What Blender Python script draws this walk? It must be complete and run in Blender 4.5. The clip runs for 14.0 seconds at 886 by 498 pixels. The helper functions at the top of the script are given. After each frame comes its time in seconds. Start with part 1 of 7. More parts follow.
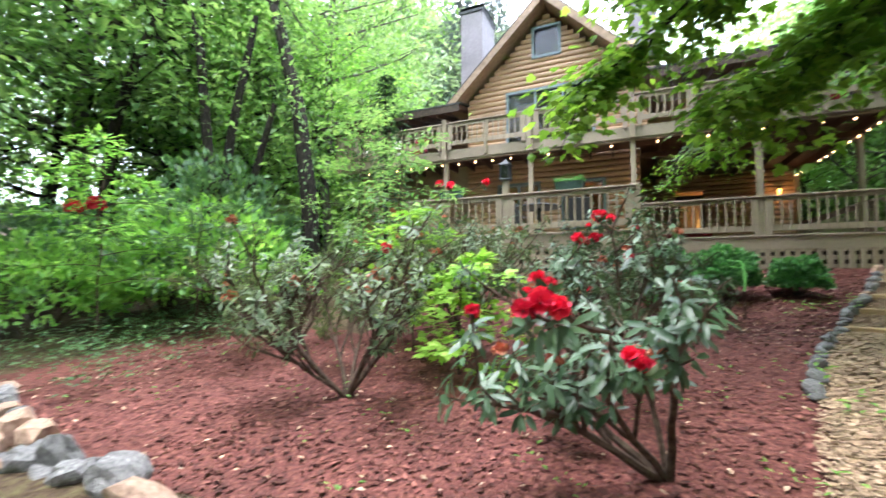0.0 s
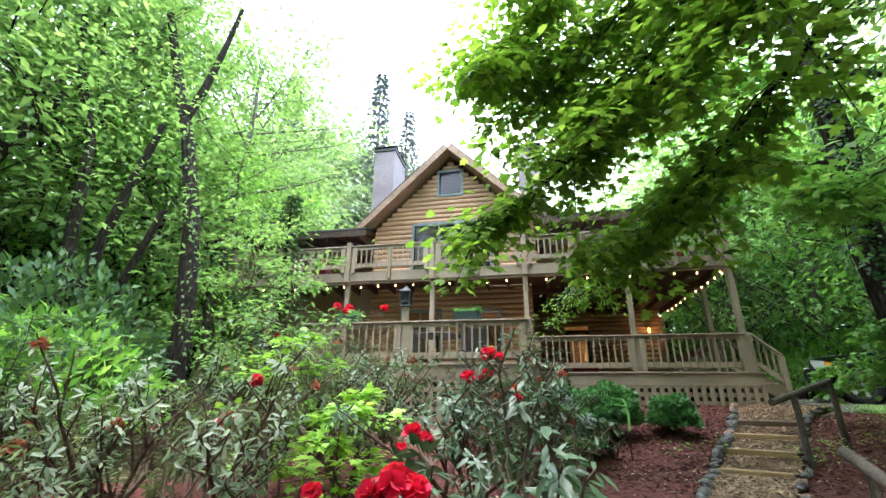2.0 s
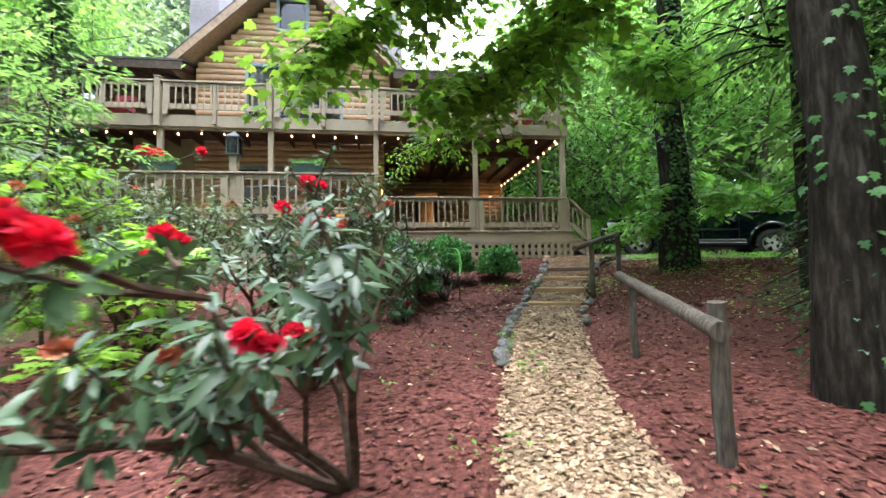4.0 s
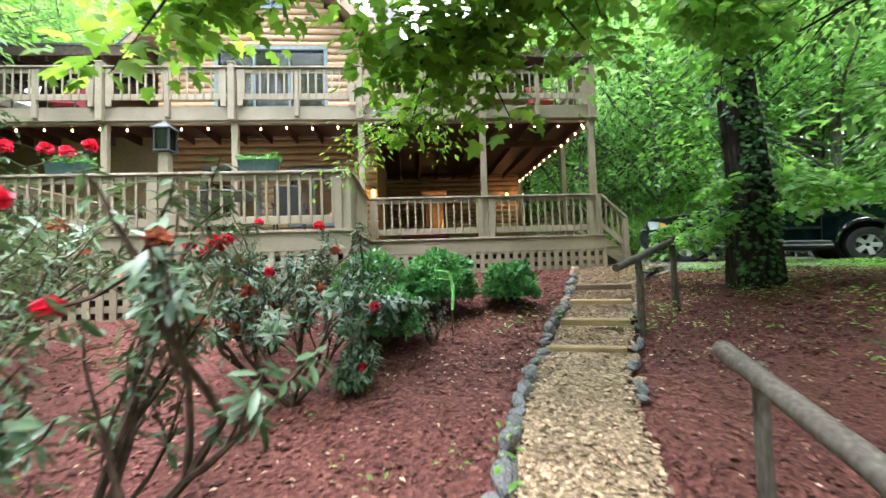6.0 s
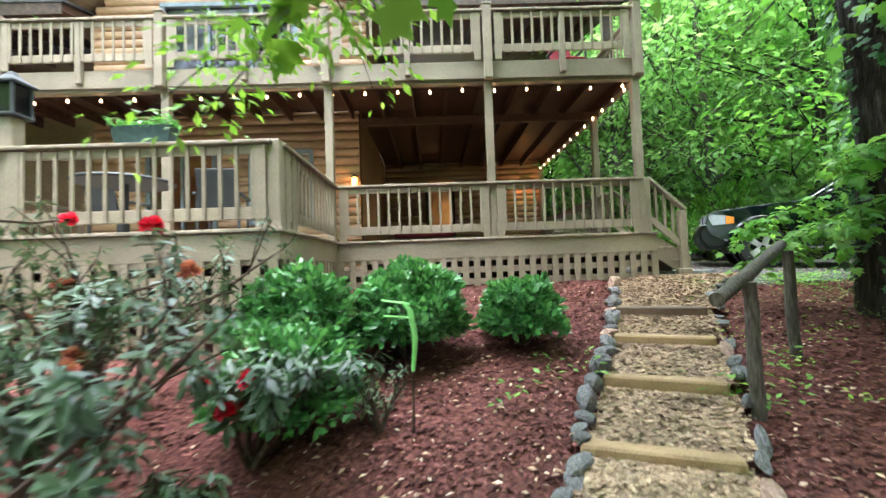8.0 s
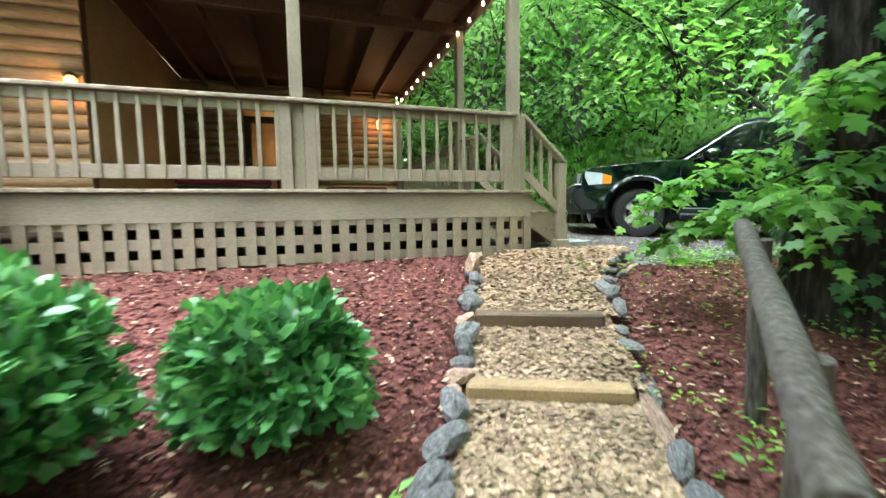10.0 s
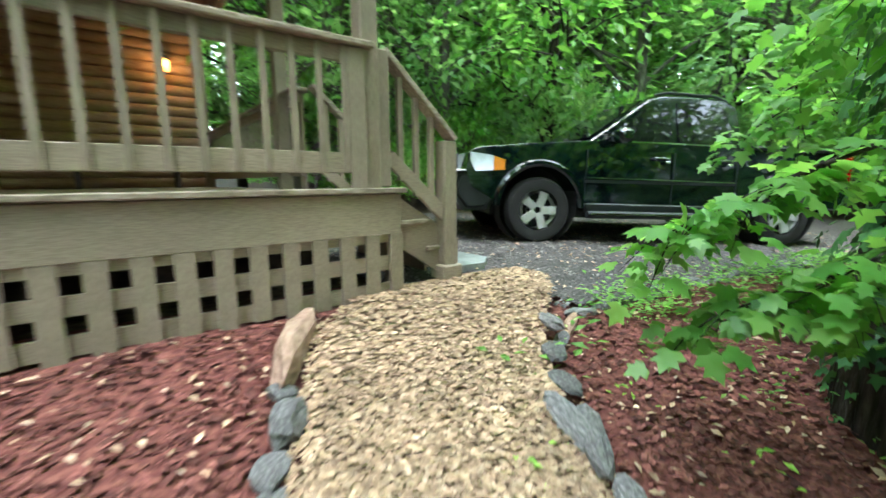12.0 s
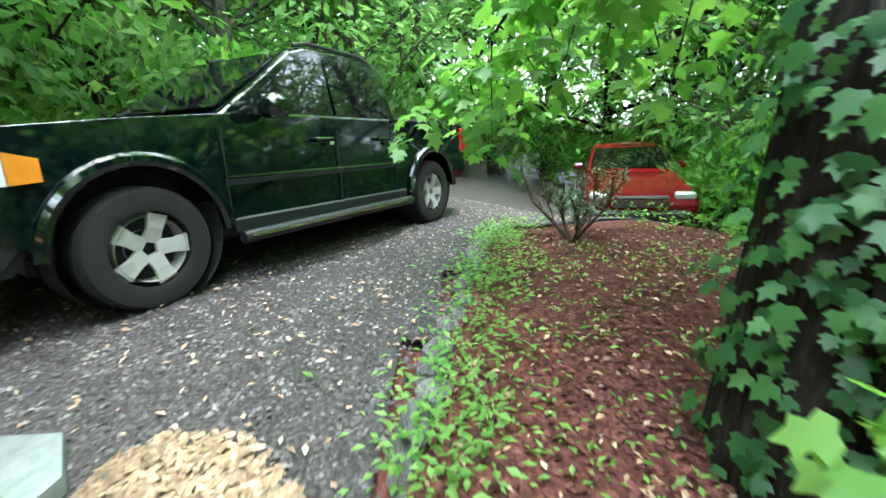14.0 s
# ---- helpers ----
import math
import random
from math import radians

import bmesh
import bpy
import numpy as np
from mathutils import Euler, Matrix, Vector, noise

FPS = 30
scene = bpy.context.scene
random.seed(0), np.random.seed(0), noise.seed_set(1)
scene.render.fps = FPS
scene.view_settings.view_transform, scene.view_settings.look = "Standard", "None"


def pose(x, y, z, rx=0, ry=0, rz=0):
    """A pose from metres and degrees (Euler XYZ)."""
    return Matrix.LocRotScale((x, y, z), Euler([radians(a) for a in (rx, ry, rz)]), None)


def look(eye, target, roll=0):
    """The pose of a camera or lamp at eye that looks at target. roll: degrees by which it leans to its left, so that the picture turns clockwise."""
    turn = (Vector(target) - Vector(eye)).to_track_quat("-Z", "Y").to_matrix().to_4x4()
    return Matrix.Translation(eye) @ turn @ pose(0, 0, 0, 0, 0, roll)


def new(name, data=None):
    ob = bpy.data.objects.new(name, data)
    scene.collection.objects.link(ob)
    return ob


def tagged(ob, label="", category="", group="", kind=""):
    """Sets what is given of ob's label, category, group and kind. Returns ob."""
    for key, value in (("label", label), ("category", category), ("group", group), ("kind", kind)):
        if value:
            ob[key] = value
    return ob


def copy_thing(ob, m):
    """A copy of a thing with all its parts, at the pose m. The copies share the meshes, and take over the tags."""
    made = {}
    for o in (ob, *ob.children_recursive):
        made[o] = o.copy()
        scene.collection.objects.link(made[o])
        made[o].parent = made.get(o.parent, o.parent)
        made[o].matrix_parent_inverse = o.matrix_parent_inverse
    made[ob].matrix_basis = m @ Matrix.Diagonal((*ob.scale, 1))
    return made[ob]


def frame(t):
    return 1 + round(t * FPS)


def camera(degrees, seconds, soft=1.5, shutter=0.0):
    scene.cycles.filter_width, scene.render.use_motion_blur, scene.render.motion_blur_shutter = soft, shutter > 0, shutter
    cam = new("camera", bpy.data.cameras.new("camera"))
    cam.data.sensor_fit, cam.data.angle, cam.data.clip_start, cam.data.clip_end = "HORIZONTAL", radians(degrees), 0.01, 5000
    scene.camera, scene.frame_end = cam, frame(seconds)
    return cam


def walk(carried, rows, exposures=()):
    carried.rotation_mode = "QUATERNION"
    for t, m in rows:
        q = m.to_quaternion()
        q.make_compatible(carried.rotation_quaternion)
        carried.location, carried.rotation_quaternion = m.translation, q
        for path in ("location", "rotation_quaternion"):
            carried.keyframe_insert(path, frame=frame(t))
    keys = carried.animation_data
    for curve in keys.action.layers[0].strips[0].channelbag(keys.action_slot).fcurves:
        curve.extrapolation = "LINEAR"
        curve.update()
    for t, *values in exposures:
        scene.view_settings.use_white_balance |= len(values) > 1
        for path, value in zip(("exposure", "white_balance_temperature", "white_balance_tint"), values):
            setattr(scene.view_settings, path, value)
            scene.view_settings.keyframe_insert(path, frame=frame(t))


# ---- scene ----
cam = camera(92.7, 14.0, soft=1.5, shutter=0.5)
EXPOSURES = [(0, 2.75, 5950, 15), (2, 2.55, 5950, 15), (3, 2.6, 5950, 14), (4, 2.8, 5950, 16), (6.5, 3.3, 5900, 13), (7, 3.25, 5900, 13), (9.5, 3.65, 5800, 11), (10, 3.65, 5800, 10), (11.5, 3.5, 5750, 8), (12.5, 3.15, 5750, 2), (13.2, 3.2, 5750, 1), (14, 3.5, 5750, 7)]
PATH = [
    (0, (0.593, 0.881, 2.458), (-0.232, 2.698, 2.585), 0.1),
    (0.5, (0.664, 1.009, 2.482), (0.085, 2.907, 2.729), 0.1),
    (1, (0.665, 1.092, 2.528), (0.255, 2.991, 3.006), -0.2),
    (1.5, (0.673, 1.108, 2.557), (0.283, 2.97, 3.174), 0.0),
    (2, (0.68, 1.081, 2.567), (0.297, 2.918, 3.259), 0.8),
    (2.5, (0.673, 1.07, 2.562), (0.324, 2.922, 3.232), 1.6),
    (3, (0.678, 1.116, 2.521), (0.458, 3.038, 3.029), 2.3),
    (3.5, (0.703, 1.263, 2.411), (0.734, 3.246, 2.666), 1.4),
    (4, (0.894, 1.571, 2.299), (1.152, 3.551, 2.411), -1.0),
    (6.5, (1.69, 3.962, 2.801), (1.781, 5.958, 2.902), -2.9),
    (7, (1.791, 4.484, 2.845), (1.821, 6.479, 2.98), -3.2),
    (7.2, (1.871, 4.715, 2.834), (1.887, 6.712, 2.955), -2.5),
    (9.3, (2.818, 6.974, 3.082), (3.128, 8.95, 3.111), -0.1),
    (9.5, (2.922, 7.213, 3.07), (3.394, 9.155, 3.0), -1.2),
    (10, (3.181, 7.732, 3.098), (3.805, 9.625, 2.931), -0.9),
    (10.5, (3.416, 8.264, 3.139), (4.157, 10.115, 2.976), 0.1),
    (11, (3.678, 8.728, 3.218), (4.65, 10.448, 2.909), -0.2),
    (11.5, (3.936, 9.204, 3.293), (4.897, 10.928, 2.97), -0.3),
    (12, (4.227, 9.713, 3.399), (5.422, 11.285, 3.08), -0.4),
    (12.5, (4.589, 10.246, 3.472), (6.013, 11.569, 3.0), 0.4),
    (13, (4.889, 10.616, 3.569), (6.659, 11.391, 3.052), -2.3),
    (13.5, (5.269, 10.931, 3.632), (7.18, 11.142, 3.083), -4.6),
    (14, (5.62, 11.094, 3.686), (7.541, 11.148, 3.131), -2.6),
]
walk(cam, [(t, look(eye, target, roll)) for t, eye, target, roll in PATH], EXPOSURES)

# ---- light: a bright overcast evening ----
world = bpy.data.worlds.new("overcast_sky")
scene.world = world
world.use_nodes = True
wn, wl = world.node_tree.nodes, world.node_tree.links
sky = wn.new("ShaderNodeTexSky")
sky.sky_type = "NISHITA"
sky.sun_disc = False
sky.sun_elevation, sky.sun_rotation = radians(80), radians(202)
sky.air_density, sky.dust_density, sky.ozone_density = 1.0, 6.0, 1.0
cloud = wn.new("ShaderNodeMix")
cloud.data_type = "RGBA"
cloud.inputs[0].default_value = 0.72
wl.new(sky.outputs[0], cloud.inputs[6])
cloud.inputs[7].default_value = (9.0, 9.6, 10.4, 1)
wl.new(cloud.outputs[2], wn["Background"].inputs[0])
wn["Background"].inputs[1].default_value = 0.15
sun = new("sun", bpy.data.lights.new("sun", "SUN"))
sun.data.energy, sun.data.angle, sun.data.color = 1.0, radians(40), (1.0, 0.97, 0.92)
sun.matrix_world = look((0, 0, 30), (0.065, 0.16, 29.015))


# ---- materials ----
def material(name):
    m = bpy.data.materials.new(name)
    m.use_nodes = True
    return m, m.node_tree.nodes, m.node_tree.links, m.node_tree.nodes["Principled BSDF"]


def colours(nodes, links, fac, stops):
    ramp = nodes.new("ShaderNodeValToRGB")
    el = ramp.color_ramp.elements
    while len(el) < len(stops):
        el.new(0.5)
    for e, (pos, c) in zip(el, stops):
        e.position, e.color = pos, (*c, 1)
    links.new(fac, ramp.inputs[0])
    return ramp.outputs[0]


def noise_tex(nodes, links, scale, detail=4.0, rough=0.55, stretch=None, space="Object"):
    co = nodes.new("ShaderNodeTexCoord")
    mp = nodes.new("ShaderNodeMapping")
    links.new(co.outputs[space], mp.inputs[0])
    if stretch:
        mp.inputs["Scale"].default_value = stretch
    tex = nodes.new("ShaderNodeTexNoise")
    tex.inputs["Scale"].default_value, tex.inputs["Detail"].default_value, tex.inputs["Roughness"].default_value = scale, detail, rough
    links.new(mp.outputs[0], tex.inputs["Vector"])
    return tex.outputs[0]


def mix(nodes, links, fac, a, b, kind="MIX"):
    node = nodes.new("ShaderNodeMix")
    node.data_type, node.blend_type = "RGBA", kind
    if isinstance(fac, float):
        node.inputs[0].default_value = fac
    else:
        links.new(fac, node.inputs[0])
    for sock, v in ((node.inputs[6], a), (node.inputs[7], b)):
        if isinstance(v, tuple):
            sock.default_value = (*v, 1)
        else:
            links.new(v, sock)
    return node.outputs[2]


def bump(nodes, links, bsdf, height, strength, dist):
    b = nodes.new("ShaderNodeBump")
    b.inputs["Strength"].default_value, b.inputs["Distance"].default_value = strength, dist
    links.new(height, b.inputs["Height"])
    links.new(b.outputs[0], bsdf.inputs["Normal"])


def mottled(name, dark, mid, light, fine=40.0, coarse=2.0, rough=0.85, relief=0.5, dist=0.02, spec=0.4, stretch=None, island=0.0, obj=0.0, metal=0.0):
    """A surface with grain at two scales, and where asked a tone for each loose piece or each object."""
    m, n, l, b = material(name)
    a = noise_tex(n, l, fine, stretch=stretch)
    c = noise_tex(n, l, coarse, 3.0)
    col = colours(n, l, a, [(0.28, dark), (0.5, mid), (0.74, light)])
    tone = colours(n, l, c, [(0.3, (0.72, 0.72, 0.72)), (0.7, (1.18, 1.18, 1.18))])
    col = mix(n, l, 1.0, col, tone, "MULTIPLY")
    if island:
        geo = n.new("ShaderNodeNewGeometry")
        col = mix(n, l, 1.0, col, colours(n, l, geo.outputs["Random Per Island"], [(0, (1 - island,) * 3), (1, (1 + island,) * 3)]), "MULTIPLY")
    if obj:
        info = n.new("ShaderNodeObjectInfo")
        col = mix(n, l, 1.0, col, colours(n, l, info.outputs["Random"], [(0, (1 - obj,) * 3), (1, (1 + obj,) * 3)]), "MULTIPLY")
    l.new(col, b.inputs["Base Color"])
    b.inputs["Roughness"].default_value, b.inputs["Specular IOR Level"].default_value, b.inputs["Metallic"].default_value = rough, spec, metal
    if relief:
        bump(n, l, b, a, relief, dist)
    return m


def leafy(name, c1, c2, c3, rough=0.45, through_light=0.35, spec=0.4):
    """Leaves: a colour for each leaf, and light that comes through."""
    m, n, l, b = material(name)
    geo = n.new("ShaderNodeNewGeometry")
    col = colours(n, l, geo.outputs["Random Per Island"], [(0.0, c1), (0.55, c2), (1.0, c3)])
    info = n.new("ShaderNodeObjectInfo")
    col = mix(n, l, 1.0, col, colours(n, l, info.outputs["Random"], [(0, (0.78, 0.82, 0.8)), (1, (1.18, 1.14, 1.1))]), "MULTIPLY")
    l.new(col, b.inputs["Base Color"])
    b.inputs["Roughness"].default_value, b.inputs["Specular IOR Level"].default_value = rough, spec
    tr = n.new("ShaderNodeBsdfTranslucent")
    l.new(mix(n, l, 1.0, col, (1.25, 1.2, 0.7), "MULTIPLY"), tr.inputs[0])
    sh = n.new("ShaderNodeMixShader")
    sh.inputs[0].default_value = through_light
    l.new(b.outputs[0], sh.inputs[1])
    l.new(tr.outputs[0], sh.inputs[2])
    l.new(sh.outputs[0], n["Material Output"].inputs[0])
    return m


def plain(name, c, rough=0.5, metal=0.0, spec=0.5, coat=0.0):
    m, n, l, b = material(name)
    a = noise_tex(n, l, 9.0)
    l.new(colours(n, l, a, [(0.3, tuple(v * 0.86 for v in c)), (0.7, tuple(min(1, v * 1.12) for v in c))]), b.inputs["Base Color"])
    b.inputs["Roughness"].default_value, b.inputs["Metallic"].default_value, b.inputs["Specular IOR Level"].default_value = rough, metal, spec
    b.inputs["Coat Weight"].default_value = coat
    b.inputs["Coat Roughness"].default_value = 0.06
    return m


def glowing(name, c, strength):
    m, n, l, b = material(name)
    b.inputs["Base Color"].default_value = (*c, 1)
    b.inputs["Emission Color"].default_value, b.inputs["Emission Strength"].default_value = (*c, 1), strength
    return m


def glassy(name, c=(1, 1, 1), rough=0.02, clear=0.75):
    m, n, l, b = material(name)
    b.inputs["Base Color"].default_value = (0.005, 0.006, 0.007, 1)
    b.inputs["Roughness"].default_value, b.inputs["Specular IOR Level"].default_value = rough, 0.8
    t = n.new("ShaderNodeBsdfTransparent")
    t.inputs[0].default_value = (*c, 1)
    sh = n.new("ShaderNodeMixShader")
    sh.inputs[0].default_value = clear
    l.new(b.outputs[0], sh.inputs[1])
    l.new(t.outputs[0], sh.inputs[2])
    l.new(sh.outputs[0], n["Material Output"].inputs[0])
    return m


MULCH = mottled("red_mulch", (0.045, 0.015, 0.0135), (0.125, 0.041, 0.034), (0.22, 0.088, 0.068), 26, 0.9, 0.9, 0.9, 0.03, 0.25)
DUFF = mottled("forest_floor", (0.025, 0.016, 0.01), (0.075, 0.05, 0.03), (0.12, 0.11, 0.05), 14, 0.5, 0.95, 0.9, 0.05, 0.2)
CHIP_BED = mottled("wood_chip_bed", (0.12, 0.075, 0.045), (0.27, 0.182, 0.115), (0.42, 0.31, 0.205), 45, 1.6, 0.9, 0.8, 0.02, 0.3)
CHIP = mottled("wood_chips", (0.22, 0.142, 0.09), (0.37, 0.252, 0.16), (0.53, 0.4, 0.28), 30, 3, 0.85, 0.3, 0.005, 0.3, island=0.42)
MULCH_CHIP = mottled("mulch_chips", (0.06, 0.021, 0.019), (0.13, 0.045, 0.037), (0.23, 0.098, 0.078), 30, 1.2, 0.9, 0.3, 0.005, 0.3, island=0.55)
LITTER = mottled("dry_leaves", (0.28, 0.16, 0.1), (0.45, 0.3, 0.2), (0.62, 0.5, 0.4), 18, 3, 0.8, 0.2, 0.004, 0.3, island=0.45)
GRAVEL = mottled("drive_gravel", (0.02, 0.017, 0.017), (0.052, 0.045, 0.045), (0.12, 0.105, 0.1), 48, 0.7, 0.85, 0.8, 0.02, 0.4)
PEBBLE = mottled("pebbles", (0.045, 0.04, 0.04), (0.1, 0.092, 0.09), (0.26, 0.24, 0.23), 12, 4, 0.7, 0.2, 0.004, 0.4, island=0.6)
STONE = mottled("field_stone", (0.06, 0.058, 0.06), (0.14, 0.134, 0.135), (0.25, 0.243, 0.235), 11, 2.2, 0.8, 0.6, 0.02, 0.4, obj=0.3)
TANSTONE = mottled("tan_stone", (0.2, 0.13, 0.09), (0.34, 0.22, 0.16), (0.45, 0.33, 0.25), 9, 2, 0.85, 0.5, 0.02, 0.35, obj=0.15)
TIMBER = mottled("landscape_timber", (0.2, 0.125, 0.06), (0.33, 0.22, 0.115), (0.45, 0.32, 0.19), 18, 2, 0.8, 0.4, 0.006, 0.35, stretch=(1, 14, 14))
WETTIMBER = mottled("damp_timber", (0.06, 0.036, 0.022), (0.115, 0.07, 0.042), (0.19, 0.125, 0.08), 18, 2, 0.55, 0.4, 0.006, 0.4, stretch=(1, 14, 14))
TAUPE = mottled("taupe_painted_wood", (0.215, 0.17, 0.122), (0.268, 0.216, 0.157), (0.32, 0.263, 0.194), 22, 1.3, 0.62, 0.25, 0.004, 0.4, stretch=(6, 6, 1), obj=0.08)
TAUPE_H = mottled("taupe_painted_boards", (0.206, 0.163, 0.116), (0.263, 0.212, 0.155), (0.32, 0.263, 0.194), 22, 0.9, 0.6, 0.25, 0.004, 0.4, stretch=(1, 1, 8), obj=0.08)
WORN = mottled("worn_board_tops", (0.17, 0.13, 0.095), (0.27, 0.22, 0.165), (0.42, 0.36, 0.29), 12, 2.0, 0.8, 0.3, 0.004, 0.3, stretch=(1, 4, 4))
UNDER = mottled("dark_brown_underside_wood", (0.035, 0.016, 0.01), (0.07, 0.032, 0.02), (0.11, 0.055, 0.034), 12, 1.0, 0.6, 0.2, 0.004, 0.4, stretch=(8, 1, 1))
LOG = mottled("log_siding", (0.24, 0.14, 0.075), (0.35, 0.215, 0.12), (0.44, 0.29, 0.17), 9, 0.8, 0.5, 0.15, 0.004, 0.45, stretch=(1, 1, 10), obj=0.1)
TRIM = mottled("tan_trim", (0.19, 0.125, 0.08), (0.25, 0.17, 0.11), (0.31, 0.215, 0.145), 10, 1.0, 0.6, 0.15, 0.003, 0.4)
BLUEGREY = mottled("blue_grey_window_trim", (0.1, 0.13, 0.15), (0.14, 0.18, 0.2), (0.18, 0.22, 0.24), 10, 1.0, 0.5, 0.1, 0.003, 0.4)
SHINGLE = mottled("roof_shingles", (0.03, 0.03, 0.033), (0.06, 0.058, 0.06), (0.1, 0.098, 0.1), 26, 1.5, 0.9, 0.6, 0.01, 0.3)
SIDING = mottled("pale_chimney_siding", (0.19, 0.17, 0.19), (0.225, 0.205, 0.225), (0.26, 0.24, 0.255), 14, 0.8, 0.7, 0.15, 0.003, 0.3)
METAL = plain("dark_metal", (0.03, 0.034, 0.037), 0.65, 0.2)
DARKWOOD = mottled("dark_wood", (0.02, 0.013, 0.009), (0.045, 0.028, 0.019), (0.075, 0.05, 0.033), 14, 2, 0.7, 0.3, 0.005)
FENCE = mottled("weathered_log", (0.045, 0.036, 0.029), (0.09, 0.076, 0.062), (0.16, 0.142, 0.12), 9, 2.2, 0.85, 0.7, 0.012, 0.3, stretch=(6, 6, 1))
BARK = mottled("bark", (0.009, 0.007, 0.006), (0.026, 0.021, 0.017), (0.07, 0.06, 0.049), 7, 1.2, 0.95, 1.0, 0.05, 0.2, stretch=(3, 3, 0.7))
PALEBARK = mottled("pale_bark", (0.06, 0.055, 0.048), (0.12, 0.11, 0.097), (0.2, 0.19, 0.17), 6, 1.2, 0.95, 0.9, 0.04, 0.2, stretch=(3, 3, 0.7))
TWIG = mottled("twigs", (0.035, 0.022, 0.015), (0.075, 0.05, 0.036), (0.13, 0.095, 0.07), 20, 3, 0.9, 0.4, 0.006, 0.2)
L_WOOD = leafy("woodland_leaves", (0.1, 0.2, 0.075), (0.18, 0.33, 0.125), (0.27, 0.42, 0.17), 0.45, 0.55, 0.5)
L_DEEP = leafy("deep_green_leaves", (0.045, 0.105, 0.05), (0.085, 0.18, 0.075), (0.14, 0.25, 0.1), 0.42, 0.35)
L_MAPLE = leafy("maple_leaves", (0.11, 0.22, 0.036), (0.19, 0.34, 0.055), (0.29, 0.45, 0.085), 0.4, 0.7)
L_BRIGHT = leafy("bright_maple_leaves", (0.13, 0.32, 0.065), (0.21, 0.44, 0.1), (0.31, 0.54, 0.15), 0.35, 0.6, 0.5)
L_RHODO = leafy("rhododendron_leaves", (0.03, 0.068, 0.03), (0.065, 0.12, 0.055), (0.13, 0.2, 0.115), 0.38, 0.18, 0.5)
L_LAUREL = leafy("laurel_leaves", (0.034, 0.125, 0.038), (0.08, 0.245, 0.075), (0.17, 0.39, 0.145), 0.3, 0.3, 0.55)
L_SAGE = leafy("grey_green_leaves", (0.055, 0.095, 0.045), (0.1, 0.155, 0.075), (0.175, 0.235, 0.125), 0.4, 0.3, 0.5)
L_LIME = leafy("lime_leaves", (0.16, 0.34, 0.04), (0.26, 0.48, 0.07), (0.36, 0.58, 0.12), 0.45, 0.45)
L_IVY = leafy("ivy_leaves", (0.026, 0.088, 0.026), (0.053, 0.15, 0.044), (0.105, 0.24, 0.07), 0.42, 0.22, 0.4)
L_HEMLOCK = leafy("hemlock_needles", (0.03, 0.07, 0.035), (0.055, 0.12, 0.06), (0.1, 0.18, 0.09), 0.6, 0.25)
# lighter than L_WOOD: haze beyond the drive painted into the leaf colour
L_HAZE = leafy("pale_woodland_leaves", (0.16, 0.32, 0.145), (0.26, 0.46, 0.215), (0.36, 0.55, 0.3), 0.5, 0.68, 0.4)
# far needles and leaves: distance haze put into the colour, paler and greyer
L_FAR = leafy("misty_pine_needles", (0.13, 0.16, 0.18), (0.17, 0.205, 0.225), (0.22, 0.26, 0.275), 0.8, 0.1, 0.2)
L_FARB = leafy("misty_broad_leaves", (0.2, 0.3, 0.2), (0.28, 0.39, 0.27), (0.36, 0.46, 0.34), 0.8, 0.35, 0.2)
PETAL = leafy("red_petals", (0.48, 0.006, 0.04), (0.7, 0.014, 0.065), (0.84, 0.045, 0.11), 0.5, 0.35, 0.3)
PETAL_OLD = leafy("faded_petals", (0.3, 0.06, 0.05), (0.42, 0.13, 0.09), (0.5, 0.25, 0.16), 0.6, 0.3, 0.3)
PAINT = plain("dark_green_car_paint", (0.0012, 0.0055, 0.0056), 0.06, 0.0, 0.7, 0.5)
CLAD = plain("dark_cladding", (0.012, 0.016, 0.016), 0.45, 0.0, 0.5)
REDPAINT = plain("red_car_paint", (0.17, 0.007, 0.011), 0.12, 0.0, 0.5, 0.0)
RUBBER = plain("tyre_rubber", (0.018, 0.018, 0.018), 0.85)
ALLOY = plain("alloy", (0.58, 0.58, 0.57), 0.38, 0.35)
CHROME = plain("chrome", (0.62, 0.63, 0.64), 0.15, 1.0)
LAMPGLASS = plain("headlight_glass", (0.62, 0.68, 0.72), 0.12, 0.2, 0.8, 1.0)
AMBER = plain("amber_lens", (0.85, 0.3, 0.02), 0.2, 0.0, 0.7, 1.0)
REDLENS = plain("red_lens", (0.5, 0.01, 0.01), 0.2, 0.0, 0.7, 1.0)
CARGLASS = glassy("tinted_car_glass", (0.16, 0.22, 0.2), 0.03, 0.14)
WINGLASS = glassy("window_glass", (0.9, 0.95, 1.0), 0.02, 0.6)
BULB = glowing("warm_bulb", (1.0, 0.55, 0.22), 2.6)
SHADE = glowing("warm_lamp_shade", (1.0, 0.45, 0.1), 0.45)
CURTAIN = mottled("warm_interior_wall", (0.5, 0.33, 0.16), (0.6, 0.42, 0.22), (0.68, 0.5, 0.28), 5, 1)
REDCLOTH = mottled("dark_red_cushion", (0.12, 0.012, 0.018), (0.19, 0.02, 0.03), (0.26, 0.035, 0.045), 40, 2, 0.95, 0.3, 0.003)
WHITEPLASTIC = plain("white_plastic", (0.72, 0.72, 0.7), 0.4)
LIMEPLASTIC = plain("lime_green_metal", (0.3, 0.72, 0.22), 0.45)
TEALPOT = mottled("teal_planter", (0.025, 0.05, 0.048), (0.038, 0.075, 0.07), (0.06, 0.1, 0.095), 14, 2, 0.6, 0.2, 0.003)
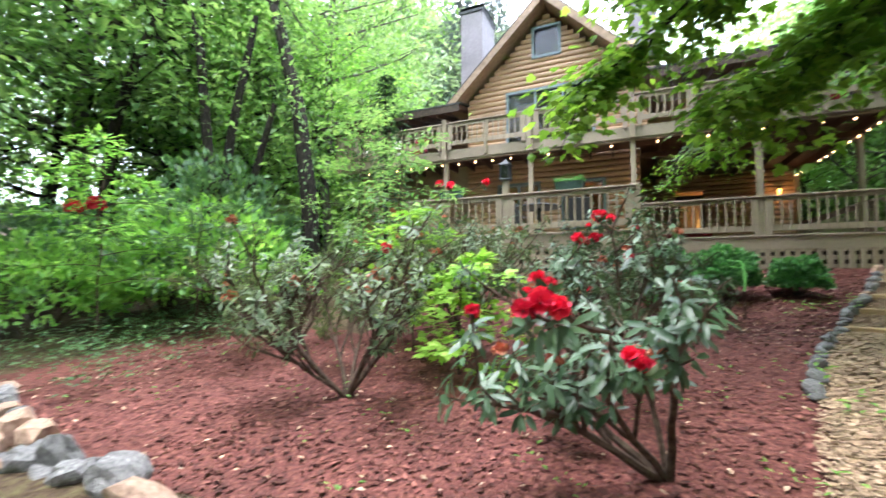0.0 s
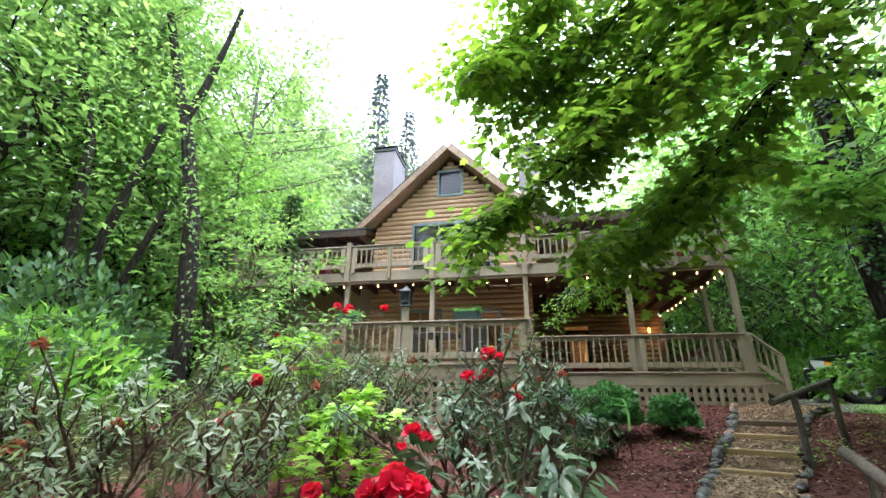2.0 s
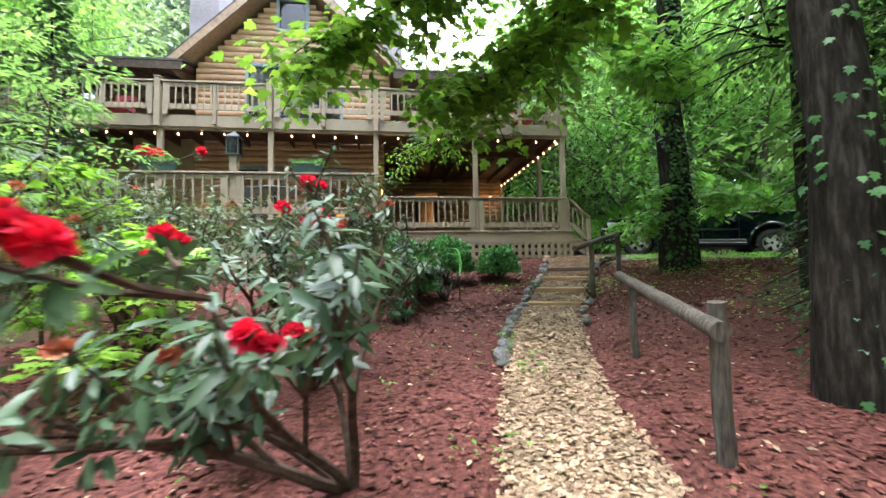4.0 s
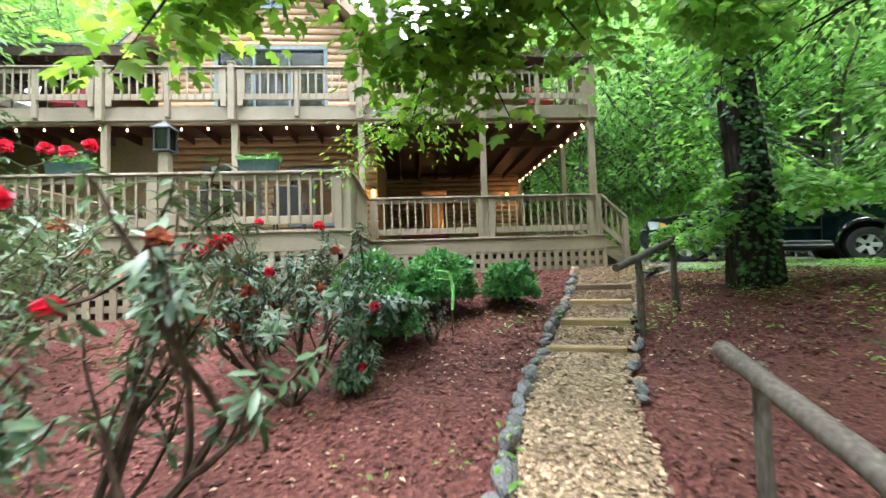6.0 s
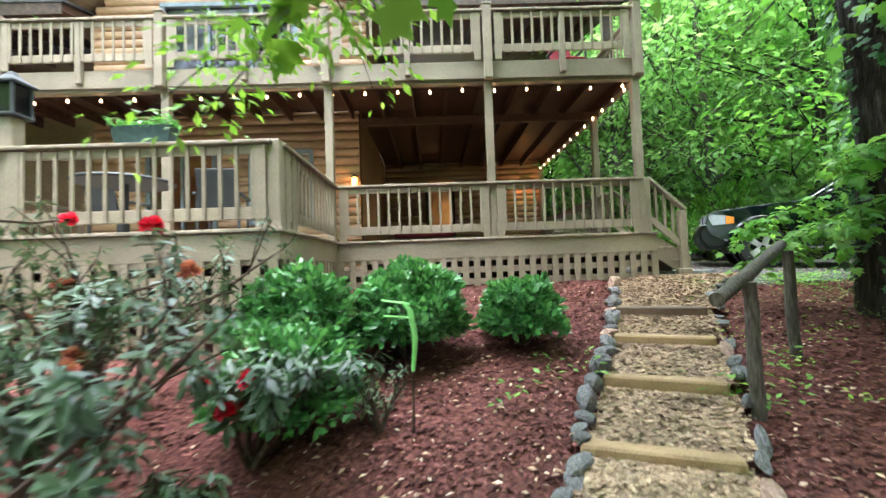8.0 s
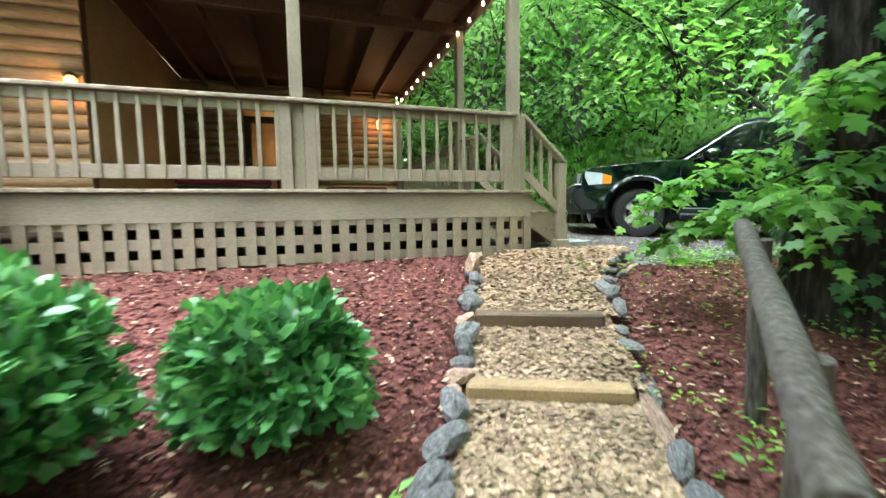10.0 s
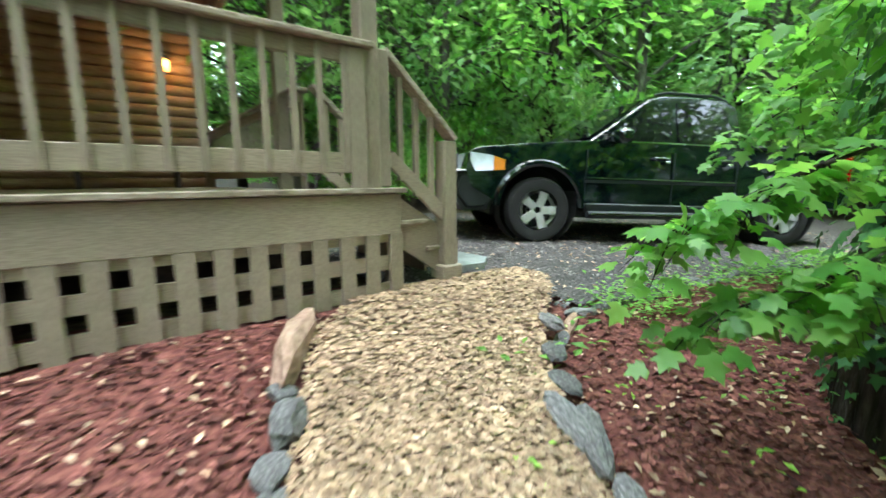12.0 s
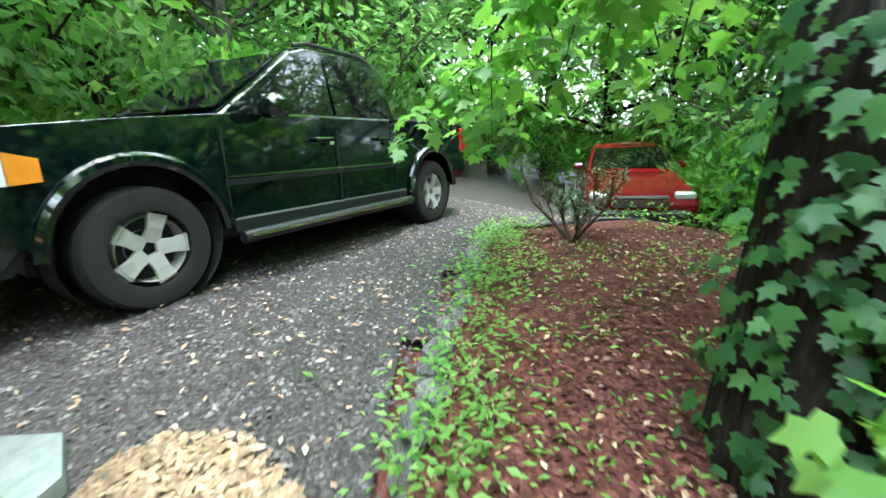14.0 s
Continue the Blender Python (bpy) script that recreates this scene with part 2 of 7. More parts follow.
CONCRETE = mottled("pale_flagstone", (0.13, 0.145, 0.145), (0.19, 0.21, 0.21), (0.26, 0.28, 0.28), 9, 1.5, 0.85, 0.4, 0.008, 0.3)


# ---- toolkit ----
class Shape:
    """A mesh put together from boxes, beams, tubes and lathes."""

    def __init__(self):
        self.v, self.f = [], []

    def add(self, verts, faces):
        k = len(self.v)
        self.v += [tuple(p) for p in verts]
        self.f += [tuple(i + k for i in f) for f in faces]
        return self

    def box(self, x0, x1, y0, y1, z0, z1, m=None, c=0.0):
        """A box with edges chamfered by c."""
        if c <= 0:
            vs = [(x, y, z) for x in (x0, x1) for y in (y0, y1) for z in (z0, z1)]
            fs = [(0, 1, 3, 2), (4, 6, 7, 5), (0, 4, 5, 1), (2, 3, 7, 6), (0, 2, 6, 4), (1, 5, 7, 3)]
        else:
            bm = bmesh.new()
            bmesh.ops.create_cube(bm, size=1)
            for q in bm.verts:
                q.co = ((x0 + x1) / 2 + q.co.x * (x1 - x0), (y0 + y1) / 2 + q.co.y * (y1 - y0), (z0 + z1) / 2 + q.co.z * (z1 - z0))
            bmesh.ops.bevel(bm, geom=bm.edges[:], offset=c, segments=1, affect="EDGES")
            bm.verts.index_update()
            vs, fs = [tuple(q.co) for q in bm.verts], [tuple(q.index for q in f.verts) for f in bm.faces]
            bm.free()
        if m is not None:
            vs = [m @ Vector(p) for p in vs]
        return self.add(vs, fs)

    def beam(self, p, q, w, h, c=0.0):
        """A straight board from p to q, w wide and h high."""
        p, q = Vector(p), Vector(q)
        d = q - p
        m = Matrix.Translation(p) @ d.to_track_quat("X", "Z").to_matrix().to_4x4()
        return self.box(0, d.length, -w / 2, w / 2, -h / 2, h / 2, m, c)

    def tube(self, pts, radii, sides=8, cap=True):
        pts = [Vector(p) for p in pts]
        rings = []
        ref = Vector((0.31, 0.87, 0.21))
        for i, p in enumerate(pts):
            d = (pts[min(i + 1, len(pts) - 1)] - pts[max(i - 1, 0)]).normalized()
            a = d.cross(ref).normalized()
            b = d.cross(a)
            rings.append([p + (a * math.cos(u) + b * math.sin(u)) * radii[i] for u in [2 * math.pi * k / sides for k in range(sides)]])
        vs = [q for r in rings for q in r]
        fs = [(i * sides + k, i * sides + (k + 1) % sides, (i + 1) * sides + (k + 1) % sides, (i + 1) * sides + k) for i in range(len(pts) - 1) for k in range(sides)]
        if cap:
            fs += [tuple(range(sides - 1, -1, -1)), tuple(range((len(pts) - 1) * sides, len(pts) * sides))]
        return self.add(vs, fs)

    def lathe(self, prof, m, n=24):
        """Turns a profile of (radius, height) about the local z axis."""
        vs = [m @ Vector((r * math.cos(2 * math.pi * k / n), r * math.sin(2 * math.pi * k / n), h)) for r, h in prof for k in range(n)]
        fs = [(i * n + k, i * n + (k + 1) % n, (i + 1) * n + (k + 1) % n, (i + 1) * n + k) for i in range(len(prof) - 1) for k in range(n)]
        return self.add(vs, fs)

    def slab(self, outline, z0, z1, m=None):
        """An outline in x and y raised from z0 to z1."""
        n = len(outline)
        vs = [Vector((x, y, z)) for z in (z0, z1) for x, y in outline]
        if m is not None:
            vs = [m @ p for p in vs]
        return self.add(vs, [tuple(range(n - 1, -1, -1)), tuple(range(n, 2 * n))] + [(i, (i + 1) % n, n + (i + 1) % n, n + i) for i in range(n)])

    def mesh(self, name, mat, smooth=False):
        me = bpy.data.meshes.new(name)
        me.from_pydata(self.v, [], self.f)
        me.validate()
        bm = bmesh.new()
        bm.from_mesh(me)
        bmesh.ops.recalc_face_normals(bm, faces=bm.faces)
        bm.to_mesh(me)
        bm.free()
        if mat:
            me.materials.append(mat)
        if smooth:
            me.shade_smooth()
            me.set_sharp_from_angle(angle=radians(38))
        return me


def part(name, shape, mat, parent=None, label="", smooth=False):
    """Links a shape or a mesh as one object under a thing or a part."""
    me = shape.mesh(name, mat, smooth) if isinstance(shape, Shape) else shape
    ob = new(name, me)
    if parent is not None:
        ob.parent = parent
        ob.matrix_parent_inverse = Matrix()
    if label:
        ob["label"] = label
    return ob


def thing(name, place, label, category, group="", kind=""):
    """An Empty at the thing's base; its parts are built round its own origin."""
    ob = new(name)
    ob.matrix_basis = place if isinstance(place, Matrix) else Matrix.Translation(place)
    ob.empty_display_size = 0.2
    return tagged(ob, label, category, group, kind)


def at(ob, x, y, z, rz=0.0, s=1.0, rx=0.0, ry=0.0):
    ob.matrix_basis = pose(x, y, z, rx, ry, rz) @ Matrix.Scale(s, 4)
    return ob


# leaf outlines: (along, across, out of the plane), and their faces
OVAL = ([(0, 0, 0), (0.45, 0.24, 0.06), (1, 0, -0.08), (0.45, -0.24, 0.06)], [(0, 2, 1), (0, 3, 2)])
OBLONG = ([(0, 0, 0), (0.35, 0.15, 0.035), (0.75, 0.13, 0.0), (1, 0, -0.1), (0.75, -0.13, 0.0), (0.35, -0.15, 0.035), (0.55, 0, -0.01)],
          [(0, 6, 1), (1, 6, 2), (2, 6, 3), (3, 6, 4), (4, 6, 5), (5, 6, 0)])
MAPLE = ([(0.0, 0, 0), (-0.06, 0.24, -0.02), (0.2, 0.52, -0.06), (0.34, 0.27, 0.02), (0.62, 0.46, -0.05), (0.66, 0.19, 0.01), (1.0, 0, -0.1),
          (0.66, -0.19, 0.01), (0.62, -0.46, -0.05), (0.34, -0.27, 0.02), (0.2, -0.52, -0.06), (-0.06, -0.24, -0.02)],
         [(0, 3, 2, 1), (0, 6, 5, 3), (3, 5, 4), (0, 11, 10, 9), (0, 9, 7, 6), (9, 8, 7)])
BROAD = ([(0, 0, 0), (0.3, 0.22, 0.04), (0.7, 0.24, 0.02), (1, 0, -0.08), (0.7, -0.24, 0.02), (0.3, -0.22, 0.04), (0.5, 0, -0.03)],
         [(0, 6, 1), (1, 6, 2), (2, 6, 3), (3, 6, 4), (4, 6, 5), (5, 6, 0)])
FLAKE = ([(0, -0.3, 0), (1, -0.22, 0.06), (0.9, 0.25, 0), (0.1, 0.3, 0.08)], [(0, 1, 2, 3)])
NEEDLE = ([(0, -0.05, 0), (1, -0.03, -0.1), (1, 0.03, -0.1), (0, 0.05, 0)], [(0, 1, 2, 3)])
PEB = ([(0, 0, 0.0), (0.5, 0.4, 0.02), (1, 0, 0.0), (0.5, -0.4, 0.0), (0.5, 0, 0.35)], [(0, 4, 1), (1, 4, 2), (2, 4, 3), (3, 4, 0)])


def unit(a):
    return a / np.maximum(np.linalg.norm(a, axis=1, keepdims=True), 1e-9)


def leaves(name, P, D, N, S, shape, mat):
    """One mesh of many leaves: places, directions, normals and sizes."""
    P, D, N, S = np.asarray(P, float), unit(np.asarray(D, float)), np.asarray(N, float), np.asarray(S, float)
    B = unit(np.cross(N, D))
    N = np.cross(D, B)
    T = np.array(shape[0], float)
    V = P[:, None] + S[:, None, None] * (T[None, :, 0, None] * D[:, None] + T[None, :, 1, None] * B[:, None] + T[None, :, 2, None] * N[:, None])
    k, n = len(T), len(P)
    base = np.arange(n)[:, None] * k
    flat = [i for f in shape[1] for i in f]
    sizes = np.array([len(f) for f in shape[1]])
    idx = (base + np.array(flat)[None]).ravel()
    starts = (np.arange(n)[:, None] * len(flat) + np.concatenate([[0], np.cumsum(sizes)[:-1]])[None]).ravel()
    me = bpy.data.meshes.new(name)
    me.vertices.add(n * k)
    me.loops.add(len(idx))
    me.polygons.add(len(starts))
    me.vertices.foreach_set("co", V.ravel())
    me.loops.foreach_set("vertex_index", idx.astype(np.int32))
    me.polygons.foreach_set("loop_start", starts.astype(np.int32))
    me.update(calc_edges=True)
    me.validate()
    me.materials.append(mat)
    return me


def smooth01(a, b, x):
    t = min(1.0, max(0.0, (x - a) / (b - a)))
    return t * t * (3 - 2 * t)


# ---- the lie of the land ----
RISE_Y = [-400, -60, -10, 0, 2, 3.5, 5.3, 8.0, 9.0, 10.3, 12, 13, 20, 32, 60, 120, 400]
RISE_Z = [-6, -2, 0.6, 1.043, 1.223, 1.358, 1.468, 1.74, 1.98, 2.26, 2.6, 2.66, 2.8, 3.6, 7, 12, 30]


def land(x, y):
    h = float(np.interp(y, RISE_Y, RISE_Z))
    r = smooth01(5.2, 8.5, x) * smooth01(5.0, 9.0, y) * (1 - smooth01(22, 34, y))
    h = h * (1 - r) + (2.675 - 0.0126 * (min(x, 30) - 8.04) + 0.066 * (min(15.0, max(10.0, y)) - 12.95) if y > 5 else h) * r
    h += 0.10 * max(0.0, abs(x - 2) - 20) * smooth01(-20, 10, y)
    h -= 0.45 * smooth01(10.6, 13.5, x) * smooth01(11.5, 8.5, y) * smooth01(3, 6, y)
    h -= 0.10 * smooth01(-1.5, -6, x) * smooth01(9, 2, y)
    return h


PATH_L = [(-3.0, -0.75), (0.0, 0.25), (3.41, 1.40), (4.54, 1.73), (5.74, 2.12), (6.94, 2.55), (7.77, 2.93), (8.16, 3.12), (8.93, 3.54), (9.95, 4.08), (10.72, 4.46), (11.5, 4.84), (11.9, 5.02), (12.1, 5.36)]
PATH_R = [(-3.0, 0.05), (0.0, 1.05), (3.31, 2.10), (3.9, 2.25), (4.67, 2.48), (5.83, 2.93), (6.86, 3.34), (7.66, 3.73), (8.72, 4.38), (9.5, 4.82), (10.16, 5.22), (10.7, 5.54), (10.98, 5.79), (11.33, 6.19), (11.55, 6.55), (11.9, 6.85)]


def edge_l(y):
    return float(np.interp(y, [p[0] for p in PATH_L], [p[1] for p in PATH_L]))


def edge_r(y):
    return float(np.interp(y, [p[0] for p in PATH_R], [p[1] for p in PATH_R]))


# risers of the steps: left end, right end, height of the top
STEPS = [((3.12, 8.18), (3.84, 7.86), 1.79), ((3.60, 8.99), (4.30, 8.63), 1.985), ((4.04, 9.79), (4.75, 9.41), 2.165), ((4.40, 10.53), (5.15, 10.14), 2.36)]


def on_path(x, y, grow=0.0):
    return -3 < y < 12.3 and edge_l(y) - grow < x < edge_r(y) + grow


def path_height(x, y):
    """The stepped surface of the walk."""
    z = land(x, y) - 0.0
    level = None
    for (ax, ay), (bx, by), top in STEPS:
        side = (bx - ax) * (y - ay) - (by - ay) * (x - ax)
        side = side / math.hypot(bx - ax, by - ay) - 0.075
        if side > 0:
            level = (top, side)
    if level is None:
        return min(z, 1.72) + 0.015
    return level[0] + (0.16 * min(level[1], 0.75) if level[0] < 2.3 else min(0.17 * level[1], 0.30)) - 0.012


def drive_near(x):
    """The near edge of the gravel drive."""
    return float(np.interp(x, [5.7, 6.2, 6.6, 7.0, 8.6, 10.5, 11.0, 11.7, 15.0, 20, 40], [12.6, 11.75, 11.5, 11.42, 11.15, 10.75, 9.5, 8.3, 6.4, 4.8, 2.0]))


def drive_far(x):
    return float(np.interp(x, [5.7, 7.0, 10.6, 13.5, 18.0, 22, 40], [19.0, 17.0, 15.0, 13.6, 11.0, 9.0, 6.5]))


# the ground: one sheet, fine where the walk is, out to the horizon
def steps_out(lo, hi, d, far):
    mid = list(np.arange(lo, hi + 1e-6, d))
    out, s = [], d
    while not out or out[-1] < far:
        s *= 1.35
        out.append((out[-1] if out else 0) + s)
    return [lo - o for o in reversed(out)] + mid + [hi + o for o in out]


gx, gy = steps_out(-9, 13, 0.16, 600), steps_out(-2, 15, 0.16, 600)
gv, gf, gm = [], [], []
for yy in gy:
    for xx in gx:
        near = -12 < xx < 16 and -5 < yy < 18
        zz = land(xx, yy) + (0.035 * noise.noise((xx * 1.3, yy * 1.3, 0)) + 0.015 * noise.noise((xx * 4, yy * 4, 3)) if near else 0.5 * noise.noise((xx * 0.08, yy * 0.08, 0)) * smooth01(12, 30, abs(xx - 2) + abs(yy - 6) * 0.5))
        if on_path(xx, yy, 0.02):
            zz = min(zz, path_height(xx, yy) - 0.12)
        elif on_path(xx, yy, 0.3):
            zz = min(zz, path_height(xx, yy) - 0.02)
        if 5.6 < xx < 40 and drive_near(xx) - 0.1 < yy < drive_far(xx) + 0.1:
            zz = land(xx, yy) - 0.05
        gv.append((xx, yy, zz))
nx = len(gx)
for j in range(len(gy) - 1):
    for i in range(nx - 1):
        gf.append((j * nx + i, j * nx + i + 1, (j + 1) * nx + i + 1, (j + 1) * nx + i))
        cx, cy = (gx[i] + gx[i + 1]) / 2, (gy[j] + gy[j + 1]) / 2
        w = 0.5 * noise.noise((cx * 0.9, cy * 0.9, 7))
        bed = (-6.6 + w < cx < 12.2 + w and (2.42 if cx < -0.4 else -1.0) + w * 0.1 < cy < 12.6) and not (cx < -3.2 + w and cy > 6.3 + w) and not (cx > 6.2 + w and cy < 7.6 + w)
        gm.append(0 if bed else 1)
gme = bpy.data.meshes.new("ground")
gme.from_pydata(gv, [], gf)
gme.materials.append(MULCH)
gme.materials.append(DUFF)
gme.polygons.foreach_set("material_index", gm)
gme.shade_smooth()
tagged(new("ground", gme), "red bark mulch beds and leafy woodland floor", "ground", kind="structure")


# the wood-chip walk, tread by tread, and the gravel drive
def sheet(name, mat, inside, height, x0, x1, y0, y1, d, label, category):
    vs, fs, key = [], [], {}
    for j in range(int((y1 - y0) / d)):
        for i in range(int((x1 - x0) / d)):
            x, y = x0 + (i + 0.5) * d, y0 + (j + 0.5) * d
            if not inside(x, y):
                continue
            f = []
            for a, b in ((0, 0), (1, 0), (1, 1), (0, 1)):
                k = (i + a, j + b)
                if k not in key:
                    key[k] = len(vs)
                    px, py = x0 + k[0] * d, y0 + k[1] * d
                    vs.append((px, py, height(px, py) + 0.008 * noise.noise((px * 9, py * 9, 1))))
                f.append(key[k])
            fs.append(f)
    me = bpy.data.meshes.new(name)
    me.from_pydata(vs, [], fs)
    me.materials.append(mat)
    me.shade_smooth()
    return tagged(new(name, me), label, category, kind="structure")


sheet("pavement_walk", CHIP_BED, lambda x, y: on_path(x, y), path_height, -1, 7.2, -2.9, 12.3, 0.05, "tan wood-chip garden walk with stepped levels", "path")
sheet("road_drive", GRAVEL, lambda x, y: drive_near(x) < y < drive_far(x), lambda x, y: land(x, y) + 0.012 + 0.03 * noise.noise((x * 0.8, y * 0.8, 2)), 5.7, 40, 1.6, 19, 0.2, "dark grey gravel driveway", "road")

# the timbers that hold the steps
for (ax, ay), (bx, by), top in STEPS:
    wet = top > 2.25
    t = thing("step_timber", (0, 0, 0), "dark damp landscape timber across the walk" if wet else "golden-brown landscape timber across the walk", "step", "timber steps of the walk")
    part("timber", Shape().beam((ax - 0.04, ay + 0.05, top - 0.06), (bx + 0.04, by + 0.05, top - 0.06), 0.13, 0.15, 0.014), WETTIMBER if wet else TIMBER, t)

# ---- the house ----
FRONT, WALL, BACK = 12.19, 13.95, 18.4
DECK, TOP, UPDECK = 3.32, 4.23, 6.15
LX, RX = -4.4, 1.0


def log_wall(name, x0, x1, y, z0, z1, holes, label, gable=None, lh=0.17):
    """A wall of half-round log courses on a core, with openings; each course is a piece."""
    core = Shape()
    w = new(name)
    tagged(w, label, "wall", kind="structure")
    z, courses = z0, {}
    while z < z1 - 0.02:
        h = min(lh, z1 - z)
        a, b = x0, x1
        if gable:
            cx, peak, slope = gable
            half = (peak - (z + h)) / slope
            a, b = max(x0, cx - half), min(x1, cx + half)
        spans = [(a, b)] if b - a > 0.1 else []
        for hx0, hx1, hz0, hz1 in holes:
            if z + h > hz0 + 0.03 and z < hz1 - 0.03:
                spans = [s for p, q in spans for s in ((p, min(q, hx0)), (max(p, hx1), q)) if s[1] - s[0] > 0.02]
        for p, q in spans:
            core.box(p, q, y + 0.02, y + 0.16, z, z + h)
            prof = [(math.sin(math.pi * k / 6) * 0.055, h * (0.5 - 0.5 * math.cos(math.pi * k / 6))) for k in range(7)]
            vs = [(xe, y + 0.02 - d, z + e) for xe in (p, q) for d, e in prof]
            fs = [(k, k + 1, k + 8, k + 7) for k in range(6)] + [(0, 1, 2, 3, 4, 5, 6), (13, 12, 11, 10, 9, 8, 7)]
            part("log", Shape().add(vs, fs), LOG, w, smooth=True)
        z += h
    part("core", core, UNDER, w)
    return w


def window(name, x0, x1, y, z0, z1, mullions=1, deep=0.16):
    w = thing(name, (0, 0, 0), "blue-grey framed window in the log wall", "window", kind="structure")
    f = 0.09
    fr = Shape()
    fr.box(x0 - f, x1 + f, y - 0.06, y + deep, z1, z1 + f, c=0.008).box(x0 - f, x1 + f, y - 0.075, y + deep, z0 - f, z0, c=0.008)
    fr.box(x0 - f, x0, y - 0.055, y + deep, z0, z1, c=0.008).box(x1, x1 + f, y - 0.055, y + deep, z0, z1, c=0.008)
    part("window_frame", fr, BLUEGREY, w)
    n = mullions + 1
    for i in range(n):
        a, b = x0 + (x1 - x0) * i / n, x0 + (x1 - x0) * (i + 1) / n
        if i:
            part("mullion", Shape().box(a - 0.03, a + 0.03, y - 0.02, y + 0.06, z0, z1, c=0.005), BLUEGREY, w)
        p = part("pane", Shape().box(a, b, y + 0.02, y + 0.028, z0, z1), WINGLASS, w)
        p.visible_shadow = False
    return w


def ramp_roof(name, x0, z0, x1, z1, y0, y1, thick, label):
    """A flat roof slope between two heights, with fascia and shingle."""
    r = thing(name, (0, 0, 0), label, "roof", kind="structure")
    d = Vector((x1 - x0, 0, z1 - z0)).normalized()
    nrm = Vector((-d.z, 0, d.x))
    if nrm.z < 0:
        nrm = -nrm
    pts = [Vector((x0, 0, z0)), Vector((x1, 0, z1)), Vector((x1, 0, z1)) + nrm * thick, Vector((x0, 0, z0)) + nrm * thick]
    vs = [(p.x, y, p.z) for y in (y0, y1) for p in pts]
    fs = [(0, 1, 2, 3), (7, 6, 5, 4), (0, 4, 5, 1), (1, 5, 6, 2), (2, 6, 7, 3), (3, 7, 4, 0)]
    part("sheathing", Shape().add(vs, fs), TRIM, r)
    q = [p + nrm * thick for p in pts[:2]]
    vs2 = [(p.x, y, p.z + o) for y in (y0 - 0.04, y1) for p in q for o in (0.002, 0.05)]
    part("shingles", Shape().add(vs2, [(0, 1, 3, 2), (4, 6, 7, 5), (0, 4, 5, 1), (2, 3, 7, 6), (1, 5, 7, 3), (0, 2, 6, 4)]), SHINGLE, r)
    fb = [pts[0] - nrm * 0.04, pts[1] - nrm * 0.04, pts[1] + nrm * thick, pts[0] + nrm * thick]
    vs3 = [(p.x, y, p.z) for y in (y0 - 0.035, y0 - 0.003) for p in fb]
    part("barge_board", Shape().add(vs3, fs), TRIM, r)
    return r


# gable wing, both storeys
PEAK = (-1.78, 10.85, 0.966)
log_wall("wall_gable", LX, RX, WALL, UPDECK, 10.95, [(-3.0, -0.45, 6.25, 8.29), (-2.15, -1.41, 9.42, 10.28)], "honey-coloured log siding gable wall", PEAK)
log_wall("wall_lower", LX, RX - 0.2, WALL, DECK, 6.1, [(-3.3, -2.1, 3.45, 5.3), (-1.3, -0.2, 3.95, 5.25)], "honey-coloured log wall behind the porch")
window("window_attic", -2.15, -1.41, WALL, 9.42, 10.28, 0)
window("window_upper", -3.0, -0.45, WALL, 6.25, 8.29, 2)
window("window_lower", -1.3, -0.2, WALL, 3.95, 5.25, 1)
window("door_porch", -3.3, -2.1, WALL, 3.45, 5.3, 1)
ramp_roof("roof_gable_west", -4.9, 7.94, -1.78, 10.96, 13.4, 22.0, 0.16, "steep dark-shingled gable roof with tan barge board")
ramp_roof("roof_gable_east", 1.34, 7.94, -1.78, 10.96, 13.4, 22.0, 0.16, "steep dark-shingled gable roof with tan barge board")
# side walls of the wing and the walls of the main house
for name, x0, x1, y0, y1, z0, z1 in (("wall_wing_west", LX, LX + 0.14, WALL + 0.17, 16.8, UPDECK, 8.0), ("wall_wing_east", RX - 0.14, RX, WALL + 0.17, 16.8, UPDECK, 8.0),
                                     ("wall_wing_low_west", LX, LX + 0.14, WALL + 0.17, BACK, DECK, 6.1), ("wall_wing_low_east", RX - 0.34, RX - 0.2, WALL + 0.17, BACK, DECK, 6.1),
                                     ("wall_main_west", -10.5, LX - 0.01, 16.8, 16.95, 2.4, 8.4), ("wall_main_east", RX + 0.01, 5.5, 16.8, 16.95, UPDECK, 8.4),
                                     ("wall_end_west", -10.65, -10.5, 16.8, 24, 2.0, 8.8), ("wall_end_east", 5.36, 5.5, 18.6, 24, 2.4, 8.8), ("wall_rear", -10.5, 5.36, 24, 24.15, 2, 8.8)):
    tagged(part(name, Shape().box(x0, x1, y0, y1, z0, z1), LOG), "honey-brown timber wall of the cabin", "wall", kind="structure")
log_wall("wall_porch_back", RX - 0.2, 5.5, BACK, DECK, 6.1, [(2.0, 2.9, 3.35, 5.4)], "log wall at the back of the covered porch")
